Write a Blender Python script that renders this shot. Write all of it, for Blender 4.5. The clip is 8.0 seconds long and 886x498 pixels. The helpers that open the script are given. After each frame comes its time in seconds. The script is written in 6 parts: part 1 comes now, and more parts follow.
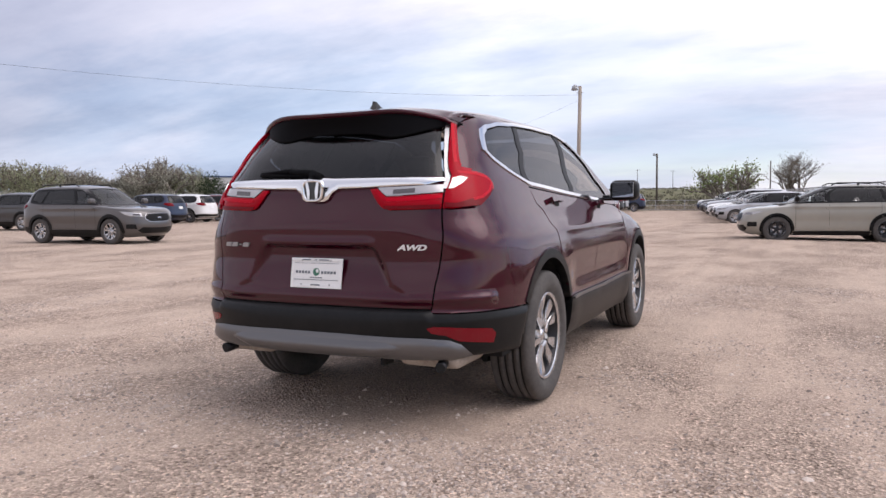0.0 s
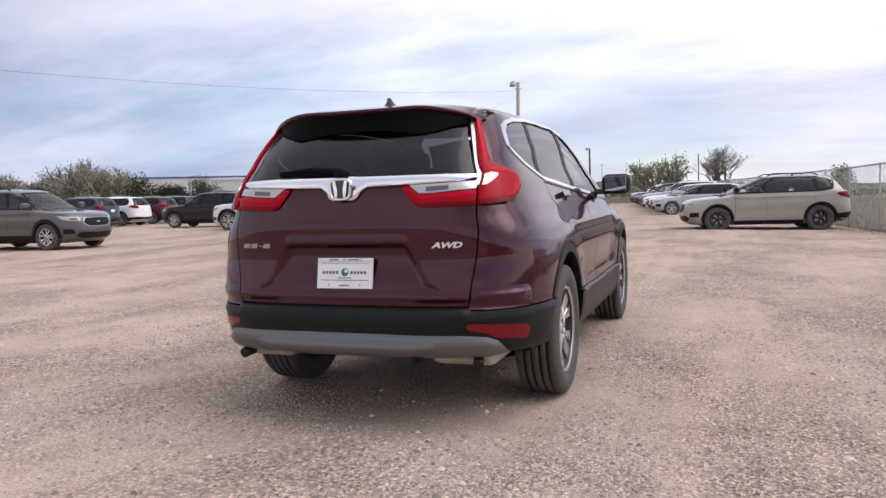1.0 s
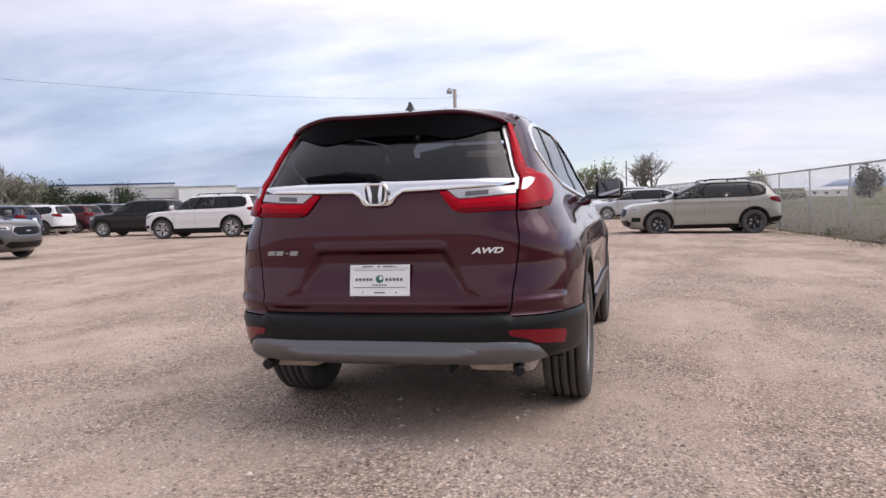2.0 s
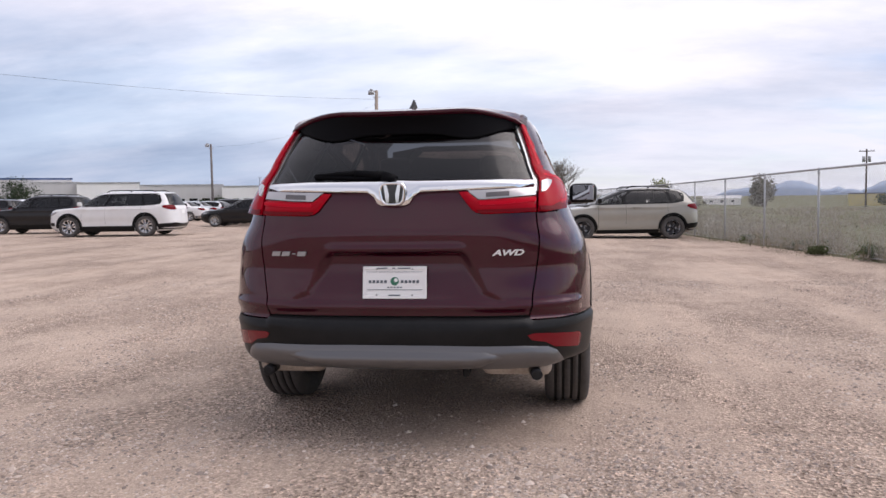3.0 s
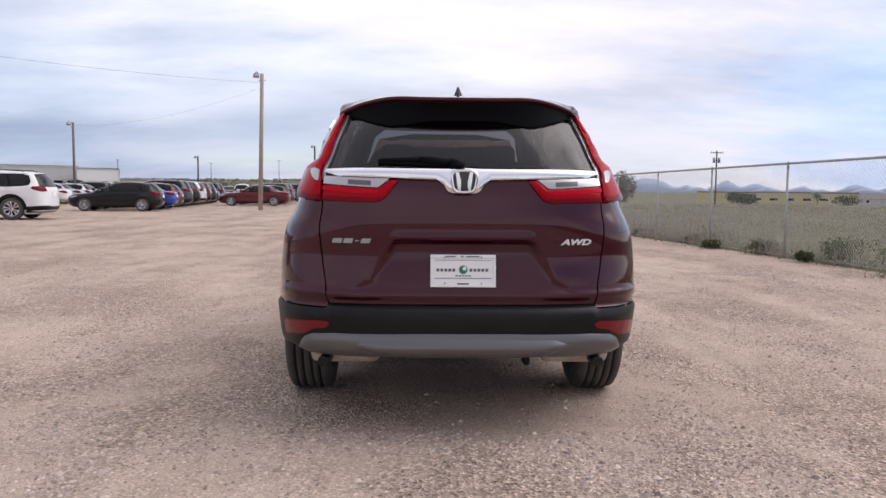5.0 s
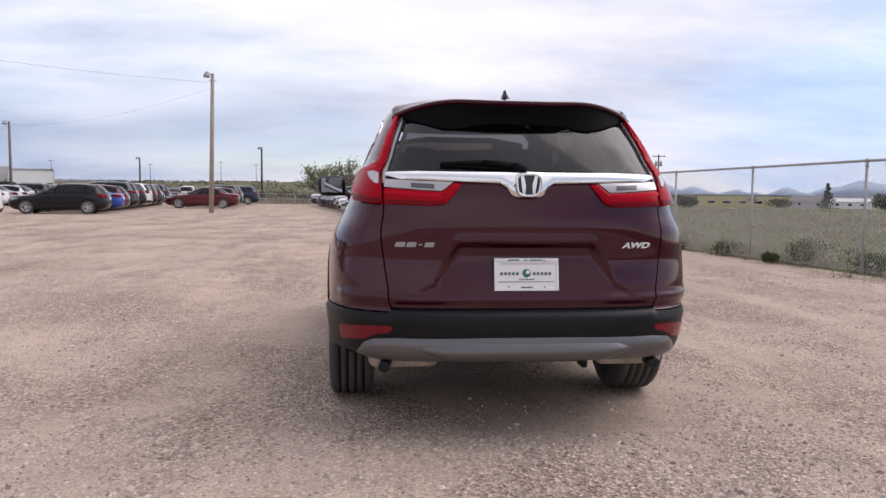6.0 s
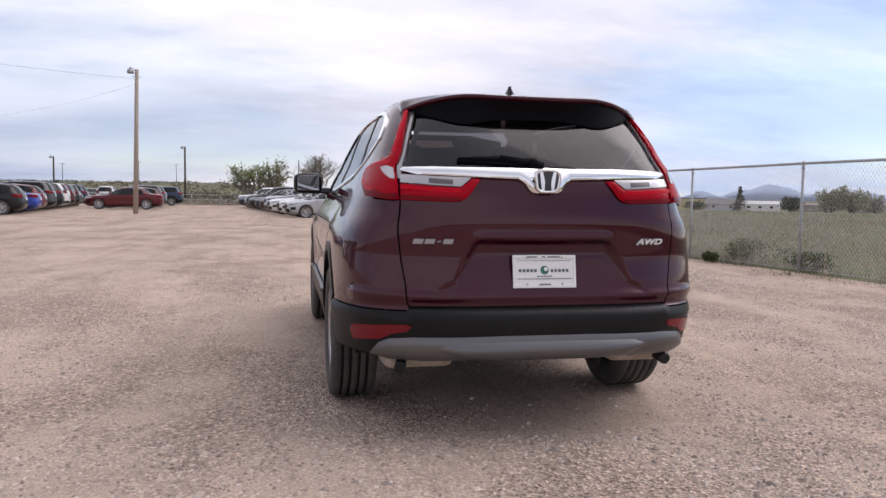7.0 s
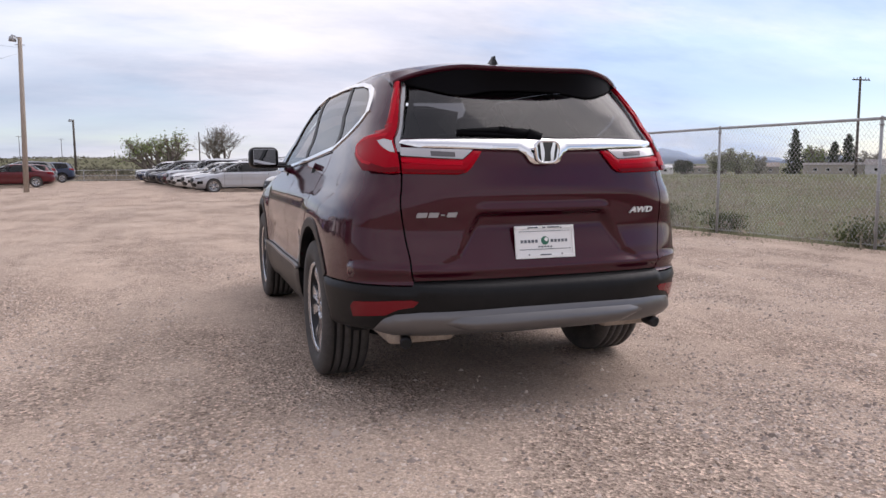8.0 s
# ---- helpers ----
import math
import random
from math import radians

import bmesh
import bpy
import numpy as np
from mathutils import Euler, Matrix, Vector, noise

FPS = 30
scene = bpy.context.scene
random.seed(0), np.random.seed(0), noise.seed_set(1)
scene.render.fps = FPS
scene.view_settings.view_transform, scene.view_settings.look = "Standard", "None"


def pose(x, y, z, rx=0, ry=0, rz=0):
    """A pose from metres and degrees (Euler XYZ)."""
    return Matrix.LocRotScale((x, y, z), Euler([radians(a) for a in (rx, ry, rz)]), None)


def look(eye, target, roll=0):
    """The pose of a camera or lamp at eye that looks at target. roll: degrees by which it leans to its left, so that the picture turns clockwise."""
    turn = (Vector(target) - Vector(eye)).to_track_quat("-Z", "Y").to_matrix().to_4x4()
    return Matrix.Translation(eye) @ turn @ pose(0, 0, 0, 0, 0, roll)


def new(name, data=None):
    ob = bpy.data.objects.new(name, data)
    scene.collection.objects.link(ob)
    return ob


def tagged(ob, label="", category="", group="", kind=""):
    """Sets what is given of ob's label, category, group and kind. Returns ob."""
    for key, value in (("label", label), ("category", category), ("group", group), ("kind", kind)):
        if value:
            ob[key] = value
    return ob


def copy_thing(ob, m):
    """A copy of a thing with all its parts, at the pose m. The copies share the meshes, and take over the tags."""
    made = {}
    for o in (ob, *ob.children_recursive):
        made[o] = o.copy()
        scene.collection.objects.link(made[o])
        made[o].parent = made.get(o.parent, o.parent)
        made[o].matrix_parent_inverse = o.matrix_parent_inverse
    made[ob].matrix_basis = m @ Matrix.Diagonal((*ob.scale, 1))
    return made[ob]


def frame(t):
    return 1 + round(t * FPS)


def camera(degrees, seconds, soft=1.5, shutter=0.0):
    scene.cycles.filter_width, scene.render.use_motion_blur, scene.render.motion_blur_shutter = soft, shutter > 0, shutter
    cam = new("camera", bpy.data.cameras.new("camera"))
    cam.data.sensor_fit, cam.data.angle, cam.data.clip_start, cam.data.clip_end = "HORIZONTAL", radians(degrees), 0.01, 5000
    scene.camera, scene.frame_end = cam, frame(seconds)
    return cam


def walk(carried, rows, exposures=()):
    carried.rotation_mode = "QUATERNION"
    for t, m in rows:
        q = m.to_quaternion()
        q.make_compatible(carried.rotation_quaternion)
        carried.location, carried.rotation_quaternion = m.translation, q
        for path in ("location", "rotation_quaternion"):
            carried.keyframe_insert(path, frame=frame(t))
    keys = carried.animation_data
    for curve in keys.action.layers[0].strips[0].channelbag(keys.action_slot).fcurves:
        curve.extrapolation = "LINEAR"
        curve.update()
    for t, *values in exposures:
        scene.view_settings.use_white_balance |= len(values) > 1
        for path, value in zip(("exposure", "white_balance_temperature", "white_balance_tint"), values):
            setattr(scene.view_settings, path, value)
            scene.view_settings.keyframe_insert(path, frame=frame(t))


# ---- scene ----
cam = camera(60.9, 8.0)
PATH = [
    (0, (2.189, -3.116, 1.152), (1.344, -1.308, 1.02), -0.6),
    (0.5, (1.977, -3.201, 1.131), (1.213, -1.358, 0.993), -1.3),
    (1, (1.737, -3.279, 1.159), (1.053, -1.405, 1.016), -1.7),
    (1.5, (1.488, -3.351, 1.166), (0.879, -1.451, 1.028), -2.2),
    (3, (0.709, -3.406, 1.171), (0.436, -1.429, 1.04), -0.9),
    (3.5, (0.486, -3.413, 1.169), (0.299, -1.427, 1.022), -1.0),
    (4, (0.23, -3.469, 1.19), (0.141, -1.478, 1.031), -0.3),
    (5.5, (-0.475, -3.404, 1.156), (-0.334, -1.415, 0.999), 0.6),
    (6, (-0.766, -3.377, 1.165), (-0.55, -1.394, 1.014), 0.6),
    (6.5, (-0.961, -3.332, 1.153), (-0.665, -1.359, 1.011), 0.5),
    (7, (-1.171, -3.244, 1.133), (-0.762, -1.292, 0.989), 0.8),
    (7.5, (-1.361, -3.163, 1.146), (-0.838, -1.242, 0.956), 0.0),
    (8, (-1.586, -3.096, 1.148), (-0.939, -1.217, 0.924), -0.4),
]
walk(cam, [(t, look(eye, target, roll)) for t, eye, target, roll in PATH], exposures=[(0, 0.52, 6500, 19), (3, 0.45, 6500, 19), (8, 0.39, 6500, 19)])

# ---- world, sun, exposure ----
world = bpy.data.worlds.new("world")
scene.world = world
world.use_nodes = True
SUN_EL, SUN_AZ = 48.0, 86.0   # degrees; azimuth clockwise from +y


def build_world():
    nt = world.node_tree
    nt.nodes.clear()
    N = nt.nodes.new
    out = N("ShaderNodeOutputWorld")
    bg = N("ShaderNodeBackground")
    sky = N("ShaderNodeTexSky")
    sky.sky_type = "NISHITA"
    sky.sun_disc = False
    sky.sun_elevation = radians(SUN_EL)
    sky.sun_rotation = radians(SUN_AZ)
    sky.altitude = 1900
    co = N("ShaderNodeTexCoord")
    # cloud deck: direction projected on a flat layer, so that clouds flatten towards the horizon
    sep = N("ShaderNodeSeparateXYZ")
    nt.links.new(co.outputs["Generated"], sep.inputs[0])
    zz = N("ShaderNodeMath"); zz.operation = "MAXIMUM"; zz.inputs[1].default_value = 0.0
    nt.links.new(sep.outputs[2], zz.inputs[0])
    za = N("ShaderNodeMath"); za.operation = "ADD"; za.inputs[1].default_value = 0.22
    nt.links.new(zz.outputs[0], za.inputs[0])
    dx = N("ShaderNodeMath"); dx.operation = "DIVIDE"
    dy = N("ShaderNodeMath"); dy.operation = "DIVIDE"
    nt.links.new(sep.outputs[0], dx.inputs[0]); nt.links.new(za.outputs[0], dx.inputs[1])
    nt.links.new(sep.outputs[1], dy.inputs[0]); nt.links.new(za.outputs[0], dy.inputs[1])
    com = N("ShaderNodeCombineXYZ")
    nt.links.new(dx.outputs[0], com.inputs[0]); nt.links.new(dy.outputs[0], com.inputs[1])

    def noise_tex(scale, detail, rough, offset):
        mp = N("ShaderNodeMapping")
        mp.inputs["Location"].default_value = offset
        mp.inputs["Scale"].default_value = (0.55, 1.0, 1.0)
        nt.links.new(com.outputs[0], mp.inputs[0])
        n = N("ShaderNodeTexNoise")
        n.inputs["Scale"].default_value = scale
        n.inputs["Detail"].default_value = detail
        n.inputs["Roughness"].default_value = rough
        nt.links.new(mp.outputs[0], n.inputs["Vector"])
        return n

    def ramp(src, stops):
        r = N("ShaderNodeValToRGB")
        while len(r.color_ramp.elements) < len(stops):
            r.color_ramp.elements.new(0.5)
        for e, (p, c) in zip(r.color_ramp.elements, stops):
            e.position, e.color = p, (*c, 1)
        nt.links.new(src, r.inputs[0])
        return r

    big = noise_tex(0.85, 6, 0.55, (3.1, 0.4, 0))
    fine = noise_tex(1.5, 8, 0.62, (7.7, 2.2, 4))
    slow = noise_tex(0.42, 3, 0.5, (1.3, 5.2, 8))
    # the deck breaks up towards +x, where blue sky shows low down
    east = N("ShaderNodeMath"); east.operation = "MULTIPLY_ADD"; east.inputs[1].default_value = -0.17; east.inputs[2].default_value = 0.09
    nt.links.new(sep.outputs[0], east.inputs[0])
    amount = N("ShaderNodeMath"); amount.operation = "ADD"
    nt.links.new(big.outputs[0], amount.inputs[0]); nt.links.new(east.outputs[0], amount.inputs[1])
    cover = ramp(amount.outputs[0], [(0.36, (0.10, 0.10, 0.10)), (0.50, (0.80, 0.80, 0.80)), (0.60, (1, 1, 1))])
    streak = ramp(fine.outputs[0], [(0.34, (0.74, 0.77, 0.82)), (0.50, (0.92, 0.93, 0.95)), (0.62, (1.0, 1.0, 1.0))])
    heavy = ramp(slow.outputs[0], [(0.42, (0.70, 0.725, 0.78)), (0.56, (1.0, 1.0, 1.0))])
    shade = N("ShaderNodeMixRGB"); shade.blend_type = "MULTIPLY"; shade.inputs[0].default_value = 1.0
    nt.links.new(streak.outputs[0], shade.inputs[1]); nt.links.new(heavy.outputs[0], shade.inputs[2])
    # the deck is thinnest, so brightest, ahead of the car
    toward = N("ShaderNodeVectorMath"); toward.operation = "DOT_PRODUCT"
    toward.inputs[1].default_value = (math.sin(radians(22)), math.cos(radians(22)), 0.6)
    nt.links.new(co.outputs["Generated"], toward.inputs[0])
    thin = ramp(toward.outputs["Value"], [(0.0, (0.69, 0.70, 0.73)), (0.40, (0.77, 0.785, 0.83)), (0.95, (1.0, 1.0, 1.0))])
    lit = N("ShaderNodeMixRGB"); lit.blend_type = "MULTIPLY"; lit.inputs[0].default_value = 1.0
    nt.links.new(shade.outputs[0], lit.inputs[1]); nt.links.new(thin.outputs[0], lit.inputs[2])
    # single clouds by bearing (degrees from +y) and height, with ragged edges
    az = N("ShaderNodeMath"); az.operation = "ARCTAN2"
    nt.links.new(sep.outputs[0], az.inputs[0]); nt.links.new(sep.outputs[1], az.inputs[1])
    rag = noise_tex(2.4, 6, 0.6, (5.5, 1.1, 3))

    def cloud_at(bearing, half_width, height, half_height):
        total = None
        for src, c, w in ((az.outputs[0], radians(bearing), radians(half_width)), (sep.outputs[2], math.sin(radians(height)), radians(half_height))):
            d = N("ShaderNodeMath"); d.operation = "MULTIPLY_ADD"; d.inputs[1].default_value = 1 / w; d.inputs[2].default_value = -c / w
            nt.links.new(src, d.inputs[0])
            q = N("ShaderNodeMath"); q.operation = "POWER"; q.inputs[1].default_value = 2.0
            ab = N("ShaderNodeMath"); ab.operation = "ABSOLUTE"
            nt.links.new(d.outputs[0], ab.inputs[0]); nt.links.new(ab.outputs[0], q.inputs[0])
            if total is None:
                total = q
            else:
                s = N("ShaderNodeMath"); s.operation = "ADD"
                nt.links.new(total.outputs[0], s.inputs[0]); nt.links.new(q.outputs[0], s.inputs[1])
                total = s
        r = N("ShaderNodeMath"); r.operation = "MULTIPLY_ADD"; r.inputs[1].default_value = 2.0; r.inputs[2].default_value = -1.1
        nt.links.new(rag.outputs[0], r.inputs[0])
        s = N("ShaderNodeMath"); s.operation = "ADD"
        nt.links.new(total.outputs[0], s.inputs[0]); nt.links.new(r.outputs[0], s.inputs[1])
        return ramp(s.outputs[0], [(0.0, (1, 1, 1)), (0.5, (0.65, 0.65, 0.65)), (1.0, (0, 0, 0))])

    def dim(src, mask, tone):
        mx = N("ShaderNodeMixRGB"); mx.blend_type = "MULTIPLY"; mx.inputs[2].default_value = (*tone, 1)
        nt.links.new(mask.outputs[0], mx.inputs[0]); nt.links.new(src.outputs[0], mx.inputs[1])
        return mx
    lit = dim(lit, cloud_at(31, 15, 22, 3.6), (0.66, 0.68, 0.74))
    lit = dim(lit, cloud_at(-42, 24, 13, 7.5), (0.86, 0.89, 0.935))
    lit = dim(lit, cloud_at(-44, 24, 4, 7.5), (0.75, 0.825, 0.885))
    lit = dim(lit, cloud_at(-24, 30, 6, 7.5), (0.745, 0.83, 0.90))
    lit = dim(lit, cloud_at(41, 21, 6.5, 7.5), (0.66, 0.85, 1.06))
    gap = cloud_at(44, 13, 11.5, 3.8)
    clear = N("ShaderNodeMixRGB"); clear.blend_type = "MULTIPLY"; clear.inputs[2].default_value = (0.6, 0.6, 0.6, 1)
    nt.links.new(gap.outputs[0], clear.inputs[0]); nt.links.new(cover.outputs[0], clear.inputs[1])
    cover = clear
    gain = N("ShaderNodeVectorMath"); gain.operation = "SCALE"; gain.inputs[3].default_value = CLOUD
    nt.links.new(lit.outputs[0], gain.inputs[0])
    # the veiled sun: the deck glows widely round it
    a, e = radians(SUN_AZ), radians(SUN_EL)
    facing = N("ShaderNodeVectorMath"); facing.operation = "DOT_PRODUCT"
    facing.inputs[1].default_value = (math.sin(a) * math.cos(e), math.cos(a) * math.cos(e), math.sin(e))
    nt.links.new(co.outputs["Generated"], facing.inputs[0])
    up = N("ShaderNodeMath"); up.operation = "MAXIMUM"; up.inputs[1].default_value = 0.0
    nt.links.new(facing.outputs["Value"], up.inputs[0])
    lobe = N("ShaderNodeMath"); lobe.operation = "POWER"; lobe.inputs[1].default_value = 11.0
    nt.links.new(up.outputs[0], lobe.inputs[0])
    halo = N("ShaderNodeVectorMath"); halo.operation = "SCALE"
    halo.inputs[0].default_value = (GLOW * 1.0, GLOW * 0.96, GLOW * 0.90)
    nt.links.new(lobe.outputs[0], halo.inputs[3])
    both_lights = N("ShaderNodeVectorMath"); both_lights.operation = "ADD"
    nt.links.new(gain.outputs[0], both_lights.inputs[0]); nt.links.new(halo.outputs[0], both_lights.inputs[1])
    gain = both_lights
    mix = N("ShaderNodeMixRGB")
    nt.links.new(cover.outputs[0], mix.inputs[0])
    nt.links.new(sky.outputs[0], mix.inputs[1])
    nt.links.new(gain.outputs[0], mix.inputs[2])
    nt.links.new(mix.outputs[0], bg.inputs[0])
    bg.inputs[1].default_value = 0.1
    nt.links.new(bg.outputs[0], out.inputs[0])


CLOUD = 9.4
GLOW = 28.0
build_world()
sun = new("sun", bpy.data.lights.new("sun", "SUN"))
sun.data.energy, sun.data.angle, sun.data.color = 0.55, radians(60), (1.0, 0.95, 0.88)
a, e = radians(SUN_AZ), radians(SUN_EL)
sun.matrix_basis = look((0, 0, 30), (-math.sin(a) * math.cos(e), -math.cos(a) * math.cos(e), 30 - math.sin(e)))

# ---- materials ----
def mat(name, base=(0.5, 0.5, 0.5), rough=0.5, metal=0.0, coat=0.0, coat_rough=0.03, emit=None, spec=0.5):
    m = bpy.data.materials.new(name)
    m.use_nodes = True
    b = m.node_tree.nodes["Principled BSDF"]
    b.inputs["Base Color"].default_value = (*base, 1)
    b.inputs["Roughness"].default_value = rough
    b.inputs["Metallic"].default_value = metal
    b.inputs["Coat Weight"].default_value = coat
    b.inputs["Coat Roughness"].default_value = coat_rough
    b.inputs["Specular IOR Level"].default_value = spec
    return m


class Nodes:
    """Short hand for adding nodes to a material."""

    def __init__(self, m):
        self.t = m.node_tree
        self.b = self.t.nodes["Principled BSDF"]

    def add(self, kind, **kw):
        n = self.t.nodes.new(kind)
        for k, v in kw.items():
            n.inputs[k].default_value = v
        return n

    def link(self, a, b):
        self.t.links.new(a, b)

    def coords(self, scale=(1, 1, 1), space="Object"):
        c = self.add("ShaderNodeTexCoord")
        mp = self.add("ShaderNodeMapping")
        mp.inputs["Scale"].default_value = scale
        self.link(c.outputs[space], mp.inputs[0])
        return mp.outputs[0]

    def noise(self, vec, scale, detail=4, rough=0.55):
        n = self.add("ShaderNodeTexNoise", Scale=scale, Detail=detail, Roughness=rough)
        self.link(vec, n.inputs["Vector"])
        return n.outputs["Fac"]

    def ramp(self, src, stops):
        r = self.add("ShaderNodeValToRGB")
        while len(r.color_ramp.elements) < len(stops):
            r.color_ramp.elements.new(0.5)
        for e, (p, c) in zip(r.color_ramp.elements, stops):
            e.position, e.color = p, (*c, 1)
        self.link(src, r.inputs[0])
        return r.outputs[0]

    def mix(self, fac, a, b, mode="MIX"):
        n = self.add("ShaderNodeMixRGB")
        n.blend_type = mode
        for s, v in zip(n.inputs, (fac, a, b)):
            if isinstance(v, (int, float)):
                s.default_value = v
            elif isinstance(v, tuple):
                s.default_value = (*v, 1)
            else:
                self.link(v, s)
        return n.outputs[0]

    def bump(self, height, strength, distance):
        n = self.add("ShaderNodeBump", Strength=strength, Distance=distance)
        self.link(height, n.inputs["Height"])
        self.link(n.outputs[0], self.b.inputs["Normal"])

    def base(self, c):
        self.link(c, self.b.inputs["Base Color"])

    def rough(self, c):
        self.link(c, self.b.inputs["Roughness"])


def grainy(name, a, b, scale, rough=0.8, bump=0.0, dist=0.01, detail=6, metal=0.0, stretch=(1, 1, 1), spec=0.5):
    """A surface whose colour wanders between a and b at two scales, with fine relief."""
    m = mat(name, a, rough, metal, spec=spec)
    n = Nodes(m)
    v = n.coords(stretch)
    big = n.ramp(n.noise(v, scale, detail), [(0.3, a), (0.7, b)])
    small = n.ramp(n.noise(v, scale * 9, 3), [(0.3, (0.82, 0.82, 0.82)), (0.7, (1.12, 1.12, 1.12))])
    n.base(n.mix(1.0, big, small, "MULTIPLY"))
    if bump:
        n.bump(n.noise(v, scale * 6, 5, 0.65), bump, dist)
    return m


def paint(name, base, metal=0.25, rough=0.38, coat=0.8, spec=0.3):
    """Car paint under clear lacquer, with flakes and a film of dust."""
    m = mat(name, base, rough, metal, coat=coat, coat_rough=0.04, spec=spec)
    n = Nodes(m)
    v = n.coords()
    dust = n.ramp(n.noise(v, 3.0, 5), [(0.35, base), (0.8, tuple(c * 0.9 + 0.005 for c in base))])
    n.base(dust)
    n.link(n.ramp(n.noise(v, 6.0, 4), [(0.3, (0.03, 0.03, 0.03)), (0.75, (0.10, 0.10, 0.10))]), n.b.inputs["Coat Roughness"])
    return m


def glass(name, tint, ior=1.5, rough=0.02):
    """Tinted pane: clear in part by its tint, with mirror gloss rising at grazing angles."""
    m = bpy.data.materials.new(name)
    m.use_nodes = True
    t = m.node_tree
    t.nodes.clear()
    out = t.nodes.new("ShaderNodeOutputMaterial")
    tr = t.nodes.new("ShaderNodeBsdfTransparent")
    tr.inputs[0].default_value = (*tint, 1)
    gl = t.nodes.new("ShaderNodeBsdfGlossy")
    gl.inputs["Roughness"].default_value = rough
    fr = t.nodes.new("ShaderNodeFresnel")
    fr.inputs[0].default_value = ior
    mx = t.nodes.new("ShaderNodeMixShader")
    t.links.new(fr.outputs[0], mx.inputs[0])
    t.links.new(tr.outputs[0], mx.inputs[1])
    t.links.new(gl.outputs[0], mx.inputs[2])
    t.links.new(mx.outputs[0], out.inputs[0])
    return m


M = {}
M["maroon"] = paint("maroon_paint", (0.047, 0.0012, 0.0100), 0.35, 0.30, 1.0, 0.0)
M["letters"] = mat("bright_letters", (0.80, 0.80, 0.81), 0.32, 0.55)
M["under"] = mat("matt_black", (0.003, 0.003, 0.004), 0.6, spec=0.08)
M["soft_black"] = mat("soft_black_trim", (0.006, 0.006, 0.007), 0.45, spec=0.2)
M["chrome"] = mat("chrome", (0.86, 0.87, 0.88), 0.06, 1.0)
M["skid"] = mat("skid_silver", (0.155, 0.153, 0.155), 0.30, 0.75)
M["reflector"] = mat("red_reflector", (0.17, 0.0015, 0.008), 0.2, coat=0.1, spec=0.35)
M["lamp_silver"] = mat("lamp_silver", (0.36, 0.355, 0.36), 0.22, 0.75, coat=0.3)
M["satin"] = mat("satin_silver", (0.36, 0.36, 0.37), 0.38, 0.85)
M["alloy"] = grainy("alloy", (0.66, 0.66, 0.67), (0.56, 0.56, 0.57), 9, 0.26, metal=0.9)
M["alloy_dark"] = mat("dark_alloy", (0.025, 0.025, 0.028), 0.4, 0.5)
M["plastic"] = grainy("black_plastic", (0.006, 0.0065, 0.0072), (0.010, 0.010, 0.0105), 14, 0.40, 0.15, 0.002, spec=0.22)
M["trim"] = mat("gloss_black", (0.008, 0.008, 0.009), 0.12, coat=0.6)
M["rubber"] = grainy("tyre_rubber", (0.052, 0.049, 0.047), (0.088, 0.080, 0.074), 7, 0.8, 0.2, 0.004)
M["dark"] = mat("dark_cavity", (0.010, 0.010, 0.010), 0.9)
M["inner"] = grainy("cabin_fabric", (0.030, 0.030, 0.032), (0.050, 0.048, 0.047), 20, 0.9)
M["red_lens"] = mat("red_lens", (0.36, 0.0010, 0.010), 0.16, coat=0.05, spec=0.10)
M["light_guide"] = mat("light_guide", (0.52, 0.002, 0.016), 0.3, coat=0.02, spec=0.10)
M["red_dark"] = mat("dark_red_lens", (0.15, 0.001, 0.005), 0.2, coat=0.05, spec=0.12)
M["clear_lens"] = mat("clear_lens", (0.50, 0.49, 0.49), 0.18, 0.55, coat=0.6)
M["lamp_cell"] = mat("lamp_cell", (0.16, 0.15, 0.15), 0.2, 0.7)
M["privacy"] = glass("privacy_glass", (0.118, 0.116, 0.122), 1.58, 0.03)
M["pane"] = glass("clear_glass", (0.66, 0.69, 0.68), 1.7)
M["pane_dark"] = mat("dark_window", (0.006, 0.007, 0.009), 0.04, spec=0.28)
M["mirror"] = mat("mirror_glass", (0.42, 0.43, 0.45), 0.02, 1.0)
M["white"] = mat("white_plastic", (0.80, 0.81, 0.80), 0.4)
M["ink"] = mat("grey_ink", (0.10, 0.12, 0.14), 0.6)
M["green_ink"] = mat("green_ink", (0.03, 0.16, 0.10), 0.6)
M["metal_pipe"] = grainy("rusty_steel", (0.34, 0.29, 0.24), (0.48, 0.42, 0.36), 12, 0.6, 0.3, 0.004, metal=0.3)
M["zinc"] = grainy("galvanised_steel", (0.46, 0.47, 0.48), (0.36, 0.37, 0.38), 6, 0.55, metal=0.45)
M["wood_pole"] = grainy("weathered_wood", (0.44, 0.375, 0.315), (0.33, 0.28, 0.235), 5, 0.9, 0.5, 0.01, stretch=(3, 3, 0.25))
M["grey_pole"] = grainy("grey_wood", (0.21, 0.19, 0.18), (0.155, 0.14, 0.135), 5, 0.9, 0.5, 0.01, stretch=(3, 3, 0.25))
M["dark_pole"] = grainy("dark_wood", (0.085, 0.068, 0.056), (0.13, 0.11, 0.09), 5, 0.9, 0.5, 0.01, stretch=(3, 3, 0.25))
M["cable"] = mat("cable", (0.03, 0.03, 0.03), 0.7)


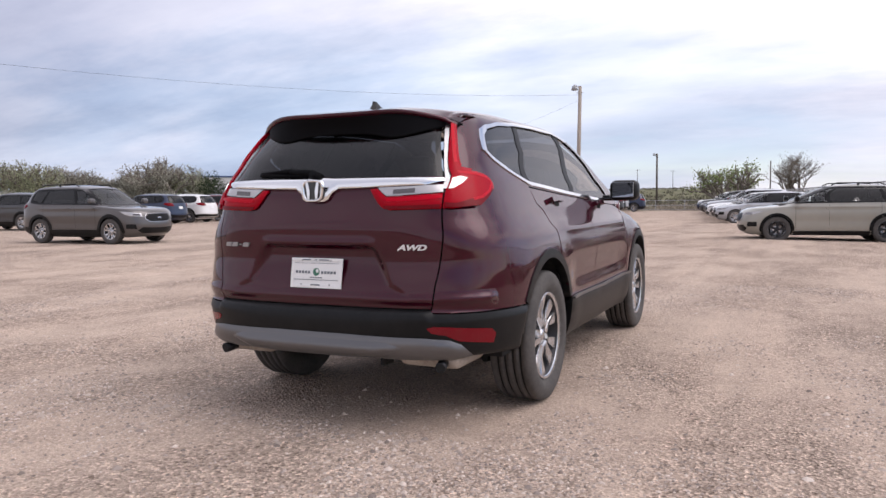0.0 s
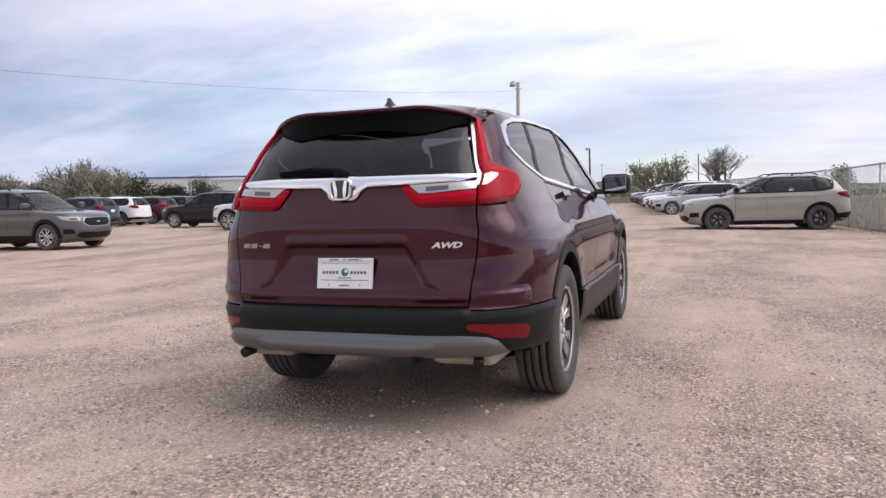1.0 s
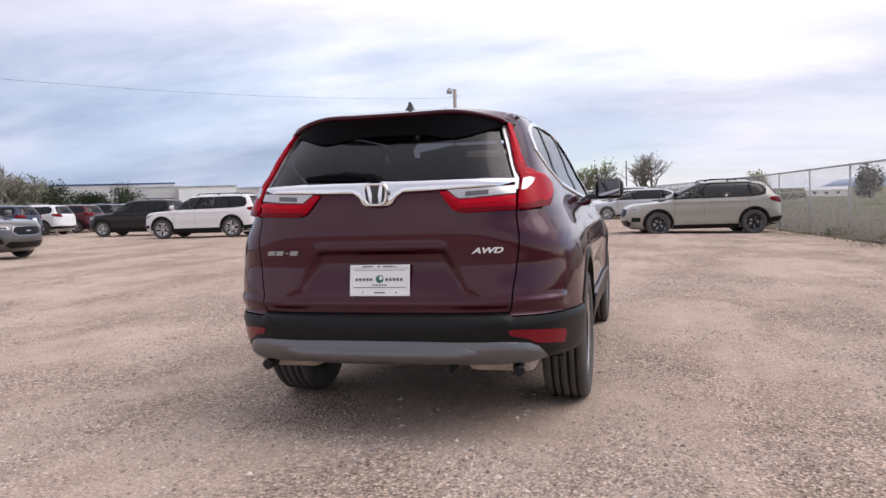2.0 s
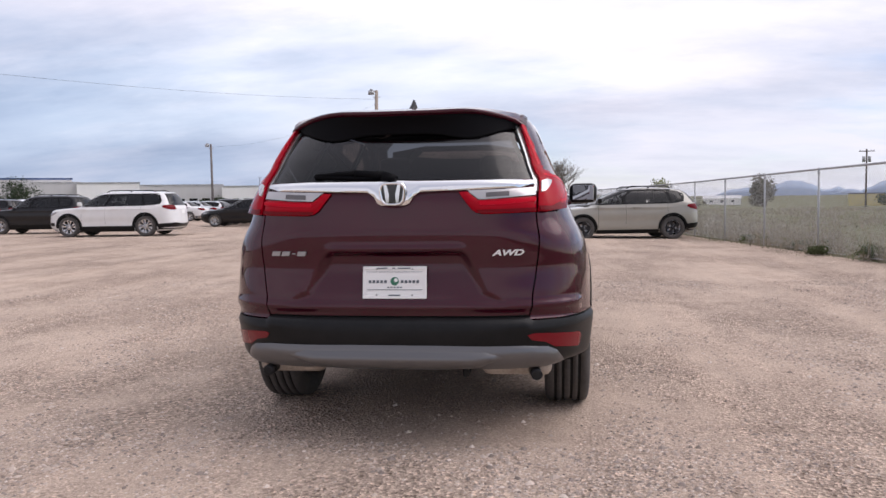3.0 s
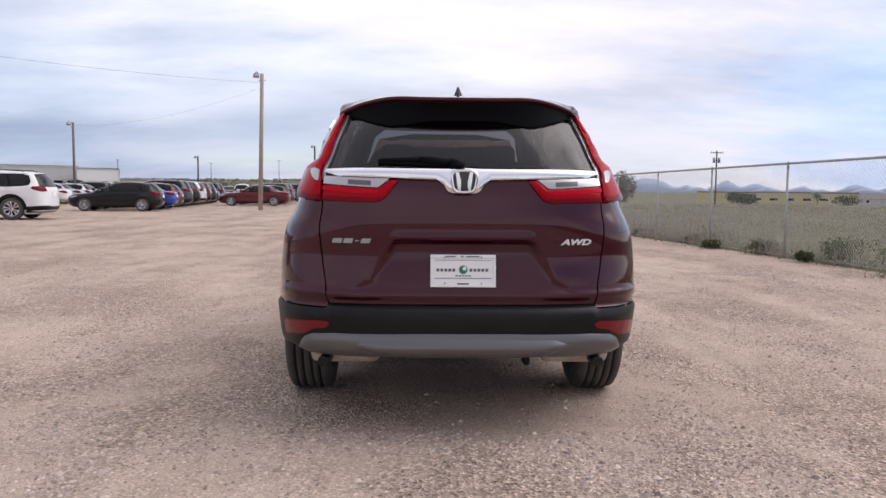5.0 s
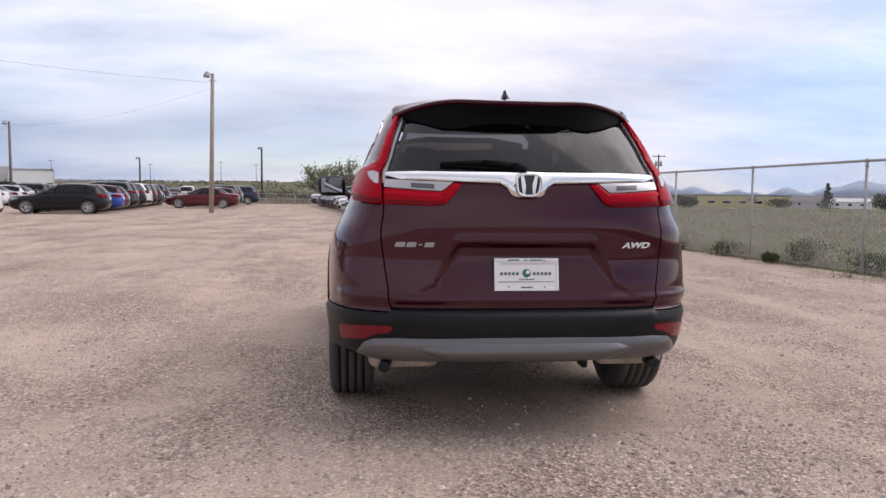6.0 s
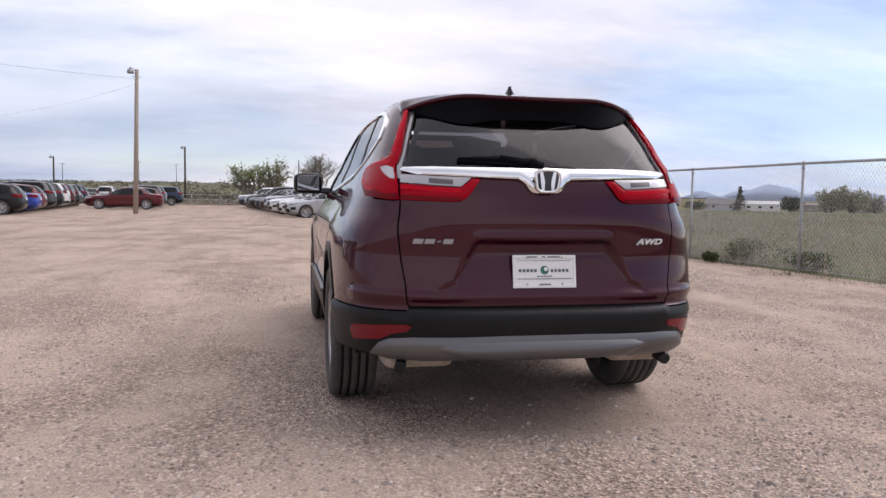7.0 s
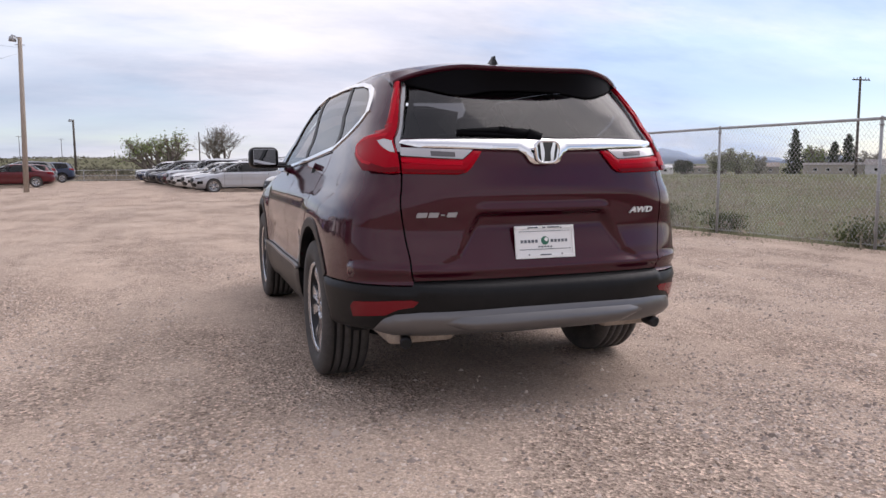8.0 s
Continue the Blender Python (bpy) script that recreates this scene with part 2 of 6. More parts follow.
# ---- mesh helpers ----
def mesh_from(name, verts, faces, material, normals=None, smooth_shade=True):
    me = bpy.data.meshes.new(name)
    me.from_pydata([tuple(v) for v in verts], [], faces)
    me.materials.append(material)
    if smooth_shade:
        me.polygons.foreach_set("use_smooth", [True] * len(me.polygons))
    me.update()
    if normals is not None:
        me.normals_split_custom_set_from_vertices([tuple(v) for v in normals])
    return me


def child(name, me, parent, label="", at=None):
    """Links a mesh as a part under a thing or a part."""
    ob = new(name, me)
    ob.parent = parent
    if at is not None:
        ob.matrix_basis = at
    if label:
        tagged(ob, label)
    return ob


def part(name, bm, material, parent, label="", smooth_shade=False, at=None):
    me = bpy.data.meshes.new(name)
    bm.to_mesh(me)
    bm.free()
    me.materials.append(material)
    if smooth_shade:
        me.polygons.foreach_set("use_smooth", [True] * len(me.polygons))
    return child(name, me, parent, label, at)


def thing(name, label, category, at=None, group="", kind=""):
    ob = new(name)
    ob.empty_display_size = 0.2
    if at is not None:
        ob.matrix_basis = at
    return tagged(ob, label, category, group, kind)


def bm_box(c, s, bevel=0.0, rot=None, segs=2):
    bm = bmesh.new()
    m = Matrix.Translation(c) @ (rot or Matrix()) @ Matrix.Diagonal((*s, 1))
    bmesh.ops.create_cube(bm, size=1, matrix=m)
    if bevel:
        bmesh.ops.bevel(bm, geom=bm.edges[:], offset=bevel, segments=segs, profile=0.5, affect="EDGES")
    return bm


def bm_join(parts):
    out = bmesh.new()
    for b in parts:
        me = bpy.data.meshes.new("tmp")
        b.to_mesh(me)
        b.free()
        out.from_mesh(me)
        bpy.data.meshes.remove(me)
    return out


def bm_rod(a, b, r, segs=10, r2=None):
    a, b = Vector(a), Vector(b)
    d = b - a
    bm = bmesh.new()
    m = Matrix.Translation((a + b) / 2) @ d.to_track_quat("Z", "Y").to_matrix().to_4x4()
    bmesh.ops.create_cone(bm, cap_ends=True, segments=segs, radius1=r, radius2=r if r2 is None else r2, depth=d.length, matrix=m)
    return bm


def lathe(profile, segs, material, name, axis="x", closed=False):
    """Turns a profile of (along the axis, radius) round the axis."""
    verts, faces = [], []
    k = len(profile)
    for i in range(segs):
        a = 2 * math.pi * i / segs
        for h, r in profile:
            verts.append((h, r * math.cos(a), r * math.sin(a)) if axis == "x" else (r * math.cos(a), r * math.sin(a), h))
    for i in range(segs):
        j = (i + 1) % segs
        for q in range(k if closed else k - 1):
            p = (q + 1) % k
            faces.append((i * k + q, i * k + p, j * k + p, j * k + q))
    me = mesh_from(name, verts, faces, material)
    return me

# ---- car shell ----
def curve(keys):
    """A monotone smooth curve through (z, value) pairs, as a function of an array."""
    zs = np.array([k[0] for k in keys], float)
    vs = np.array([k[1] for k in keys], float)
    h = np.diff(zs)
    d = np.diff(vs) / h
    m = np.zeros(len(zs))
    m[0], m[-1] = d[0], d[-1]
    for i in range(1, len(zs) - 1):
        if d[i - 1] * d[i] > 0:
            w1, w2 = 2 * h[i] + h[i - 1], h[i] + 2 * h[i - 1]
            m[i] = (w1 + w2) / (w1 / d[i - 1] + w2 / d[i])

    def f(z):
        z = np.clip(np.asarray(z, float), zs[0], zs[-1])
        i = np.clip(np.searchsorted(zs, z) - 1, 0, len(h) - 1)
        t = (z - zs[i]) / h[i]
        return (1 + 2 * t) * (1 - t) ** 2 * vs[i] + t * (1 - t) ** 2 * h[i] * m[i] + t * t * (3 - 2 * t) * vs[i + 1] + t * t * (t - 1) * h[i] * m[i + 1]
    return f


def smooth(a, b, v):
    t = np.clip((v - a) / (b - a), 0.0, 1.0)
    return t * t * (3 - 2 * t)


class Shell:
    """A car body in level slices: rounded rear and front corners and sides between.
    u: 0 rear middle, 1 end of the rear corner, 2 start of the front corner, 3 front middle. W: half width, R and F: rear and front ends,
    D and DF: how far the corners reach, N and NF: how square they are, B: how far the rear bows, all by height."""

    def __init__(self, W, R, D, N, F, DF, NF, dent=None, B=((0.0, 0.0), (1.0, 0.0))):
        self.W, self.R, self.D, self.N, self.F, self.DF, self.NF, self.B = [curve(k) for k in (W, R, D, N, F, DF, NF, B)]
        self.dent = dent

    def plain(self, u, z):
        u, z = np.broadcast_arrays(np.asarray(u, float), np.asarray(z, float))
        W, R, D, n, F, DF, nf, B = [f(z) for f in (self.W, self.R, self.D, self.N, self.F, self.DF, self.NF, self.B)]

        def corner(a, e):
            s, c = np.maximum(np.sin(a), 0), np.maximum(np.cos(a), 0)
            r = (s ** e + c ** e) ** (-1 / e)
            return r * s, r * c
        s1, c1 = corner(np.clip(u, 0, 1) * math.pi / 2, n)
        s2, c2 = corner((3 - np.clip(u, 2, 3)) * math.pi / 2, nf)
        y1, y2 = R + D + B, F - DF
        x = np.where(u <= 1, W * s1, np.where(u <= 2, W, W * s2))
        y = np.where(u <= 1, R + B * s1 * s1 + D * (1 - c1), np.where(u <= 2, y1 + (y2 - y1) * (u - 1), F - DF * (1 - c2)))
        return np.stack((x, y, z), -1)

    def normal(self, u, z, of=None):
        of = of or self.plain
        e = 0.004
        n = np.cross(of(np.minimum(3, u + e), z) - of(np.maximum(0, u - e), z), of(u, z + e) - of(u, z - e))
        return n / np.maximum(np.linalg.norm(n, axis=-1, keepdims=True), 1e-9)

    def skin(self, u, z):
        p = self.plain(u, z)
        if self.dent is None:
            return p
        return p + self.normal(u, z) * self.dent(p[..., 0], p[..., 1], p[..., 2])[..., None]

    def points(self, u, z, off=0.0, side=1.0):
        """Places and normals on the skin, off metres proud of it."""
        u, z = np.asarray(u, float), np.asarray(z, float)
        n = self.normal(u, z, self.skin)
        flip = np.stack(np.broadcast_arrays(np.asarray(side, float), 1.0, 1.0), -1)
        off = np.asarray(off, float)[..., None]
        return (self.skin(u, z) + n * off) * flip, n * flip

    def point(self, u, z, off=0.0, side=1):
        p, _ = self.points(np.array([u]), np.array([z]), np.array([off]), side)
        return tuple(float(c) for c in p[0])

    def ux(self, x, z):
        W, n = float(self.W(z)), float(self.N(z))
        a = min(1.0, abs(x) / W)
        return math.atan2(a, (1 - a ** n) ** (1 / n)) / (math.pi / 2)

    def ufx(self, x, z):
        W, n = float(self.W(z)), float(self.NF(z))
        a = min(1.0, abs(x) / W)
        return 3 - math.atan2(a, (1 - a ** n) ** (1 / n)) / (math.pi / 2)

    def uy(self, y, z):
        R, D, B, F, DF, nf = [float(f(z)) for f in (self.R, self.D, self.B, self.F, self.DF, self.NF)]
        if y <= R + D + B:
            lo, hi = 0.0, 1.0
            for _ in range(24):
                mid = (lo + hi) / 2
                lo, hi = (mid, hi) if float(self.plain(mid, z)[1]) < y else (lo, mid)
            return (lo + hi) / 2
        if y <= F - DF:
            return 1 + (y - R - D - B) / (F - DF - R - D - B)
        b = min(1.0, max(0.0, 1 - (F - y) / DF))
        return 3 - math.atan2((1 - b ** nf) ** (1 / nf), b) / (math.pi / 2)


def patch(shell, outline, holes=(), off=0.0, thick=0.012, step=0.035, mirror=False, pillow=0.0, wide=0.03):
    """Verts, faces and normals of a panel that lies on the shell. Outline and holes: points (kind, value, z); kind 'x' a place across the rear,
    'y' along the right side ('-y' the left), 'f' across the front. pillow: how far its middle is raised, over the width wide."""
    from mathutils.geometry import delaunay_2d_cdt

    def to_u(p):
        k, v, z = p
        if k == "x":
            return (math.copysign(shell.ux(v, z), v), z)
        if k == "f":
            return (math.copysign(shell.ufx(v, z), v), z)
        return ((-1 if k == "-y" else 1) * shell.uy(v, z), z)

    def ring(points):
        pts = [to_u(p) for p in points]
        out = []
        for a, b in zip(pts, pts[1:] + pts[:1]):
            d = b[0] - a[0]
            if abs(d) > 3.0:
                # across the middle of the front
                d -= math.copysign(6.0, d)
            k = max(1, int(math.hypot(d * 1.4, b[1] - a[1]) / (step * 0.7)))
            for i in range(k):
                t = i / k
                out.append((a[0] + d * t, a[1] + (b[1] - a[1]) * t))
        return out
    loops = [ring(outline)] + [ring(h) for h in holes]
    if min(p[0] for p in loops[0]) < -1.5:
        loops = [[(u % 6.0, z) for u, z in lp] for lp in loops]      # a panel over the front: u runs from 0 to 6
    pts, edges = [], []
    for lp in loops:
        s = len(pts)
        pts += lp
        edges += [(s + i, s + (i + 1) % len(lp)) for i in range(len(lp))]
    B = np.array(pts)
    lo, hi = B.min(0), B.max(0)
    su = step / 1.4
    gu, gz = np.meshgrid(np.arange(math.floor(lo[0] / su) * su, hi[0] + su, su), np.arange(math.floor(lo[1] / step) * step, hi[1] + step, step), indexing="ij")
    Q = np.stack((gu.ravel(), gz.ravel()), -1)

    def within(q):
        ins = np.zeros(len(q), bool)
        for lp in loops:
            A = np.array(lp)
            C = np.roll(A, -1, 0)
            for (x1, y1), (x2, y2) in zip(A, C):
                if y1 != y2:
                    ins ^= ((y1 > q[:, 1]) != (y2 > q[:, 1])) & (q[:, 0] < (x2 - x1) * (q[:, 1] - y1) / (y2 - y1) + x1)
        return ins
    Q = Q[within(Q)]

    def border_gap(q):
        return np.sqrt(np.min(((q[:, None, :] - B[None]) * (1.4, 1.0)) ** 2 @ np.ones(2), axis=1)) if len(q) else np.zeros(0)
    Q = Q[border_gap(Q) > 0.45 * step]
    pts += [tuple(q) for q in Q]
    res = delaunay_2d_cdt([Vector((float(a), float(b))) for a, b in pts], edges, [], 0, 1e-6)
    co = np.array([tuple(v) for v in res[0]])
    kept = [f for f, ok in zip(res[2], within(np.array([co[list(f)].mean(0) for f in res[2]]))) if ok]
    U, Z = co[:, 0], co[:, 1]
    side = np.where((U < 0) | (U > 3), -1.0, 1.0)
    UU = np.where(U > 3, 6 - U, np.abs(U))
    h = np.full(len(co), off)
    if pillow:
        h = h + pillow * (1 - np.maximum(0, 1 - border_gap(co) / wide) ** 2)
    verts, norms = shell.points(UU, Z, h, side)
    verts, norms = list(verts), list(norms)
    faces = []
    for f in kept:
        a, b, c = [verts[i] for i in f[:3]]
        faces.append(tuple(f) if np.dot(np.cross(b - a, c - a), norms[f[0]]) > 0 else tuple(reversed(f)))
    if pillow:
        # raised panels: normals from their own curved faces
        acc_n = np.zeros((len(verts), 3))
        for f in faces:
            a, b, c = [verts[i] for i in f[:3]]
            fn = np.cross(b - a, c - a)
            for i in f:
                acc_n[i] += fn
        norms = list(acc_n / np.maximum(np.linalg.norm(acc_n, axis=1, keepdims=True), 1e-12))
    if thick:
        # the rim: border edges turned inwards
        have = {(a, b) for f in faces for a, b in zip(f, f[1:] + f[:1])}
        border = [e for e in have if (e[1], e[0]) not in have]
        border.sort()
        acc, top, low = {}, {}, {}
        for a, b in border:
            w = np.cross(verts[b] - verts[a], norms[a])
            l = np.linalg.norm(w)
            for v in (a, b):
                acc[v] = acc.get(v, np.zeros(3)) + (w / l if l > 1e-9 else 0)
        for v, w in acc.items():
            l = np.linalg.norm(w)
            w = w / l if l > 1e-9 else norms[v]
            top[v] = len(verts)
            verts.append(verts[v])
            norms.append(w)
            low[v] = len(verts)
            verts.append(verts[v] - norms[v] * thick)
            norms.append(w)
        faces += [(top[b], top[a], low[a], low[b]) for a, b in border]
    if mirror:
        verts = [v * (-1, 1, 1) for v in verts]
        norms = [v * (-1, 1, 1) for v in norms]
        faces = [tuple(reversed(f)) for f in faces]
    return verts, faces, norms


def panel(name, shell, outline, material, parent, label="", **kw):
    v, f, n = patch(shell, outline, **kw)
    return child(name, mesh_from(name, v, f, material, n), parent, label)


def both(name, shell, outline, material, parent, label="", **kw):
    """The same panel on the two sides of a car."""
    return [panel(name, shell, outline, material, parent, label, mirror=m, **kw) for m in (False, True)]


def ring_points(y, z, r, a0, a1, k, kind="y"):
    return [(kind, y + r * math.cos(radians(a0 + (a1 - a0) * i / k)), z + r * math.sin(radians(a0 + (a1 - a0) * i / k))) for i in range(k + 1)]


def strip(shell, path, width):
    """An outline of the given width round a line of points of one kind."""
    k = path[0][0]
    P = [Vector((p[1], p[2])) for p in path]
    left, right = [], []
    for i, p in enumerate(P):
        d = (P[min(i + 1, len(P) - 1)] - P[max(i - 1, 0)]).normalized()
        n = Vector((-d.y, d.x)) * width / 2
        left.append((k, *(p + n)))
        right.append((k, *(p - n)))
    return left + right[::-1]


# ---- wheels ----
def wheel_meshes(name, r, width, rim, spokes, bright, dark, twin=True):
    """Tyre with tread grooves, barrel, and a spoked face; the outer side looks along +x."""
    h = width / 2
    tread = []
    grooves = (-0.62, -0.22, 0.22, 0.62)
    for g in grooves:
        c = g * h * 0.86
        tread += [(c - 0.0080, r), (c - 0.0065, r - 0.016), (c + 0.0065, r - 0.016), (c + 0.0080, r)]
    wall = [(-h * 0.80, rim + 0.004), (-h * 0.98, rim + 0.028), (-h * 1.03, (r + rim) / 2), (-h * 0.99, r - 0.03), (-h * 0.90, r - 0.009), (-h * 0.80, r - 0.002)]
    profile = wall + tread + [(-a, b) for a, b in reversed(wall)] + [(h * 0.7, rim - 0.012), (-h * 0.7, rim - 0.012)]
    tyre = lathe(profile, 72, M["rubber"], name + "_tyre", closed=True)
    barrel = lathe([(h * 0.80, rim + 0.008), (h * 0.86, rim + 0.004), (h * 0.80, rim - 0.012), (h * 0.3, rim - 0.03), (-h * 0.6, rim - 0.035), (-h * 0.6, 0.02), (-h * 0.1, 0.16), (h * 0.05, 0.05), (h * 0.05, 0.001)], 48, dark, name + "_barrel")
    verts, faces = [], []

    def slab(pts, front, depth):
        s = len(verts)
        k = len(pts)
        c = Vector((sum(p[0] for p in pts) / k, sum(p[1] for p in pts) / k))
        for p in pts:
            rr = math.hypot(*p)
            x = front - 0.028 * (1 - abs(rr / rim - 0.55) * 1.1)
            q = c + (Vector(p) - c) * 0.86
            verts.append((x, q.x, q.y))
        for p in pts:
            rr = math.hypot(*p)
            x = front - 0.028 * (1 - abs(rr / rim - 0.55) * 1.1)
            verts.append((x - 0.007, p[0], p[1]))
        for p in pts:
            verts.append((front - depth, p[0], p[1]))
        faces.append(tuple(range(s, s + k)))
        for i in range(k):
            j = (i + 1) % k
            for o in (0, k):
                faces.append((s + o + i, s + o + k + i, s + o + k + j, s + o + j))

    def at(rr, deg):
        return (rr * math.cos(radians(deg)), rr * math.sin(radians(deg)))
    for i in range(spokes):
        a = 360 * i / spokes + 90
        if twin:
            for sgn in (-1, 1):
                slab([at(0.055, a + sgn * 3), at(0.055, a + sgn * 36), at(rim * 0.55, a + sgn * 22), at(rim + 0.002, a + sgn * 25), at(rim + 0.002, a + sgn * 6), at(rim * 0.5, a + sgn * 5)][::sgn], h * 0.84, 0.045)
        else:
            slab([at(0.05, a - 36), at(rim * 0.5, a - 15), at(rim + 0.002, a - 17), at(rim + 0.002, a + 17), at(rim * 0.5, a + 15), at(0.05, a + 36)], h * 0.84, 0.045)
    face = mesh_from(name + "_face", verts, faces, bright, smooth_shade=False)
    cap = lathe([(h * 0.66, 0.001), (h * 0.66, 0.026), (h * 0.62, 0.031), (h * 0.40, 0.062)], 24, bright, name + "_cap")
    lip = lathe([(h * 0.86, rim + 0.004), (h * 0.90, rim), (h * 0.80, rim - 0.014)], 48, bright, name + "_lip")
    # added dark band under the tread: paints the shade inside the grooves
    floor = lathe([(-h * 0.72, r - 0.0115), (h * 0.72, r - 0.0115)], 72, M["dark"], name + "_tread_floor")
    return tyre, barrel, face, cap, lip, floor


def add_wheels(car, meshes, hubs, x, r):
    tyre, barrel, face, cap, lip, floor = meshes
    for y in hubs:
        for s in (1, -1):
            m = pose(s * x, y, r, 0, 0, 0 if s > 0 else 180) @ pose(0, 0, 0, 17 * y)
            w = child("wheel", barrel, car, at=m)
            t = child("tyre", tyre, w, "black rubber tyre with dust in its tread")
            child("tread_floor", floor, t)
            child("rim", face, w)
            child("hub_cap", cap, w)
            child("rim_edge", lip, w)


# ---- the maroon sport utility vehicle ----
def crv_dent(x, y, z):
    """Hollow round the plate, arch flares and door creases."""
    ax = np.abs(x)
    rear = (y < 0.30) & (z < 1.3)
    edge = 0.318 + np.maximum(0.0, 0.925 - z) * 0.56 + 1.2 * np.maximum(0.0, 0.74 - z)
    hollow = np.clip((z - 0.665) / 0.20, 0, 1) * (1 - smooth(0.900, 0.936, z)) * (1 - smooth(edge - 0.030, edge + 0.030, ax))
    lip = smooth(0.922, 0.938, z) * (1 - smooth(0.938, 0.975, z)) * (1 - smooth(0.28, 0.36, ax))
    ledge = np.exp(-((z - 0.672) / 0.022) ** 2) * (0.45 + 0.55 * smooth(0.25, 0.5, ax))
    d = np.where(rear, 0.010 * lip - 0.036 * hollow + 0.014 * ledge, 0.0)
    for hy in (1.0, 3.66):
        q = np.hypot(y - hy, (z - 0.375) * 0.95)
        d = d + np.where(ax > 0.7, 0.010 * (1 - smooth(0.46, 0.70, q)), 0.0)
    door = -0.022 * np.exp(-((z - 0.66) / 0.09) ** 2) * smooth(1.3, 1.7, y) * (1 - smooth(2.9, 3.2, y))
    return d + door + 0.008 * np.exp(-((z - 0.97) / 0.03) ** 2) * smooth(1.2, 1.5, y) * (1 - smooth(3.0, 3.3, y))


CRV = Shell(
    W=[(0.24, .84), (.32, .888), (.45, .919), (.60, .930), (.78, .930), (.88, .922), (.95, .908), (1.0, .887), (1.05, .862), (1.10, .842), (1.15, .820), (1.20, .800), (1.25, .779), (1.31, .749), (1.40, .714), (1.46, .689), (1.52, .664), (1.56, .645), (1.60, .618), (1.63, .58), (1.65, .535), (1.662, .46), (1.670, .32), (1.675, .004)],
    R=[(0.24, .22), (.30, .10), (.36, .04), (.44, .012), (.54, .0), (.592, .004), (.610, .018), (.628, .038), (.70, .035), (.86, .055), (.93, .052), (1.0, .05), (1.10, .062), (1.19, .08), (1.22, .095), (1.36, .185), (1.50, .295), (1.56, .345), (1.60, .40), (1.63, .50), (1.655, .75), (1.668, 1.2), (1.675, 1.6)],
    D=[(.24, .8), (.57, .95), (.8, 1.0), (1.0, 1.0), (1.10, 1.10), (1.20, 1.06), (1.30, .82), (1.40, .64), (1.5, .56), (1.6, .56), (1.65, .6), (1.675, .3)],
    N=[(.24, 3.1), (.50, 3.5), (.57, 3.7), (.66, 5.0), (.92, 5.4), (1.05, 5.6), (1.12, 5.8), (1.22, 5.4), (1.34, 4.3), (1.5, 3.6), (1.6, 3.3), (1.675, 2.3)],
    B=[(.24, 0), (.58, 0), (.66, .05), (1.0, .06), (1.2, .035), (1.40, 0), (1.675, 0)],
    F=[(.24, 4.35), (.35, 4.52), (.5, 4.585), (.75, 4.55), (.88, 4.42), (.96, 4.15), (1.02, 3.95), (1.06, 3.75), (1.2, 3.52), (1.3, 3.34), (1.4, 3.15), (1.5, 2.92), (1.58, 2.68), (1.62, 2.48), (1.655, 2.15), (1.675, 1.7)],
    DF=[(.24, 1.0), (.9, 1.1), (1.02, .8), (1.1, .5), (1.6, .45), (1.675, .1)],
    NF=[(.24, 3.4), (.9, 3.6), (1.05, 2.8), (1.675, 2.5)], dent=crv_dent)


def mirrored(points):
    """A closed outline across the middle: the given right half, then its mirror image."""
    left = [(("-" + k) if k == "y" else k, v if k == "y" else -v, z) for k, v, z in reversed(points)]
    return points + left


def inside(u, z, loop):
    hit = False
    for (x1, y1), (x2, y2) in zip(loop, loop[1:] + loop[:1]):
        if (y1 > z) != (y2 > z) and u < (x2 - x1) * (z - y1) / (y2 - y1) + x1:
            hit = not hit
    return hit


def shell_grid(shell, u0, u1, nu, zs, off, holes=(), openings=()):
    """A strip of the shell on both sides, between two u and through the levels zs. openings: loops of (u, z) left open."""
    verts, faces = [], []
    gz, gu = np.meshgrid(zs, np.linspace(u0, u1, nu), indexing="ij")
    us = np.linspace(u0, u1, nu)
    open_cells = set()
    for loop in openings:
        low, high = min(p[1] for p in loop), max(p[1] for p in loop)
        left, right = min(p[0] for p in loop), max(p[0] for p in loop)
        for i in range(len(zs) - 1):
            if zs[i + 1] < low or zs[i] > high:
                continue
            for j in range(nu - 1):
                if us[j + 1] >= left and us[j] <= right and any(inside(us[j + a], zs[i + b], loop) for a in (0, 1) for b in (0, 1)):
                    open_cells.add((i, j))
    for s in (1, -1):
        base = len(verts)
        p, _ = shell.points(gu.ravel(), gz.ravel(), np.full(gu.size, off), s)
        verts += list(p)
        for i in range(len(zs) - 1):
            for j in range(nu - 1):
                a = base + i * nu + j
                q = [a, a + 1, a + nu + 1, a + nu]
                c = (verts[q[0]] + verts[q[2]]) / 2
                if (i, j) in open_cells or any(math.hypot(c[1] - hy, c[2] - hz) < hr for hy, hz, hr in holes):
                    continue
                faces.append(tuple(q if s > 0 else reversed(q)))
    return verts, faces


def text_mesh(body, size, extrude, material, shear=0.0, bold=0.0):
    c = bpy.data.curves.new("text", "FONT")
    c.body, c.size, c.extrude, c.shear = body, size, extrude, shear
    c.align_x = "CENTER"
    c.offset = bold
    ob = bpy.data.objects.new("text", c)
    scene.collection.objects.link(ob)
    me = bpy.data.meshes.new_from_object(ob.evaluated_get(bpy.context.evaluated_depsgraph_get()))
    bpy.data.objects.remove(ob)
    bpy.data.curves.remove(c)
    me.materials.clear()
    me.materials.append(material)
    return me


ON_REAR = Matrix(((1, 0, 0, 0), (0, 0, -1, 0), (0, 1, 0, 0), (0, 0, 0, 1)))   # flat things stood up to face -y


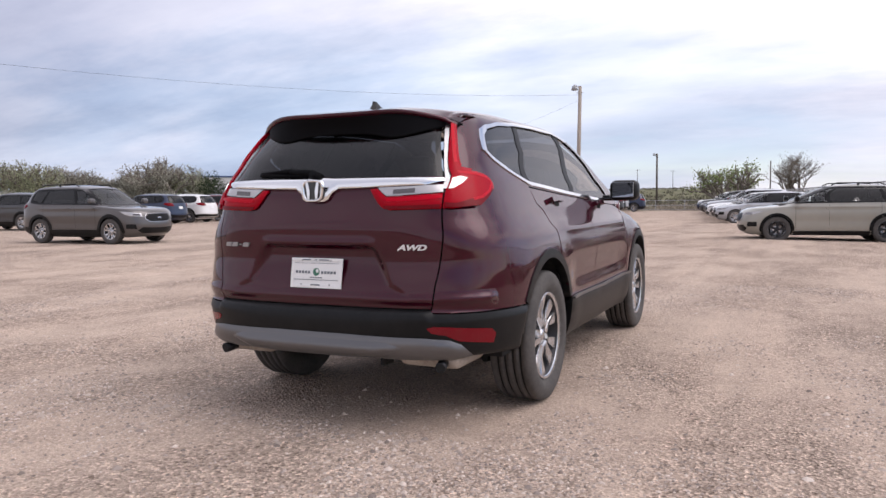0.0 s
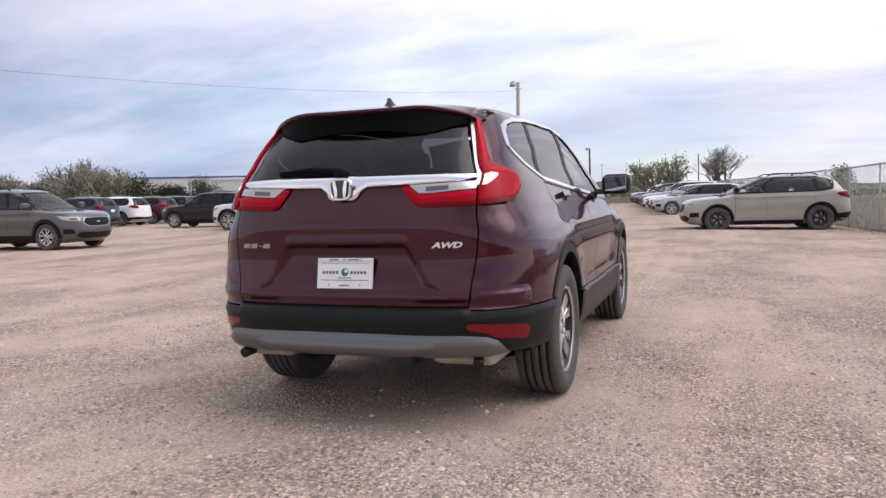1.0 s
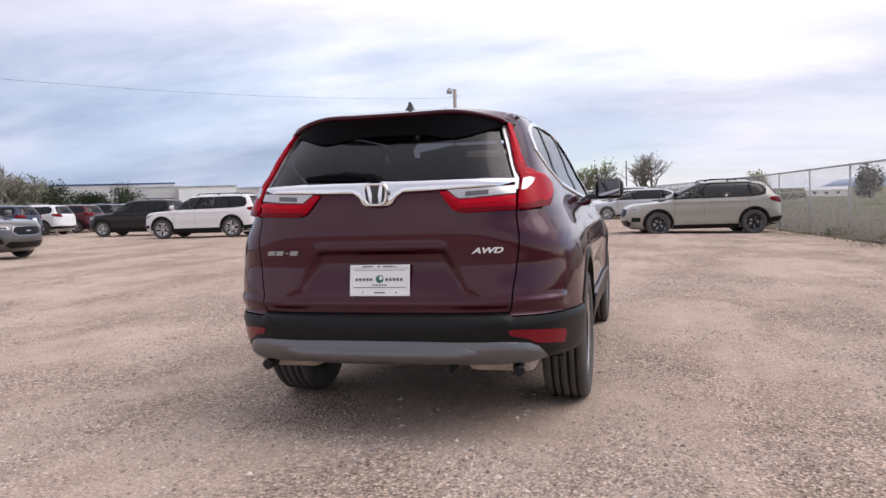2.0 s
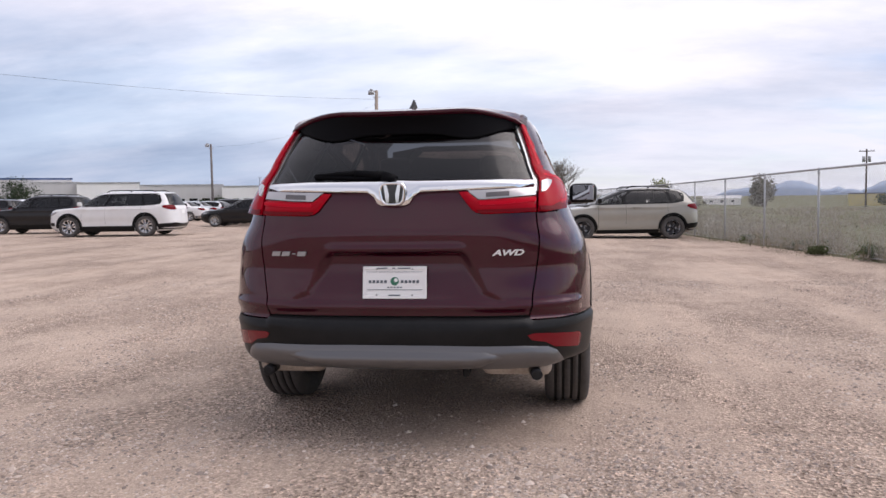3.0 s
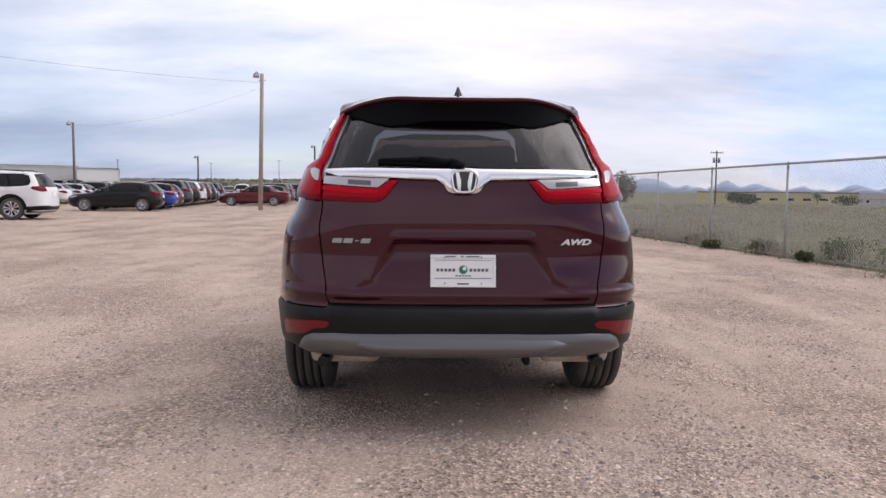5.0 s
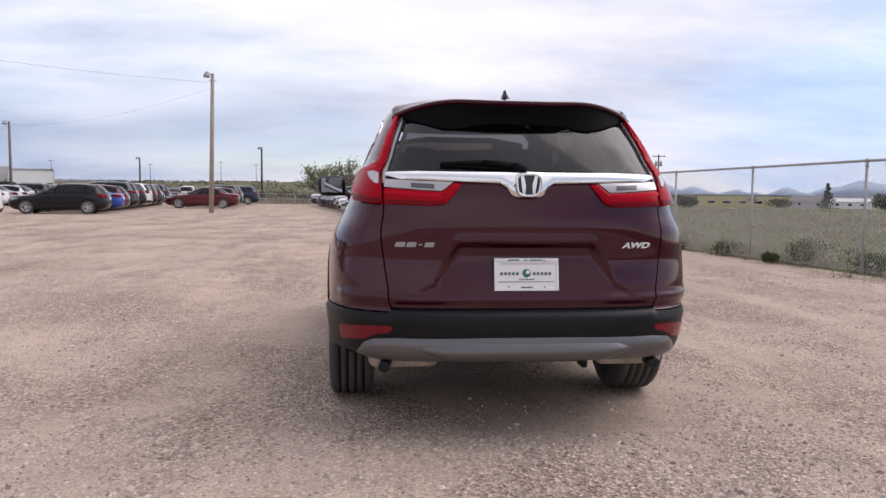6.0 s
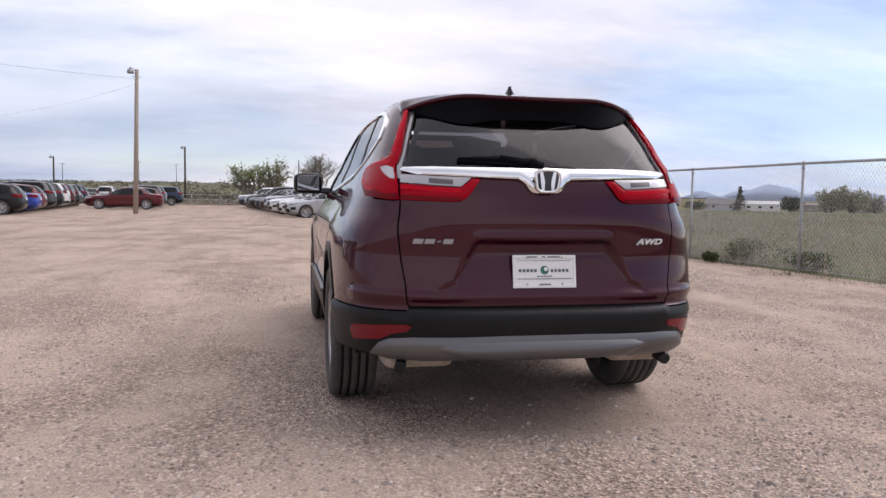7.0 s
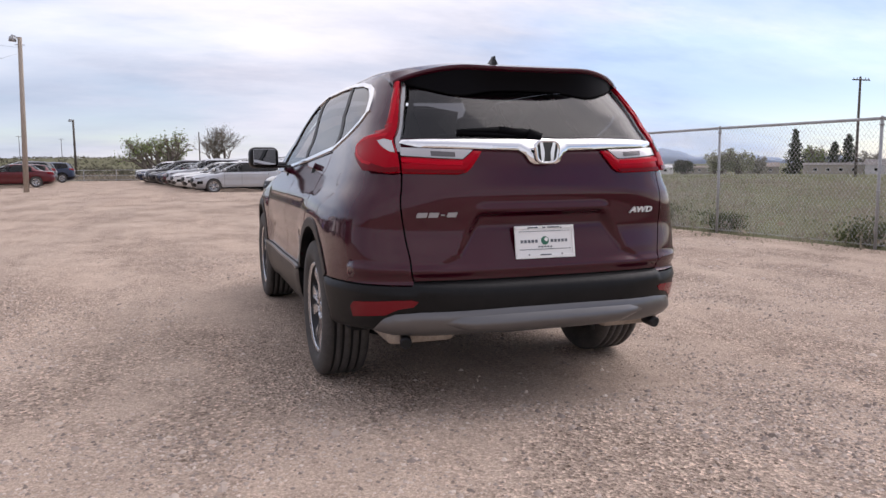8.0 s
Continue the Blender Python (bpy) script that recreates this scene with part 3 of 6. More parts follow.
def plate_thing(at, w=0.305, h=0.152):
    p = thing("licence_plate", "white plastic dealer plate with a green round emblem and unreadable lines", "licence plate", at)
    part("plate", bm_box((0, 0, 0), (w, 0.006, h), 0.0025), M["white"], p)
    f = bm_join([bm_box((0, -0.004, s * (h / 2 - 0.008)), (w, 0.006, 0.016), 0.002) for s in (1, -1)] + [bm_box((s * (w / 2 - 0.006), -0.004, 0), (0.012, 0.006, h - 0.034), 0.002) for s in (1, -1)])
    part("plate_frame", f, M["white"], p)
    disc = bmesh.new()
    bmesh.ops.create_circle(disc, cap_ends=True, segments=24, radius=0.020, matrix=Matrix.Translation((0.0, -0.0042, 0.006)) @ pose(0, 0, 0, 90))
    part("emblem", disc, M["green_ink"], p)
    blot = bmesh.new()
    bmesh.ops.create_circle(blot, cap_ends=True, segments=9, radius=0.0095, matrix=Matrix.Translation((0.006, -0.0052, 0.011)) @ pose(0, 0, 0, 90))
    part("emblem_spot", blot, M["white"], p)
    for i in range(5):
        for x0 in (-0.118, 0.036):
            part("printed_bar", bm_box((x0 + i * 0.0185, -0.0040, 0.004), (0.0125, 0.0012, 0.0135)), M["ink"], p)
    for k in range(5):
        part("small_bar", bm_box((-0.030 + k * 0.015, -0.0040, -0.0225), (0.010, 0.0012, 0.006)), M["ink"], p)
    part("rule", bm_box((0, -0.0040, -0.034), (0.262, 0.0012, 0.0028)), M["ink"], p)
    part("rule", bm_box((0, -0.0040, 0.050), (0.262, 0.0012, 0.0016)), M["ink"], p)
    for x, wd in ((-0.06, 0.05), (0.045, 0.06), (-0.004, 0.014)):
        part("frame_bar", bm_box((x, -0.0076, 0.067), (wd, 0.0012, 0.006)), M["ink"], p)
    part("frame_bar", bm_box((0, -0.0076, -0.060), (0.055, 0.0012, 0.006)), M["ink"], p)
    for x in (-0.085, 0.085):
        for z in (0.064, -0.058):
            s = bmesh.new()
            bmesh.ops.create_uvsphere(s, u_segments=10, v_segments=6, radius=0.0045, matrix=Matrix.Translation((x, -0.0072, z)))
            part("screw", s, M["satin"], p)
    return p


def build_crv():
    S = CRV
    car = thing("sport_utility_vehicle", "dark maroon metallic sport utility vehicle parked on gravel, seen from behind", "car")
    P = M["maroon"]
    y_pts = lambda pts: [("y", a, b) for a, b in pts]
    arch_r = 0.445
    # -- tailgate, sides, doors
    gate = [("x", .624, .630), ("x", .641, .74), ("x", .658, .85), ("x", .668, .93), ("x", .670, 1.0), ("x", .660, 1.07), ("x", .655, 1.12), ("x", .652, 1.20), ("x", .648, 1.262)]
    gate_panel = panel("tailgate", S, mirrored(gate), P, car, step=0.012)
    window = y_pts([(.60, 1.42), (.635, 1.487), (.72, 1.53), (.95, 1.567), (1.25, 1.588), (1.6, 1.598), (2.05, 1.596), (2.3, 1.553), (2.6, 1.432), (2.78, 1.283), (2.92, 1.145), (2.6, 1.143), (1.8, 1.192), (1.08, 1.244), (.85, 1.306), (.655, 1.372), (.60, 1.400)])
    side = [("x", .631, .614), ("y", .30, .612), ("y", .616, .608)] + ring_points(1.0, .375, arch_r, 148, 62, 12) + y_pts([(1.215, .82), (1.225, .96), (1.16, 1.04), (1.065, 1.12), (1.045, 1.222), (1.8, 1.170), (2.6, 1.121), (2.98, 1.098)]) + [("f", .735, 1.10), ("f", .66, 1.35), ("f", .55, 1.575), ("f", .47, 1.618), ("y", 2.2, 1.618), ("y", 1.2, 1.618), ("x", .50, 1.618), ("x", .553, 1.57), ("x", .60, 1.46), ("x", .655, 1.265), ("x", .659, 1.20), ("x", .662, 1.12), ("x", .667, 1.07), ("x", .677, 1.0), ("x", .675, .93), ("x", .665, .85), ("x", .648, .74), ("x", .631, .63)]
    both("side_panel", S, side, P, car, holes=[window], step=0.03)
    rdoor = y_pts([(1.232, .80), (1.236, .965), (1.171, 1.046), (1.077, 1.124), (1.058, 1.212), (1.8, 1.162), (2.155, 1.141), (2.148, .80), (2.14, .537), (1.42, .537)]) + ring_points(1.0, .375, arch_r, 24, 57, 6)
    fdoor = y_pts([(2.163, 1.141), (2.6, 1.114), (2.98, 1.092), (3.16, 1.055), (3.17, .80), (3.12, .537), (2.148, .537), (2.156, .80)])
    for m in (False, True):
        for name, o, hy, hz in (("rear_door", rdoor, 1.46, 1.128), ("front_door", fdoor, 2.52, 1.098)):
            door = panel(name, S, o, P, car, step=0.035, mirror=m)
            # flat dark patch on the door, painting the shade in the handle cup
            panel("handle_recess", S, y_pts([(hy - .05, hz - .026), (hy + .04, hz - .028), (hy + .065, hz), (hy + .03, hz + .022), (hy - .05, hz + .022)]), M["dark"], door, mirror=m, off=.002, thick=0)
            panel("door_handle", S, strip(S, y_pts([(hy - .13, hz + .006), (hy - .04, hz + .012), (hy + .10, hz + .008)]), .030), P, door, mirror=m, off=.030, thick=.03, pillow=.006)
    fender = y_pts([(3.178, 1.052), (3.5, 1.0)]) + [("f", .80, .955), ("f", .78, .90)] + y_pts([(4.28, .80), (4.16, .64), (4.02, .64)]) + ring_points(3.66, .375, arch_r, 36, 158, 14) + y_pts([(3.13, .537), (3.18, .80)])
    both("fender", S, fender, P, car)
    panel("bonnet", S, mirrored([("f", .30, .865), ("f", .74, .88), ("f", .775, .93), ("f", .79, .96), ("f", .77, 1.03), ("f", .70, 1.072), ("f", .3, 1.072)]), P, car, step=.04)
    panel("front_bumper", S, mirrored([("f", .30, .30), ("y", 3.98, .30), ("y", 4.07, .45), ("y", 4.03, .63), ("y", 4.17, .63), ("y", 4.29, .79), ("f", .77, .87), ("f", .3, .858)]), P, car, step=.05)
    panel("grille", S, mirrored([("f", .2, .60), ("f", .50, .62), ("f", .52, .76), ("f", .2, .78)]), M["trim"], car, off=.012, step=.06)
    both("headlamp", S, [("f", .50, .68), ("f", .80, .74), ("f", .84, .80), ("f", .55, .79)], M["clear_lens"], car, off=.012, step=.04)
    zs = list(np.linspace(1.614, 1.65, 8)) + [1.655, 1.66, 1.664, 1.667, 1.670, 1.672, 1.674, 1.675]
    v, f = shell_grid(S, 0, 3, 70, zs, 0.0)
    child("roof", mesh_from("roof", v, f, P), car)
    v, f = shell_grid(S, 0, 3, 110, list(np.linspace(.42, 1.19, 30)), -.03, holes=[(1.0, .375, .50), (3.66, .375, .50)])
    child("inner_shell", mesh_from("inner_shell", v, f, M["dark"]), car)
    # -- glass
    panes = [("quarter_window", y_pts([(.612, 1.418), (.645, 1.482), (.73, 1.522), (.95, 1.560), (1.215, 1.580), (1.14, 1.42), (1.048, 1.258), (.88, 1.306), (.67, 1.376)]), "privacy"),
             ("rear_door_window", y_pts([(1.118, 1.252), (1.215, 1.42), (1.285, 1.584), (1.6, 1.591), (2.03, 1.589), (1.985, 1.40), (1.90, 1.196)]), "privacy"),
             ("front_door_window", y_pts([(1.985, 1.190), (2.065, 1.38), (2.12, 1.580), (2.3, 1.546), (2.6, 1.425), (2.775, 1.278), (2.90, 1.152), (2.6, 1.150)]), "pane")]
    for n, o, k in panes:
        both(n, S, o, M[k], car, off=-.004, thick=0, step=.05)
    both("pillar_trim", S, y_pts([(1.048, 1.258), (1.14, 1.42), (1.215, 1.580), (1.285, 1.584), (1.215, 1.42), (1.118, 1.252)]), M["soft_black"], car, off=-.001)
    both("pillar_trim", S, y_pts([(1.90, 1.196), (1.985, 1.40), (2.03, 1.589), (2.12, 1.580), (2.065, 1.38), (1.985, 1.190)]), M["soft_black"], car, off=-.001)
    rail_low = y_pts([(2.92, 1.138), (2.6, 1.137), (1.8, 1.186), (1.08, 1.238), (.85, 1.299), (.655, 1.364), (.592, 1.402), (.585, 1.43), (.622, 1.492), (.71, 1.537), (.95, 1.574), (1.25, 1.596), (1.6, 1.606), (2.05, 1.603), (2.3, 1.561)])
    both("window_chrome", S, strip(S, rail_low, .020), M["chrome"], car, "polished chrome strip round the side windows", off=.006, step=.02, thick=.01)
    both("window_corner", S, y_pts([(.555, 1.405), (.585, 1.475), (.625, 1.520), (.72, 1.551), (.86, 1.568), (.74, 1.533), (.655, 1.492), (.615, 1.43), (.60, 1.40)]), M["chrome"], car, off=.007, step=.02, thick=.01)
    both("window_frame", S, strip(S, y_pts([(2.28, 1.564), (2.45, 1.508), (2.6, 1.438), (2.78, 1.290), (2.93, 1.143)]), .024), M["trim"], car, off=.005, step=.02)
    screen = [("f", .725, 1.105), ("f", .65, 1.35), ("f", .52, 1.56)]
    panel("windscreen", S, mirrored([("f", .3, 1.09)] + screen + [("f", .25, 1.60)]), M["pane"], car, off=-.003, thick=0, step=.06)
    glass_edge = [("x", .2, 1.252), ("x", .640, 1.252), ("x", .602, 1.36), ("x", .562, 1.46), ("x", .540, 1.54), ("x", .2, 1.565)]
    inner_edge = [("x", .2, 1.275), ("x", .612, 1.270), ("x", .578, 1.36), ("x", .540, 1.46), ("x", .518, 1.525), ("x", .2, 1.545)]
    panel("rear_window", S, mirrored(glass_edge), M["privacy"], car, "dark tinted rear window", off=-.002, thick=0, step=.04)
    panel("window_border", S, mirrored(glass_edge), M["trim"], car, holes=[mirrored(inner_edge)], off=-.005, thick=0, step=.04)
    # -- spoiler and roof fin
    top, under, k = [], [], 60
    for i in range(k + 1):
        x = -0.60 + 1.2 * i / k
        q = abs(x) / 0.60
        hump = math.exp(-((abs(x) - .34) / .12) ** 2)
        yt = .236 + .204 * q ** 3.2
        zt = 1.604 + .007 * hump - .052 * q ** 5
        low = 1.495 - .030 * hump + .050 * q ** 7
        yl = float(S.plain(S.ux(x, low), low)[1]) - .004
        zr = 1.644 - .046 * q ** 4
        top.append([(x, .70, zr + .004), (x, .52, zr), (x, (.52 + yt) / 2, (zr + zt) / 2 + .007), (x, yt + .02, zt + .004), (x, yt, zt), (x, yt + .002, zt - .012), (x, yt + .018, zt - .022)])
        under.append([(x, yt + .017, zt - .020), (x, (yt * .6 + yl * .4) + .012, zt * .55 + low * .45), (x, yl + .003, low + .01), (x, yl, low), (x, yl + .008, low)])
    for rows in (top, under):           # closed, rounded ends
        for at, s in ((0, -1), (len(rows), 1)):
            end = rows[-1] if at else rows[0]
            rows.insert(at, [(px + s * .012, py + .006, pz - .010) for px, py, pz in end])
            end = rows[-1] if at else rows[0]
            rows.insert(len(rows) if at else 0, [(px - s * .004, py + .03, pz - .045) for px, py, pz in end])
    k += 4
    for nm, rows, m in (("spoiler", top, P), ("spoiler_underside", under, M["under"])):
        c = len(rows[0])
        vs = [p for r in rows for p in r]
        fs = [(i * c + j, i * c + j + 1, (i + 1) * c + j + 1, (i + 1) * c + j) for i in range(k) for j in range(c - 1)]
        child(nm, mesh_from(nm, vs, [tuple(reversed(q)) for q in fs], m), car)
    fin = bmesh.new()
    rows = []
    for z, y0, y1, w in ((1.640, .60, .86, .030), (1.66, .61, .82, .024), (1.69, .635, .74, .013), (1.712, .645, .685, .005)):
        rows.append([fin.verts.new(p) for p in ((0, y0, z), (w, y0 + .03, z), (w * .6, (y0 + y1) / 2 + .02, z), (0, y1, z), (-w * .6, (y0 + y1) / 2 + .02, z), (-w, y0 + .03, z))])
    for a, b in zip(rows, rows[1:]):
        for i in range(6):
            fin.faces.new((a[i], a[(i + 1) % 6], b[(i + 1) % 6], b[i]))
    fin.faces.new(rows[-1])
    part("roof_fin", fin, M["plastic"], car)
    # -- rear lamps
    for m in (False, True):
        lamp = panel("tail_lamp", S, [("x", .662, 1.108), ("x", .70, 1.104), ("y", .26, 1.114), ("y", .36, 1.146), ("y", .475, 1.198), ("y", .488, 1.224), ("y", .470, 1.252), ("y", .42, 1.274), ("y", .35, 1.286), ("x", .715, 1.292), ("x", .680, 1.302), ("x", .672, 1.322), ("x", .624, 1.45), ("x", .583, 1.546), ("x", .566, 1.546), ("x", .600, 1.44), ("x", .649, 1.285), ("x", .664, 1.262), ("x", .665, 1.21), ("x", .662, 1.18)], M["red_lens"], car, "bright red wrap-round rear lamp", off=.018, thick=.04, step=.016, pillow=.010, wide=.014, mirror=m)
        # darker red along the lens foot: the lamp's inner shading, painted on
        panel("lamp_glow", S, [("x", .666, 1.112), ("x", .70, 1.107), ("y", .30, 1.113), ("y", .385, 1.156), ("y", .45, 1.194), ("y", .37, 1.166), ("x", .71, 1.126), ("x", .666, 1.130)], M["red_dark"], lamp, off=.0285, thick=.006, step=.02, mirror=m)
        panel("lamp_side_lens", S, [("x", .669, 1.190), ("x", .686, 1.192), ("x", .702, 1.208), ("x", .712, 1.232), ("x", .714, 1.244), ("x", .692, 1.250), ("x", .669, 1.240)], M["clear_lens"], lamp, off=.0295, thick=.006, step=.02, mirror=m)
        panel("light_guide", S, strip(S, y_pts([(.27, 1.270), (.36, 1.263), (.43, 1.249), (.456, 1.227), (.41, 1.184), (.33, 1.152), (.27, 1.142)]), .012), M["light_guide"], lamp, off=.0285, thick=.006, step=.012, mirror=m)
        panel("light_guide", S, strip(S, [("x", .576, 1.525), ("x", .612, 1.44), ("x", .656, 1.32)], .010), M["light_guide"], lamp, off=.0285, thick=.006, step=.012, mirror=m)
        gl = panel("gate_lamp", S, [("x", .305, 1.200), ("x", .365, 1.122), ("x", .385, 1.108), ("x", .42, 1.100), ("x", .657, 1.106), ("x", .655, 1.178), ("x", .50, 1.168), ("x", .395, 1.164), ("x", .345, 1.202)], M["red_lens"], gate_panel, off=.010, thick=.025, step=.018, pillow=.010, mirror=m)
        # the same painted shading along the foot of the gate lamp
        panel("lamp_glow", S, [("x", .40, 1.104), ("x", .652, 1.109), ("x", .652, 1.124), ("x", .385, 1.118)], M["red_dark"], gl, off=.020, thick=.004, step=.02, mirror=m)
        panel("light_guide", S, strip(S, [("x", .40, 1.148), ("x", .50, 1.150), ("x", .652, 1.160)], .016), M["light_guide"], gl, off=.0205, thick=.004, step=.012, mirror=m)
        panel("reverse_lens", S, [("x", .345, 1.206), ("x", .397, 1.168), ("x", .50, 1.172), ("x", .655, 1.183), ("x", .648, 1.218), ("x", .5, 1.210)], M["clear_lens"], gl, "clear reversing lamp lens", off=.012, thick=.02, step=.018, mirror=m)
        panel("lamp_cell", S, [("x", .43, 1.176), ("x", .535, 1.181), ("x", .535, 1.200), ("x", .43, 1.195)], M["lamp_cell"], gl, off=.0145, thick=.003, step=.02, mirror=m)
        edge_out = [(.668, 1.20), (.664, 1.25), (.657, 1.29), (.634, 1.365), (.609, 1.44), (.592, 1.495), (.574, 1.546)]
        edge_in = [(.549, 1.543), (.566, 1.49), (.583, 1.44), (.608, 1.365), (.632, 1.29), (.645, 1.25), (.648, 1.20)]
        panel("window_side_trim", S, [("x", x, z) for x, z in edge_out + edge_in], M["lamp_silver"], car, "clear silvery lamp strip beside the rear window", off=.008, thick=.02, step=.012, mirror=m)
    # -- chrome bar with a plain emblem
    bar = [("x", .015, 1.142), ("x", .056, 1.144), ("x", .076, 1.154), ("x", .094, 1.184), ("x", .125, 1.203), ("x", .40, 1.210), ("x", .58, 1.216), ("x", .650, 1.236), ("x", .640, 1.250), ("x", .4, 1.256), ("x", .09, 1.258), ("x", .015, 1.262)]
    cb = panel("chrome_bar", S, mirrored(bar), M["chrome"], gate_panel, "polished chrome bar across the tailgate", off=.014, thick=.03, step=.010, pillow=.011, wide=.024)
    em = bmesh.new()

    def badge_ring(w, h, y):
        out = []
        for i in range(32):
            a = 2 * math.pi * i / 32
            c, s = math.cos(a), math.sin(a)
            r = (abs(c) ** 4 + abs(s) ** 4) ** -.25
            out.append((w * r * c * (1 + .12 * s), y, 1.200 + h * r * s))
        return out
    o1 = [em.verts.new(p) for p in badge_ring(.062, .056, .040)]
    o2 = [em.verts.new(p) for p in badge_ring(.059, .053, .028)]
    o3 = [em.verts.new(p) for p in badge_ring(.051, .045, .028)]
    o4 = [em.verts.new(p) for p in badge_ring(.049, .043, .036)]
    for a, b in ((o1, o2), (o2, o3), (o3, o4)):
        for i in range(32):
            em.faces.new((a[i], b[i], b[(i + 1) % 32], a[(i + 1) % 32]))
    part("emblem_ring", em, M["chrome"], cb, smooth_shade=True)
    fld = bmesh.new()
    fld.faces.new([fld.verts.new(p) for p in badge_ring(.052, .046, .035)])
    part("emblem_field", fld, M["trim"], cb)
    for s in (-1, 1):
        b = bmesh.new()
        q = [(s * .017, 1.158), (s * .029, 1.158), (s * .040, 1.243), (s * .026, 1.243), (s * .015, 1.200)]
        f1 = b.faces.new([b.verts.new((x, .030, z)) for x, z in (q if s > 0 else q[::-1])])
        ex = bmesh.ops.extrude_face_region(b, geom=[f1])
        for vv in ex["geom"]:
            if isinstance(vv, bmesh.types.BMVert):
                vv.co.y += .008
        part("emblem_bar", b, M["chrome"], cb)
    # -- lettering: plain bars for the model name, readable letters for the drive
    for x0, w, h in ((-.586, .046, .022), (-.535, .044, .022), (-.494, .018, .006), (-.453, .044, .022)):
        yb = S.point(S.ux(x0, .922), .922)[1]
        slope = math.degrees(math.atan2(S.point(S.ux(x0 - .02, .922), .922)[1] - S.point(S.ux(x0 + .02, .922), .922)[1], .04))
        bar = bm_box((0, -.003, 0), (w, .006, h), .0012)
        for vtx in bar.verts:
            vtx.co.x += vtx.co.z * .35
        part("model_bar", bar, M["satin"], gate_panel, at=pose(x0, yb - .002, .922, 0, 0, -slope))
    me = text_mesh("AWD", .037, .004, M["letters"], .3, .0012)
    for vtx in me.vertices:
        vtx.co.x *= 1.55
    yb = S.point(S.ux(.53, .92), .92)[1]
    slope = math.degrees(math.atan2(S.point(S.ux(.58, .92), .92)[1] - S.point(S.ux(.48, .92), .92)[1], .10))
    child("drive_letters", me, gate_panel, "raised chrome letters reading AWD", at=pose(.53, yb - .005, .909, 0, 0, slope) @ ON_REAR)
    # -- rear bumper, skid plate, reflectors
    bump = [("y", .600, .600), *[("y", 1.0 + .445 * math.cos(radians(a)), .375 + .445 * math.sin(radians(a))) for a in (150, 160, 170, 178)], ("y", .545, .382), ("y", .40, .386), ("x", .775, .390), ("x", .60, .388), ("x", .2, .392)]
    bumper = panel("rear_bumper", S, mirrored([("x", .2, .6235), ("x", .627, .6235), ("x", .642, .607)] + bump), M["plastic"], car, "black textured plastic rear bumper", step=.02, pillow=.016, wide=.022)
    skid = [("x", .2, .503), ("x", .60, .497), ("x", .70, .485), ("x", .740, .462), ("x", .775, .402), ("x", .70, .388), ("x", .42, .392), ("x", .34, .398), ("x", .2, .400)]
    sk = panel("skid_plate", S, mirrored(skid), M["skid"], bumper, "satin silver skid plate", off=.020, thick=.03, step=.018, pillow=.020, wide=.05)
    panel("skid_centre", S, mirrored([("x", .2, .480), ("x", .42, .477), ("x", .50, .462), ("x", .52, .452), ("x", .46, .430), ("x", .38, .404), ("x", .2, .398)]), M["skid"], sk, off=.034, thick=.02, step=.014, pillow=.026, wide=.045)
    both("reflector", S, [("x", .612, .543), ("x", .64, .551), ("x", .70, .548), ("y", .285, .526), ("y", .315, .500), ("y", .31, .452), ("x", .735, .478), ("x", .69, .507), ("x", .63, .520)], M["reflector"], bumper, "dark red bumper reflector", off=.019, step=.02)
    # -- arches and sills
    both("rear_arch_trim", S, ring_points(1.0, .375, .440, 150, 22, 24) + ring_points(1.0, .375, .490, 22, 150, 24), M["plastic"], car, "black plastic wheel arch trim", off=.006, thick=.05, step=.03)
    both("front_arch_trim", S, ring_points(3.66, .375, .440, 190, -4, 26) + ring_points(3.66, .375, .490, -4, 190, 26), M["plastic"], car, off=.006, thick=.05, step=.03)
    both("sill", S, y_pts([(1.43, .532), (2.3, .520), (3.22, .532), (3.22, .29), (1.46, .29), (1.44, .38)]), M["plastic"], car, off=.012, thick=.05, step=.05, pillow=.01)
    both("sill_strip", S, strip(S, y_pts([(1.45, .535), (2.3, .527), (3.20, .538)]), .014), M["skid"], car, off=.026, thick=.02)
    # -- mirrors
    for s in (-1, 1):
        hb = bm_box((0, 0, 0), (.215, .13, .155), .045, segs=4)
        mh = part("door_mirror", hb, M["plastic"], car, "black door mirror", True, at=pose(s * 1.0, 2.74, 1.205, 0, 0, -6 * s))
        part("mirror_glass", bm_box((s * .004, -.0635, .004), (.165, .006, .115), .002), M["mirror"], mh)
        part("mirror_arm", bm_box((-s * .12, .025, -.055), (.12, .07, .045), .015), M["trim"], mh)
    # -- cabin
    for x in (-.36, .36):
        st = part("front_seat", bm_box((x, 2.30, .72), (.50, .52, .22), .07), M["inner"], car)
        part("seat_back", bm_box((x, 2.02, 1.06), (.48, .15, .62), .06, rot=pose(0, 0, 0, -14).to_3x3().to_4x4()), M["inner"], st)
        part("head_rest", bm_box((x, 1.93, 1.40), (.23, .10, .15), .045), M["inner"], st)
    rs = part("rear_seat", bm_box((0, 1.42, .70), (1.34, .52, .20), .06), M["inner"], car)
    part("seat_back", bm_box((0, 1.13, .93), (1.34, .15, .56), .06, rot=pose(0, 0, 0, -16).to_3x3().to_4x4()), M["inner"], rs)
    for x in (-.44, 0, .44):
        part("head_rest", bm_box((x, 1.04, 1.25), (.22, .09, .12), .04), M["inner"], rs)
    part("dashboard", bm_box((0, 3.02, .98), (1.36, .50, .22), .08), M["inner"], car)
    part("cabin_floor", bm_box((0, 2.0, .36), (1.66, 3.0, .05)), M["dark"], car)
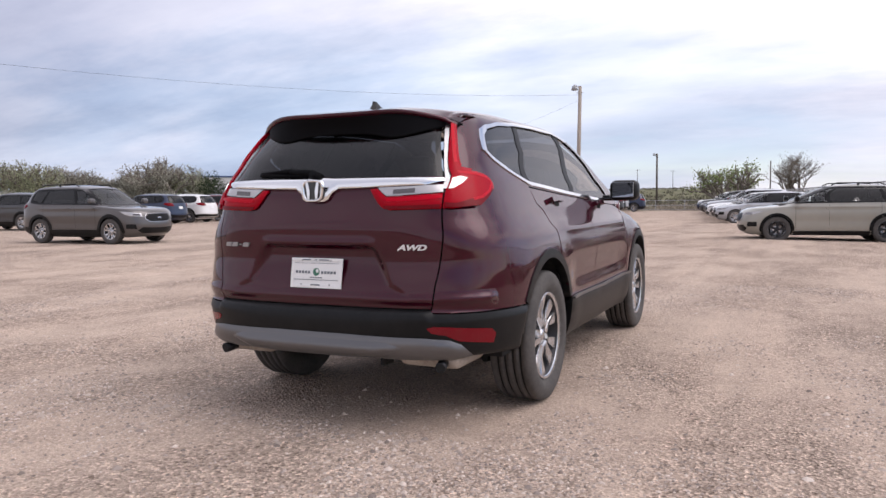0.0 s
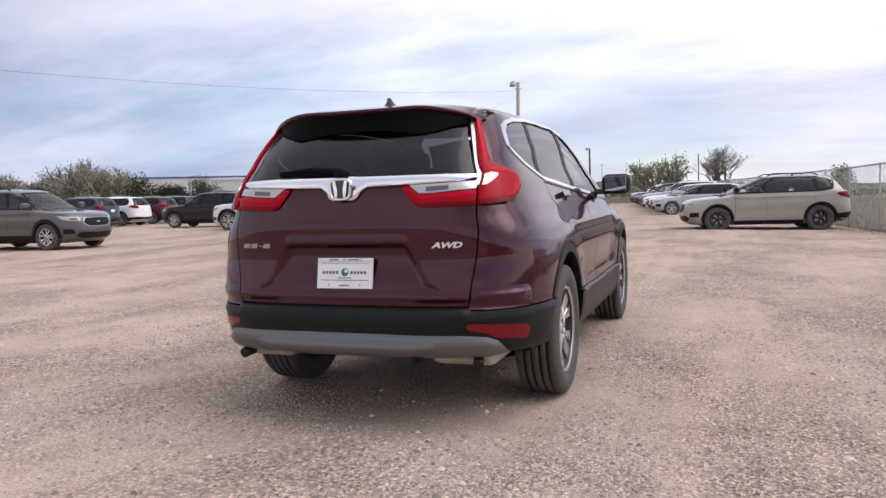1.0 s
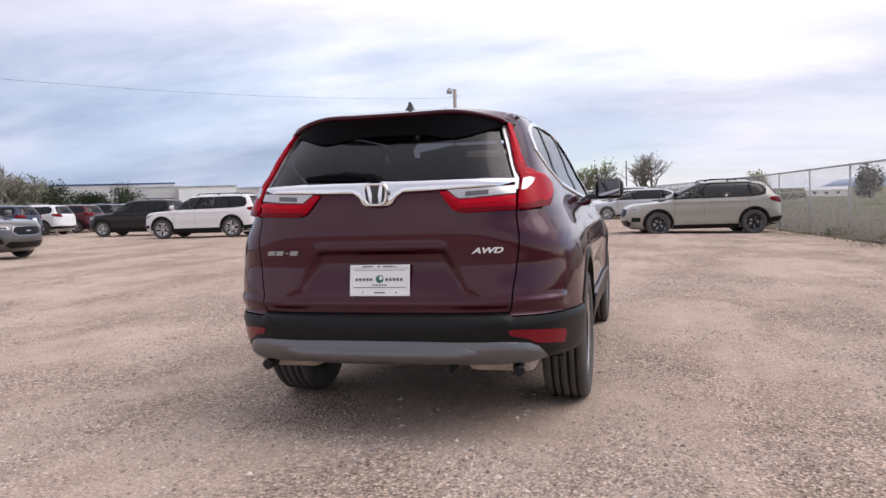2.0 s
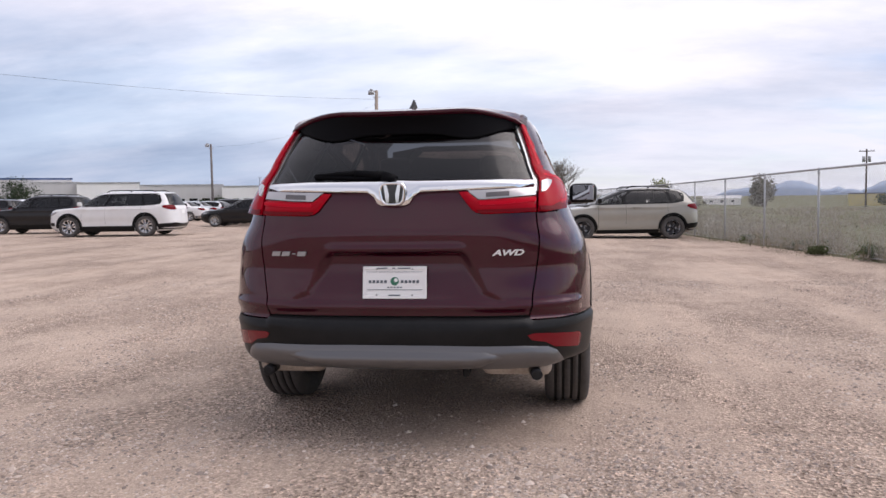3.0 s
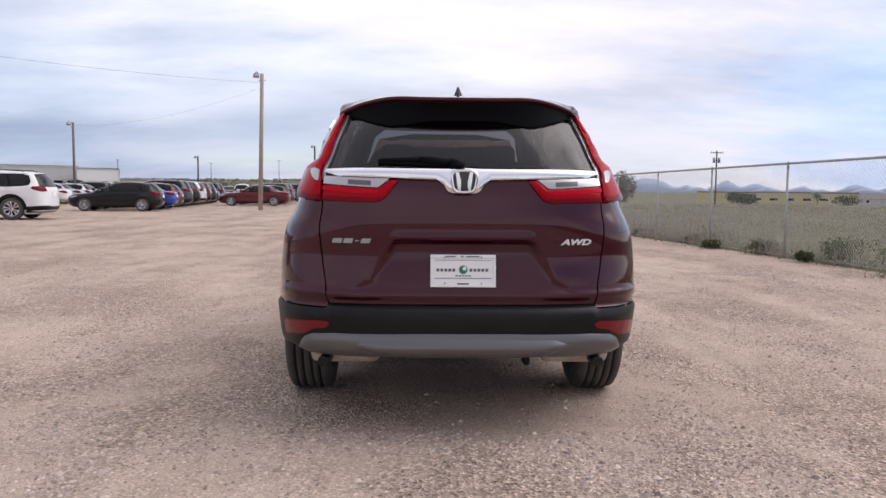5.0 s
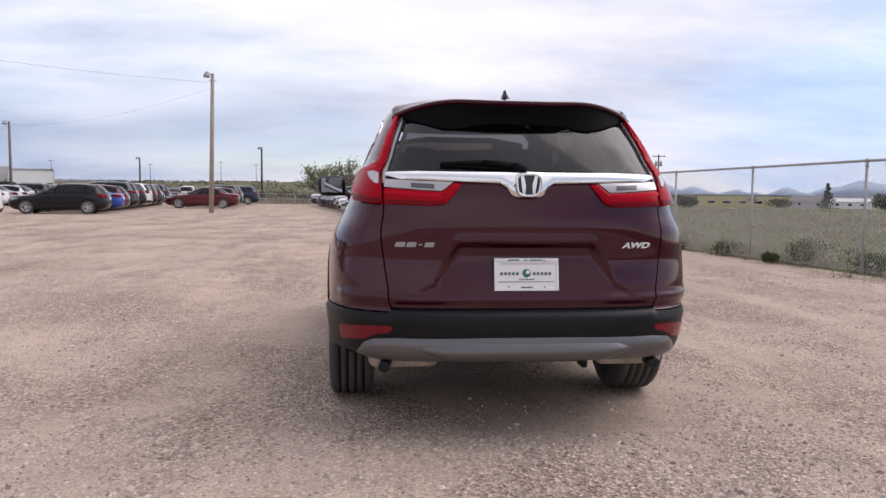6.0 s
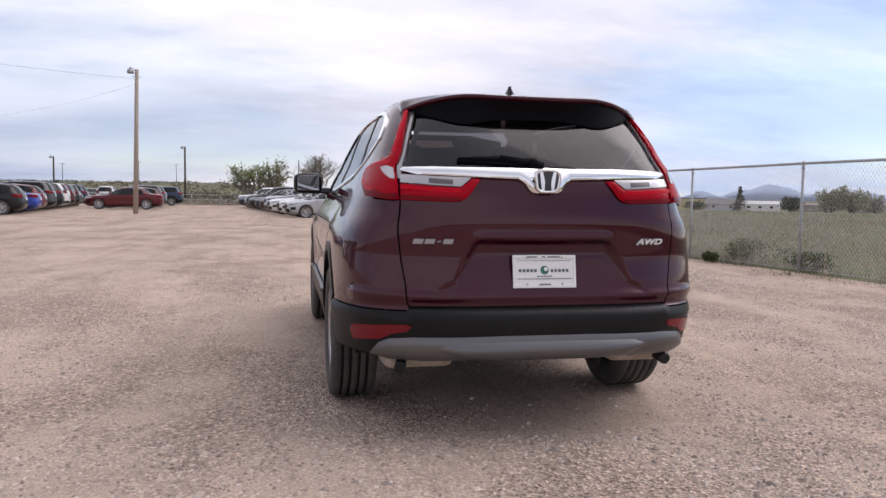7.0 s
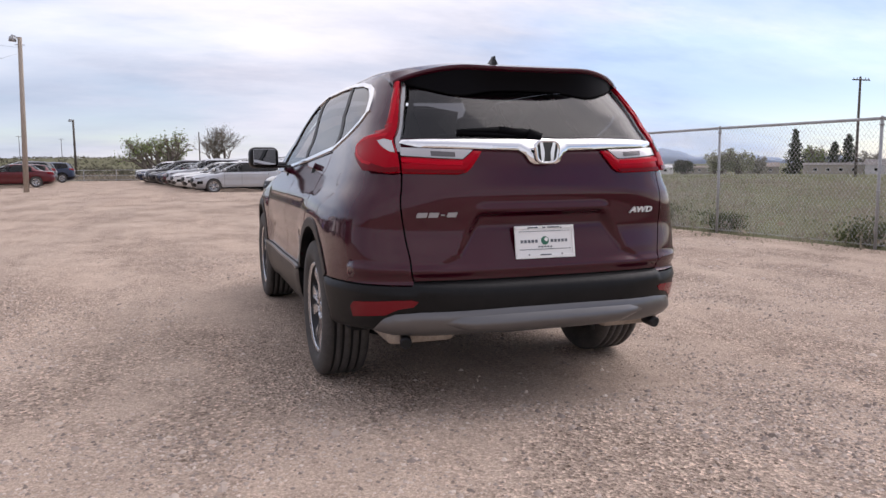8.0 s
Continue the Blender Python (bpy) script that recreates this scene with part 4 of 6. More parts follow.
    part("cargo_floor", bm_box((0, .60, .72), (1.20, .80, .04)), M["inner"], car)
    # -- wiper
    wp = [(x, S.point(S.ux(x, z), z, .014)[1], z) for x, z in ((0.0, 1.262), (-.06, 1.285), (-.20, 1.302), (-.40, 1.296))]
    wm = bm_join([bm_rod(wp[0], wp[1], .026), bm_rod(wp[1], wp[2], .022, r2=.017), bm_rod(wp[2], wp[3], .016, r2=.007)] + [bm_rod((-.40, S.point(S.ux(.4, 1.288), 1.288, .006)[1], 1.288), (-.06, S.point(S.ux(.06, 1.272), 1.272, .006)[1], 1.272), .011)])
    part("rear_wiper", wm, M["under"], car, smooth_shade=True)
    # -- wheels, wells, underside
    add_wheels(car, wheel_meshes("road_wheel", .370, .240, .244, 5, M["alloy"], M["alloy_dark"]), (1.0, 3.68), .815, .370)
    for y in (1.0, 3.66):
        for s in (-1, 1):
            rows = [(s * .50, .47), (s * .885, .455)]
            vs, fs = [], []
            for i in range(25):
                a = radians(10 + 160 * i / 24)
                for x, r in rows:
                    vs.append((x, y + r * math.cos(a), .375 + r * math.sin(a)))
                vs.append((s * .50, y, .375))
            for i in range(24):
                a = i * 3
                fs += [(a, a + 3, a + 4, a + 1), (a, a + 2, a + 3)]
            child("wheel_liner", mesh_from("wheel_liner", vs, fs, M["dark"], smooth_shade=False), car)
    part("underbody", bm_box((0, 2.55, .36), (1.25, 3.0, .14), .04), M["dark"], car)
    part("boot_floor", bm_box((0, .68, .50), (1.30, .90, .16), .05), M["dark"], car)
    part("rear_axle", bm_join([bm_rod((-.72, 1.0, .33), (.72, 1.0, .33), .035), bm_box((0, .98, .34), (.34, .30, .16), .05), bm_rod((-.62, .78, .26), (-.66, 1.0, .24), .025), bm_rod((.62, .78, .26), (.66, 1.0, .24), .025)]), M["dark"], car)
    part("exhaust_pipe", bm_join([bm_rod((-.50, .62, .345), (.50, .62, .345), .032, 12), bm_rod((.0, .62, .345), (.0, 1.9, .31), .03, 12)]), M["metal_pipe"], car, smooth_shade=True)
    part("bumper_beam", bm_box((0, .20, .405), (.95, .16, .07), .02), M["dark"], car)
    for s in (-1, 1):
        part("muffler", bm_box((s * .56, .36, .366), (.34, .36, .095), .04, segs=3), M["metal_pipe"], car, "dusty steel exhaust box", True)
        part("exhaust_tip", bm_join([bm_rod((s * .60, .36, .352), (s * .645, .18, .352), .023, 16), bm_rod((s * .645, .18, .352), (s * .66, .115, .342), .027, 16)]), M["alloy_dark"], car, smooth_shade=True)
        bore = bmesh.new()
        bmesh.ops.create_circle(bore, cap_ends=True, segments=16, radius=.023, matrix=Matrix.Translation((s * .6603, .1135, .3417)) @ (Vector((s * .015, -.055, -.012))).to_track_quat("Z", "Y").to_matrix().to_4x4())
        part("exhaust_bore", bore, M["dark"], car)
    part("tow_loop", bm_box((.32, .20, .34), (.03, .10, .05), .01), M["dark"], car)
    return car


build_crv()
plate_thing(pose(0, 0.054, 0.785, 0, 0, 0) @ pose(0, 0, 0, -9))


# ---- parked cars of the lot ----
def car_shell(L, hw, H, belt, hood, rear):
    cw = L - {"suv": 1.20, "hatch": 1.10, "sedan": 1.30}[rear]
    rake = .96 if rear == "hatch" else .74
    back = {"suv": [(belt + .06, .12), (H - .14, .34), (H - .085, .44), (H - .055, .68), (H - .026, 1.10), (H - .008, 1.45), (H, 1.75)],
            "hatch": [(belt + .06, .15), (H - .16, .38), (H - .095, .52), (H - .068, .74), (H - .032, 1.15), (H - .010, 1.38), (H, 1.52)],
            "sedan": [(belt + .015, .20), (belt + .05, .60), (belt + .10, .74), (H - .09, 1.28), (H - .04, 1.52), (H - .015, 1.75), (H, 2.05)]}[rear]
    return Shell(
        W=[(.18, .86 * hw), (.30, .95 * hw), (.50, .99 * hw), (.72, hw), (belt - .12, .985 * hw), (belt, .955 * hw), (belt + .10, .895 * hw), (belt + .5 * (H - belt), .81 * hw), (H - .11, .70 * hw), (H - .055, .61 * hw), (H - .022, .44 * hw), (H - .007, .20 * hw), (H, .004)],
        R=[(.18, .30), (.32, .07), (.50, 0), (.68, .02), (belt - .12, .045), (belt - .04, .07)] + back,
        D=[(.18, .7), (.6, .75), (belt, .70), (H - .1, .55), (H - .02, .40), (H, .02)],
        N=[(.18, 3.2), (belt, 3.3), (H, 2.6)],
        F=[(.18, L - .28), (.30, L - .07), (.50, L), (.66, L - .015), (hood - .17, L - (.07 if rear == "suv" else .10)), (hood - .08, L - (.20 if rear == "suv" else .29)), (hood - .03, L - (.58 if rear == "suv" else .75)), (hood, cw + .10), (hood + .035, cw), (H - .12, cw - rake), (H - .05, cw - rake - .24), (H - .02, cw - rake - .48), (H - .006, cw - rake - .71), (H, cw - rake - .88)],
        DF=[(.18, .9), (.7, 1.0), (hood - .05, .8), (hood + .05, .55), (H - .1, .42), (H - .02, .30), (H, .02)],
        NF=[(.18, 2.7), (hood, 2.8), (H, 2.4)],
        dent=lambda x, y, z: (.012 * np.exp(-((z - belt + .11) / .035) ** 2) - .020 * np.exp(-((z - .56) / .10) ** 2)) * smooth(.75, 1.25, y) * (1 - smooth(L - 1.5, L - 1.1, y)) * (np.abs(x) > .55 * hw))


def face_name(me, material):
    me.materials.clear()
    me.materials.append(material)
    return me


def build_car(name, label, L, hw, H, belt, hood, rear, hub, base, r, rim, spokes, twin, clad, rails, color, label_cat="car", quarter=True):
    """One parked car, rear bumper at the origin, nose towards +y."""
    S = car_shell(L, hw, H, belt, hood, rear)
    car = thing(name, label, "car")
    front = hub + base
    hz = r + .01
    Y = lambda pts: [("y", a, b) for a, b in pts]
    cw = float(S.F(hood + .035))
    t = H - (.115 if rear != "suv" else .145)
    bl = belt + (.03 if rear != "suv" else .045)
    r0 = float(S.R(bl)) + (.50 if rear != "sedan" else .95)       # rear end of the side windows
    rt = float(S.R(t)) + (.38 if rear == "suv" else .30)
    fa, ft = cw - .30, cw - (1.10 if rear == "hatch" else .98)
    b0, b1 = hub + base * .52, hub + base * .42                         # middle pillar, foot and head
    c0 = hub + .05
    rear_side = Y([(c0 + .02, bl), (b0 - .05, bl - .01), (b1 + .02, t), (max(rt + .10, c0 + .16), t)])
    front_side = Y([(b0 + .05, bl - .01), (fa, bl - .02), (fa - .05, bl + .05), (ft, t - .01), (b1 + .10, t)])
    quarter_side = Y([(r0 + .03, bl + .09), (c0 - .04, bl + .02), (max(rt + .05, c0 + .10), t), (rt - .06, t - .04), (r0, bl + .15)])
    sides = [rear_side, front_side] + ([quarter_side] if quarter else [])
    zg = belt + (.03 if rear != "sedan" else .11)
    screen = [("f", .2, hood + .05), ("f", hw * .80, hood + .055), ("f", hw * .70, (hood + t) / 2), ("f", hw * .58, t), ("f", .2, t + .02)]
    back = [("x", .2, zg), ("x", hw * .76, zg + .01), ("x", hw * .66, (zg + t) / 2), ("x", hw * .55, t), ("x", .2, t + .01)]
    loops = [[(S.uy(v, z), z) for _, v, z in w] for w in sides]
    loops.append([(3.0, screen[0][2])] + [(S.ufx(v, z), z) for _, v, z in screen] + [(3.0, screen[-1][2])])
    loops.append([(0.0, back[0][2])] + [(S.ux(v, z), z) for _, v, z in back] + [(0.0, back[-1][2])])
    zs = sorted(set([.20, .25, .31, .38, .45, .53, .61, .69, .77, .84, .90] + list(np.round(np.linspace(hood - .10, hood + .05, 9), 4)) + list(np.round(np.linspace(belt + .02, H - .11, 22), 4)) + [H - .09, H - .06, H - .04, H - .028, H - .018, H - .010, H - .005, H - .001]))
    v, f = shell_grid(S, 0, 3, 190, zs, 0.0, holes=[(hub, hz, r + .055), (front, hz, r + .055)], openings=loops)
    child("body", mesh_from("body", v, f, color), car)
    both("window_band", S, Y([(r0 - .05, bl + .02), (c0, bl - .034), (b0, bl - .046), (fa + .05, bl - .056), (fa + .01, bl + .05), (ft + .05, t + .010), (b1 + .1, t + .032), (rt - .06, t + .026), (r0 - .09, bl + .15)]), M["soft_black"], car, holes=sides, off=.002, thick=.012, step=.09)
    both("rear_side_window", S, rear_side, M["privacy"], car, off=-.004, thick=0, step=.10)
    both("front_side_window", S, front_side, M["pane"], car, off=-.004, thick=0, step=.10)
    if quarter:
        both("quarter_window", S, quarter_side, M["privacy"], car, off=-.004, thick=0, step=.10)
    wide = lambda pts, dx, dz: [(k, x + (dx if x > .21 else 0), z + (dz if i in (0, 1) else -dz if i >= len(pts) - 2 else 0)) for i, (k, x, z) in enumerate(pts)]
    panel("windscreen_frame", S, mirrored(wide(screen, .035, -.022)), M["soft_black"], car, holes=[mirrored(screen)], off=.002, thick=.010, step=.08)
    panel("windscreen", S, mirrored(screen), M["pane"], car, off=-.004, thick=0, step=.10)
    panel("rear_window_frame", S, mirrored(wide(back, .035, -.022)), M["soft_black"], car, holes=[mirrored(back)], off=.002, thick=.010, step=.08)
    panel("rear_window", S, mirrored(back), M["privacy"], car, off=-.004, thick=0, step=.08)
    # -- cabin
    part("cabin_floor", bm_box((0, (r0 + cw) / 2, belt - .42), (hw * 1.62, cw - r0 + .9, .10), .02), M["inner"], car)
    part("dashboard", bm_box((0, cw - .12, belt - .13), (hw * 1.55, .50, .20), .07), M["inner"], car)
    for x in (-.37, .37):
        st = part("front_seat", bm_box((x, b0 + .10, belt - .12), (.48, .15, .58), .06, rot=pose(0, 0, 0, -12).to_3x3().to_4x4()), M["inner"], car)
        part("head_rest", bm_box((x, b0 + .02, min(belt + .27, H - .26)), (.24, .10, .15), .045), M["inner"], st)
    part("rear_seat", bm_box((0, c0 + .10, belt - .14), (hw * 1.40, .16, .56), .06, rot=pose(0, 0, 0, -14).to_3x3().to_4x4()), M["inner"], car)
    lz = belt - (.10 if rear != "suv" else .05)
    both("tail_lamp", S, [("x", hw * .56, lz - .09), ("x", hw * .80, lz - .10), ("y", .40, lz - .04), ("y", .50, lz + .02), ("y", .44, lz + .07), ("x", hw * .82, lz + .085), ("x", hw * .60, lz + .05)], M["red_dark"], car, off=.010, step=.05, pillow=.006)
    d = .0 if rear == "suv" else .03
    both("headlamp", S, [("f", hw * .58, hood - .29 + d), ("f", hw * .84, hood - .28 + d), ("y", L - .46, hood - .23 + d * .5), ("y", L - .60, hood - .14 - d * .5), ("f", hw * .82, hood - .17 - d * .3), ("f", hw * .60, hood - .20)], M["clear_lens"], car, off=.008, step=.05, pillow=.006)
    both("headlamp_cell", S, [("f", hw * .63, hood - .265 + d), ("f", hw * .80, hood - .255 + d), ("f", hw * .79, hood - .205), ("f", hw * .65, hood - .215)], M["lamp_cell"], car, off=.016, thick=.006, step=.05)
    fr = [("f", .1, hood - .445), ("f", hw * .40, hood - .435), ("f", hw * .535, hood - .33), ("f", hw * .47, hood - .205), ("f", .1, hood - .20)]
    panel("grille_frame", S, mirrored(fr), M["lamp_silver"], car, off=.007, step=.07)
    g = panel("grille", S, mirrored([("f", .1, hood - .43), ("f", hw * .38, hood - .42), ("f", hw * .50, hood - .33), ("f", hw * .44, hood - .22), ("f", .1, hood - .215)]), M["soft_black"], car, off=.010, step=.07)
    panel("grille_badge", S, mirrored([("f", .03, hood - .345), ("f", .085, hood - .325), ("f", .03, hood - .300)]), M["lamp_silver"], g, off=.018, step=.06)
    panel("front_intake", S, mirrored([("f", .1, .30), ("f", hw * .55, .30), ("f", hw * .70, .38), ("f", hw * .60, .47), ("f", .1, .45)]), M["plastic"], car, off=.008, step=.09)
    both("fog_lamp_recess", S, [("f", hw * .72, .42), ("f", hw * .90, .43), ("f", hw * .91, .55), ("f", hw * .76, .55)], M["plastic"], car, off=.008, step=.07)
    panel("lower_bumper", S, mirrored([("x", .2, .26), ("y", hub - r - .06, .26), ("y", hub - r - .06, .46 if clad else .36), ("x", hw * .70, .50 if clad else .38), ("x", .2, .46 if clad else .36)]), M["plastic"], car, off=.008, step=.09)
    plate = panel("rear_plate", S, mirrored([("x", .05, belt - .30), ("x", .15, belt - .30), ("x", .15, belt - .16), ("x", .05, belt - .16)]), M["white"], car, off=.014, thick=.01, step=.08)
    st = (.40 if rear == "suv" else .31) if clad else .26
    both("sill", S, Y([(hub + r + .07, st), (front - r - .07, st), (front - r - .07, .20), (hub + r + .07, .20)]), M["plastic"], car, off=.014, thick=.03, step=.05)
    w = (.085 if rear == "suv" else .055) if clad else .035
    for hy in (hub, front):
        both("arch_trim", S, ring_points(hy, hz, r + .03, 186, -6, 22) + ring_points(hy, hz, r + .03 + w, -6, 186, 22), M["plastic"] if clad else color, car, off=.010 if clad else .005, thick=.04, step=.06)
    for y0, y1, z1 in ((b0, b0 - .01, bl - .03), (fa + .03, fa + .05, hood - .06), (c0 + .10, c0 + .02, bl - .02)):
        both("door_gap", S, strip(S, Y([(y0, z) for z in np.linspace(.36 if y0 != c0 + .10 else .80, z1, 8)]), .007), M["dark"], car, off=.001, thick=0, step=.12)
    for hy in (b0 - .30, fa - .08):
        both("door_handle", S, strip(S, Y([(hy - .11, belt - .10), (hy + .10, belt - .105)]), .030), color, car, off=.028, thick=.03, step=.07)
    for s in (-1, 1):
        mr = part("door_mirror", bm_box((0, 0, 0), (.20, .12, .14), .04, segs=3), M["plastic"] if clad and rear == "hatch" else color, car, smooth_shade=True, at=pose(s * (hw + .08), fa + .02, belt + .10))
        part("mirror_arm", bm_box((-s * .12, .02, -.05), (.12, .06, .04), .012), M["trim"], mr)
    if rails:
        for s in (-1, 1):
            y0, y1 = float(S.R(t)) + .45, cw - 1.15
            x = s * hw * .655
            zr = H - .035
            rl = bm_join([bm_rod((x, y0, zr - .02), (x, y0 + .14, zr + .040), .015, 8), bm_rod((x, y0 + .14, zr + .040), (x, y1 - .14, zr + .046), .015, 8), bm_rod((x, y1 - .14, zr + .046), (x, y1, zr - .02), .015, 8), bm_box((x, (y0 + y1) / 2, zr + .01), (.025, .05, .07))])
            part("roof_rail", rl, M["plastic"], car, smooth_shade=True)
    add_wheels(car, wheel_meshes(name + "_wheel", r, .215, rim, spokes, *((M["alloy"], M["alloy_dark"]) if twin else (M["alloy_dark"], M["alloy"])), twin), (hub, front), hw - .115, r)
    part("underbody", bm_box((0, L / 2, .30), (hw * 1.45, L * .80, .22), .03), M["dark"], car)
    for hy in (hub, front):
        part("wheel_well", bm_box((0, hy, r + .14), (hw * 1.66, 2 * r + .16, .50), .05), M["dark"], car)
    car["hub"], car["base"], car["track"] = hub, base, hw - .03
    return car


COLORS = {
    "tan": paint("khaki_paint", (0.355, 0.343, 0.300), 0.2, 0.34, 1.0), "white": paint("white_paint", (0.78, 0.78, 0.77), 0.0), "silver": paint("silver_paint", (0.52, 0.54, 0.57), 0.45),
    "grey": paint("grey_paint", (0.098, 0.090, 0.088), 0.4, 0.3, 1.0), "black": paint("black_paint", (0.004, 0.004, 0.006), 0.05, 0.3, 0.45), "blue": paint("blue_paint", (0.015, 0.055, 0.36), 0.3),
    "red": paint("red_paint", (0.115, 0.006, 0.012), 0.3), "navy": paint("navy_paint", (0.022, 0.035, 0.075), 0.3), "dark_grey": paint("dark_grey_paint", (0.05, 0.052, 0.056), 0.4), "wine": paint("wine_paint", (0.09, 0.012, 0.02), 0.3)}
WORDS = {"tan": "khaki", "white": "white", "silver": "silver", "grey": "grey-brown metallic", "black": "black", "blue": "bright blue", "red": "dark red", "navy": "navy blue", "dark_grey": "dark grey", "wine": "wine red"}
MODELS = {}
KINDS = {
    "crossover": ("crossover_car", dict(L=4.45, hw=.890, H=1.56, belt=1.06, hood=1.0, rear="hatch", hub=.90, base=2.635, r=.345, rim=.225, spokes=5, twin=False, clad=True, rails=True)),
    "hatchback": ("hatchback_car", dict(L=4.42, hw=.870, H=1.46, belt=.965, hood=.90, rear="hatch", hub=.88, base=2.65, r=.320, rim=.212, spokes=5, twin=True, clad=False, rails=False)),
    "wagon": ("sport_utility_vehicle", dict(L=4.61, hw=.905, H=1.67, belt=1.10, hood=1.05, rear="suv", hub=.99, base=2.67, r=.355, rim=.222, spokes=5, twin=True, clad=True, rails=True)),
    "large": ("sport_utility_vehicle", dict(L=4.99, hw=.960, H=1.71, belt=1.13, hood=1.10, rear="suv", hub=1.12, base=2.89, r=.385, rim=.258, spokes=5, twin=True, clad=True, rails=True)),
    "suv": ("sport_utility_vehicle", dict(L=4.58, hw=.915, H=1.65, belt=1.11, hood=1.04, rear="suv", hub=1.0, base=2.66, r=.360, rim=.225, spokes=5, twin=True, clad=True, rails=False)),
    "sedan": ("sedan_car", dict(L=4.75, hw=.905, H=1.445, belt=.95, hood=.92, rear="sedan", hub=1.06, base=2.78, r=.330, rim=.215, spokes=5, twin=True, clad=False, rails=False, quarter=False)),
}
BODY_NAMES = {"crossover": "crossover with roof rails", "hatchback": "hatchback", "wagon": "railed sport utility vehicle", "large": "large sport utility vehicle", "suv": "sport utility vehicle", "sedan": "sedan"}


def park(kind, color, wheel, side, heading, near="", group="", lone=""):
    """Parks a car: the place of its rear wheel's foot on the given side ('L' or 'R'), and the way it faces in degrees from +x."""
    name, spec = KINDS[kind]
    label = lone or f"{WORDS[color]} {BODY_NAMES[kind]} {near}"
    h = radians(heading)
    d, right = Vector((math.cos(h), math.sin(h))), Vector((math.sin(h), -math.cos(h)))
    axle = Vector(wheel) + right * (spec["hw"] - .03) * (1 if side == "L" else -1)
    at = axle - d * spec["hub"]
    m = pose(at.x, at.y, ground_z(at.x, at.y), 0, 0, heading - 90)
    if kind not in MODELS:
        ob = build_car(name, label, color=COLORS[color], **spec)
        MODELS[kind] = (ob, color)
        ob.matrix_basis = m
    else:
        src, was = MODELS[kind]
        ob = copy_thing(src, m)
        if was != color:
            for o in ob.children_recursive:
                if o.data and len(o.data.materials) and o.data.materials[0] == COLORS[was]:
                    key = (o.data.name, color)
                    if key not in REPAINT:
                        REPAINT[key] = o.data.copy()
                        face_name(REPAINT[key], COLORS[color])
                    o.data = REPAINT[key]
    tagged(ob, label, "car", group)
    return ob


REPAINT = {}


# ---- ground ----
FENCE_A, FENCE_K = 7.35, -0.1005        # the fence line: x = A + K * y


def ground_z(x, y):
    """Lot that falls a little ahead and towards the fence; the field behind the fence falls gently, scrub land rises far ahead."""
    d = math.hypot(x, y)
    out = x - (FENCE_A + FENCE_K * y)
    z = -0.0131 * max(0.0, min(d, 320) - 62) * min(1.0, max(0.0, out / 60))
    z -= 0.0025 * max(0.0, min(y, 70) - 14) + 0.0062 * max(0.0, min(y, 21) - 7) * float(smooth(1.0, 5.0, x))
    if y > 120:
        z += 7.6 * float(smooth(130, 560, y)) * float(smooth(0.32, 0.05, x / y)) * (0.8 + 0.35 * noise.noise((x * .004, y * .004, 0)))
    far = float(smooth(16, 60, d))
    z += 0.05 * far * noise.noise((x * .03, y * .03, 1.0)) if out > 4 else 0.0
    return z


def build_ground():
    xs = sorted(set([-2600, -1800, -1200, -850, -600] + list(range(-450, -150, 25)) + list(range(-150, -30, 10)) + list(range(-30, 44, 2)) + list(range(44, 160, 8)) + list(range(160, 460, 25)) + [600, 850, 1200, 1800, 2600]))
    ys = sorted(set([-2600, -1500, -800, -400, -200, -100, -60] + list(range(-40, 80, 2)) + list(range(80, 200, 8)) + list(range(200, 700, 25)) + [800, 1000, 1400, 2000, 2800]))
    # columns lean with the fence so that the lot's edge is a clean line
    verts, faces, lot = [], [], []
    for y in ys:
        for x in xs:
            xx = x + (FENCE_A - 8 + FENCE_K * max(-60, min(y, 90))) * max(0.0, 1 - abs(x - 8) / 60)
            verts.append((xx, y, ground_z(xx, y)))
    n = len(xs)
    for j in range(len(ys) - 1):
        for i in range(n - 1):
            faces.append((j * n + i, j * n + i + 1, (j + 1) * n + i + 1, (j + 1) * n + i))
            cx, cy = (xs[i] + xs[i + 1]) / 2, (ys[j] + ys[j + 1]) / 2
            lot.append(0 if -60 < cx < 8 and -60 < cy < 70 or (-90 < cx <= 0 and -60 < cy < 70) else 1)
    me = mesh_from("ground", verts, faces, gravel_material())
    me.materials.append(field_material())
    me.polygons.foreach_set("material_index", lot)
    return tagged(new("ground", me), "wide tan gravel lot and the dry grass land round it", "ground", kind="structure")


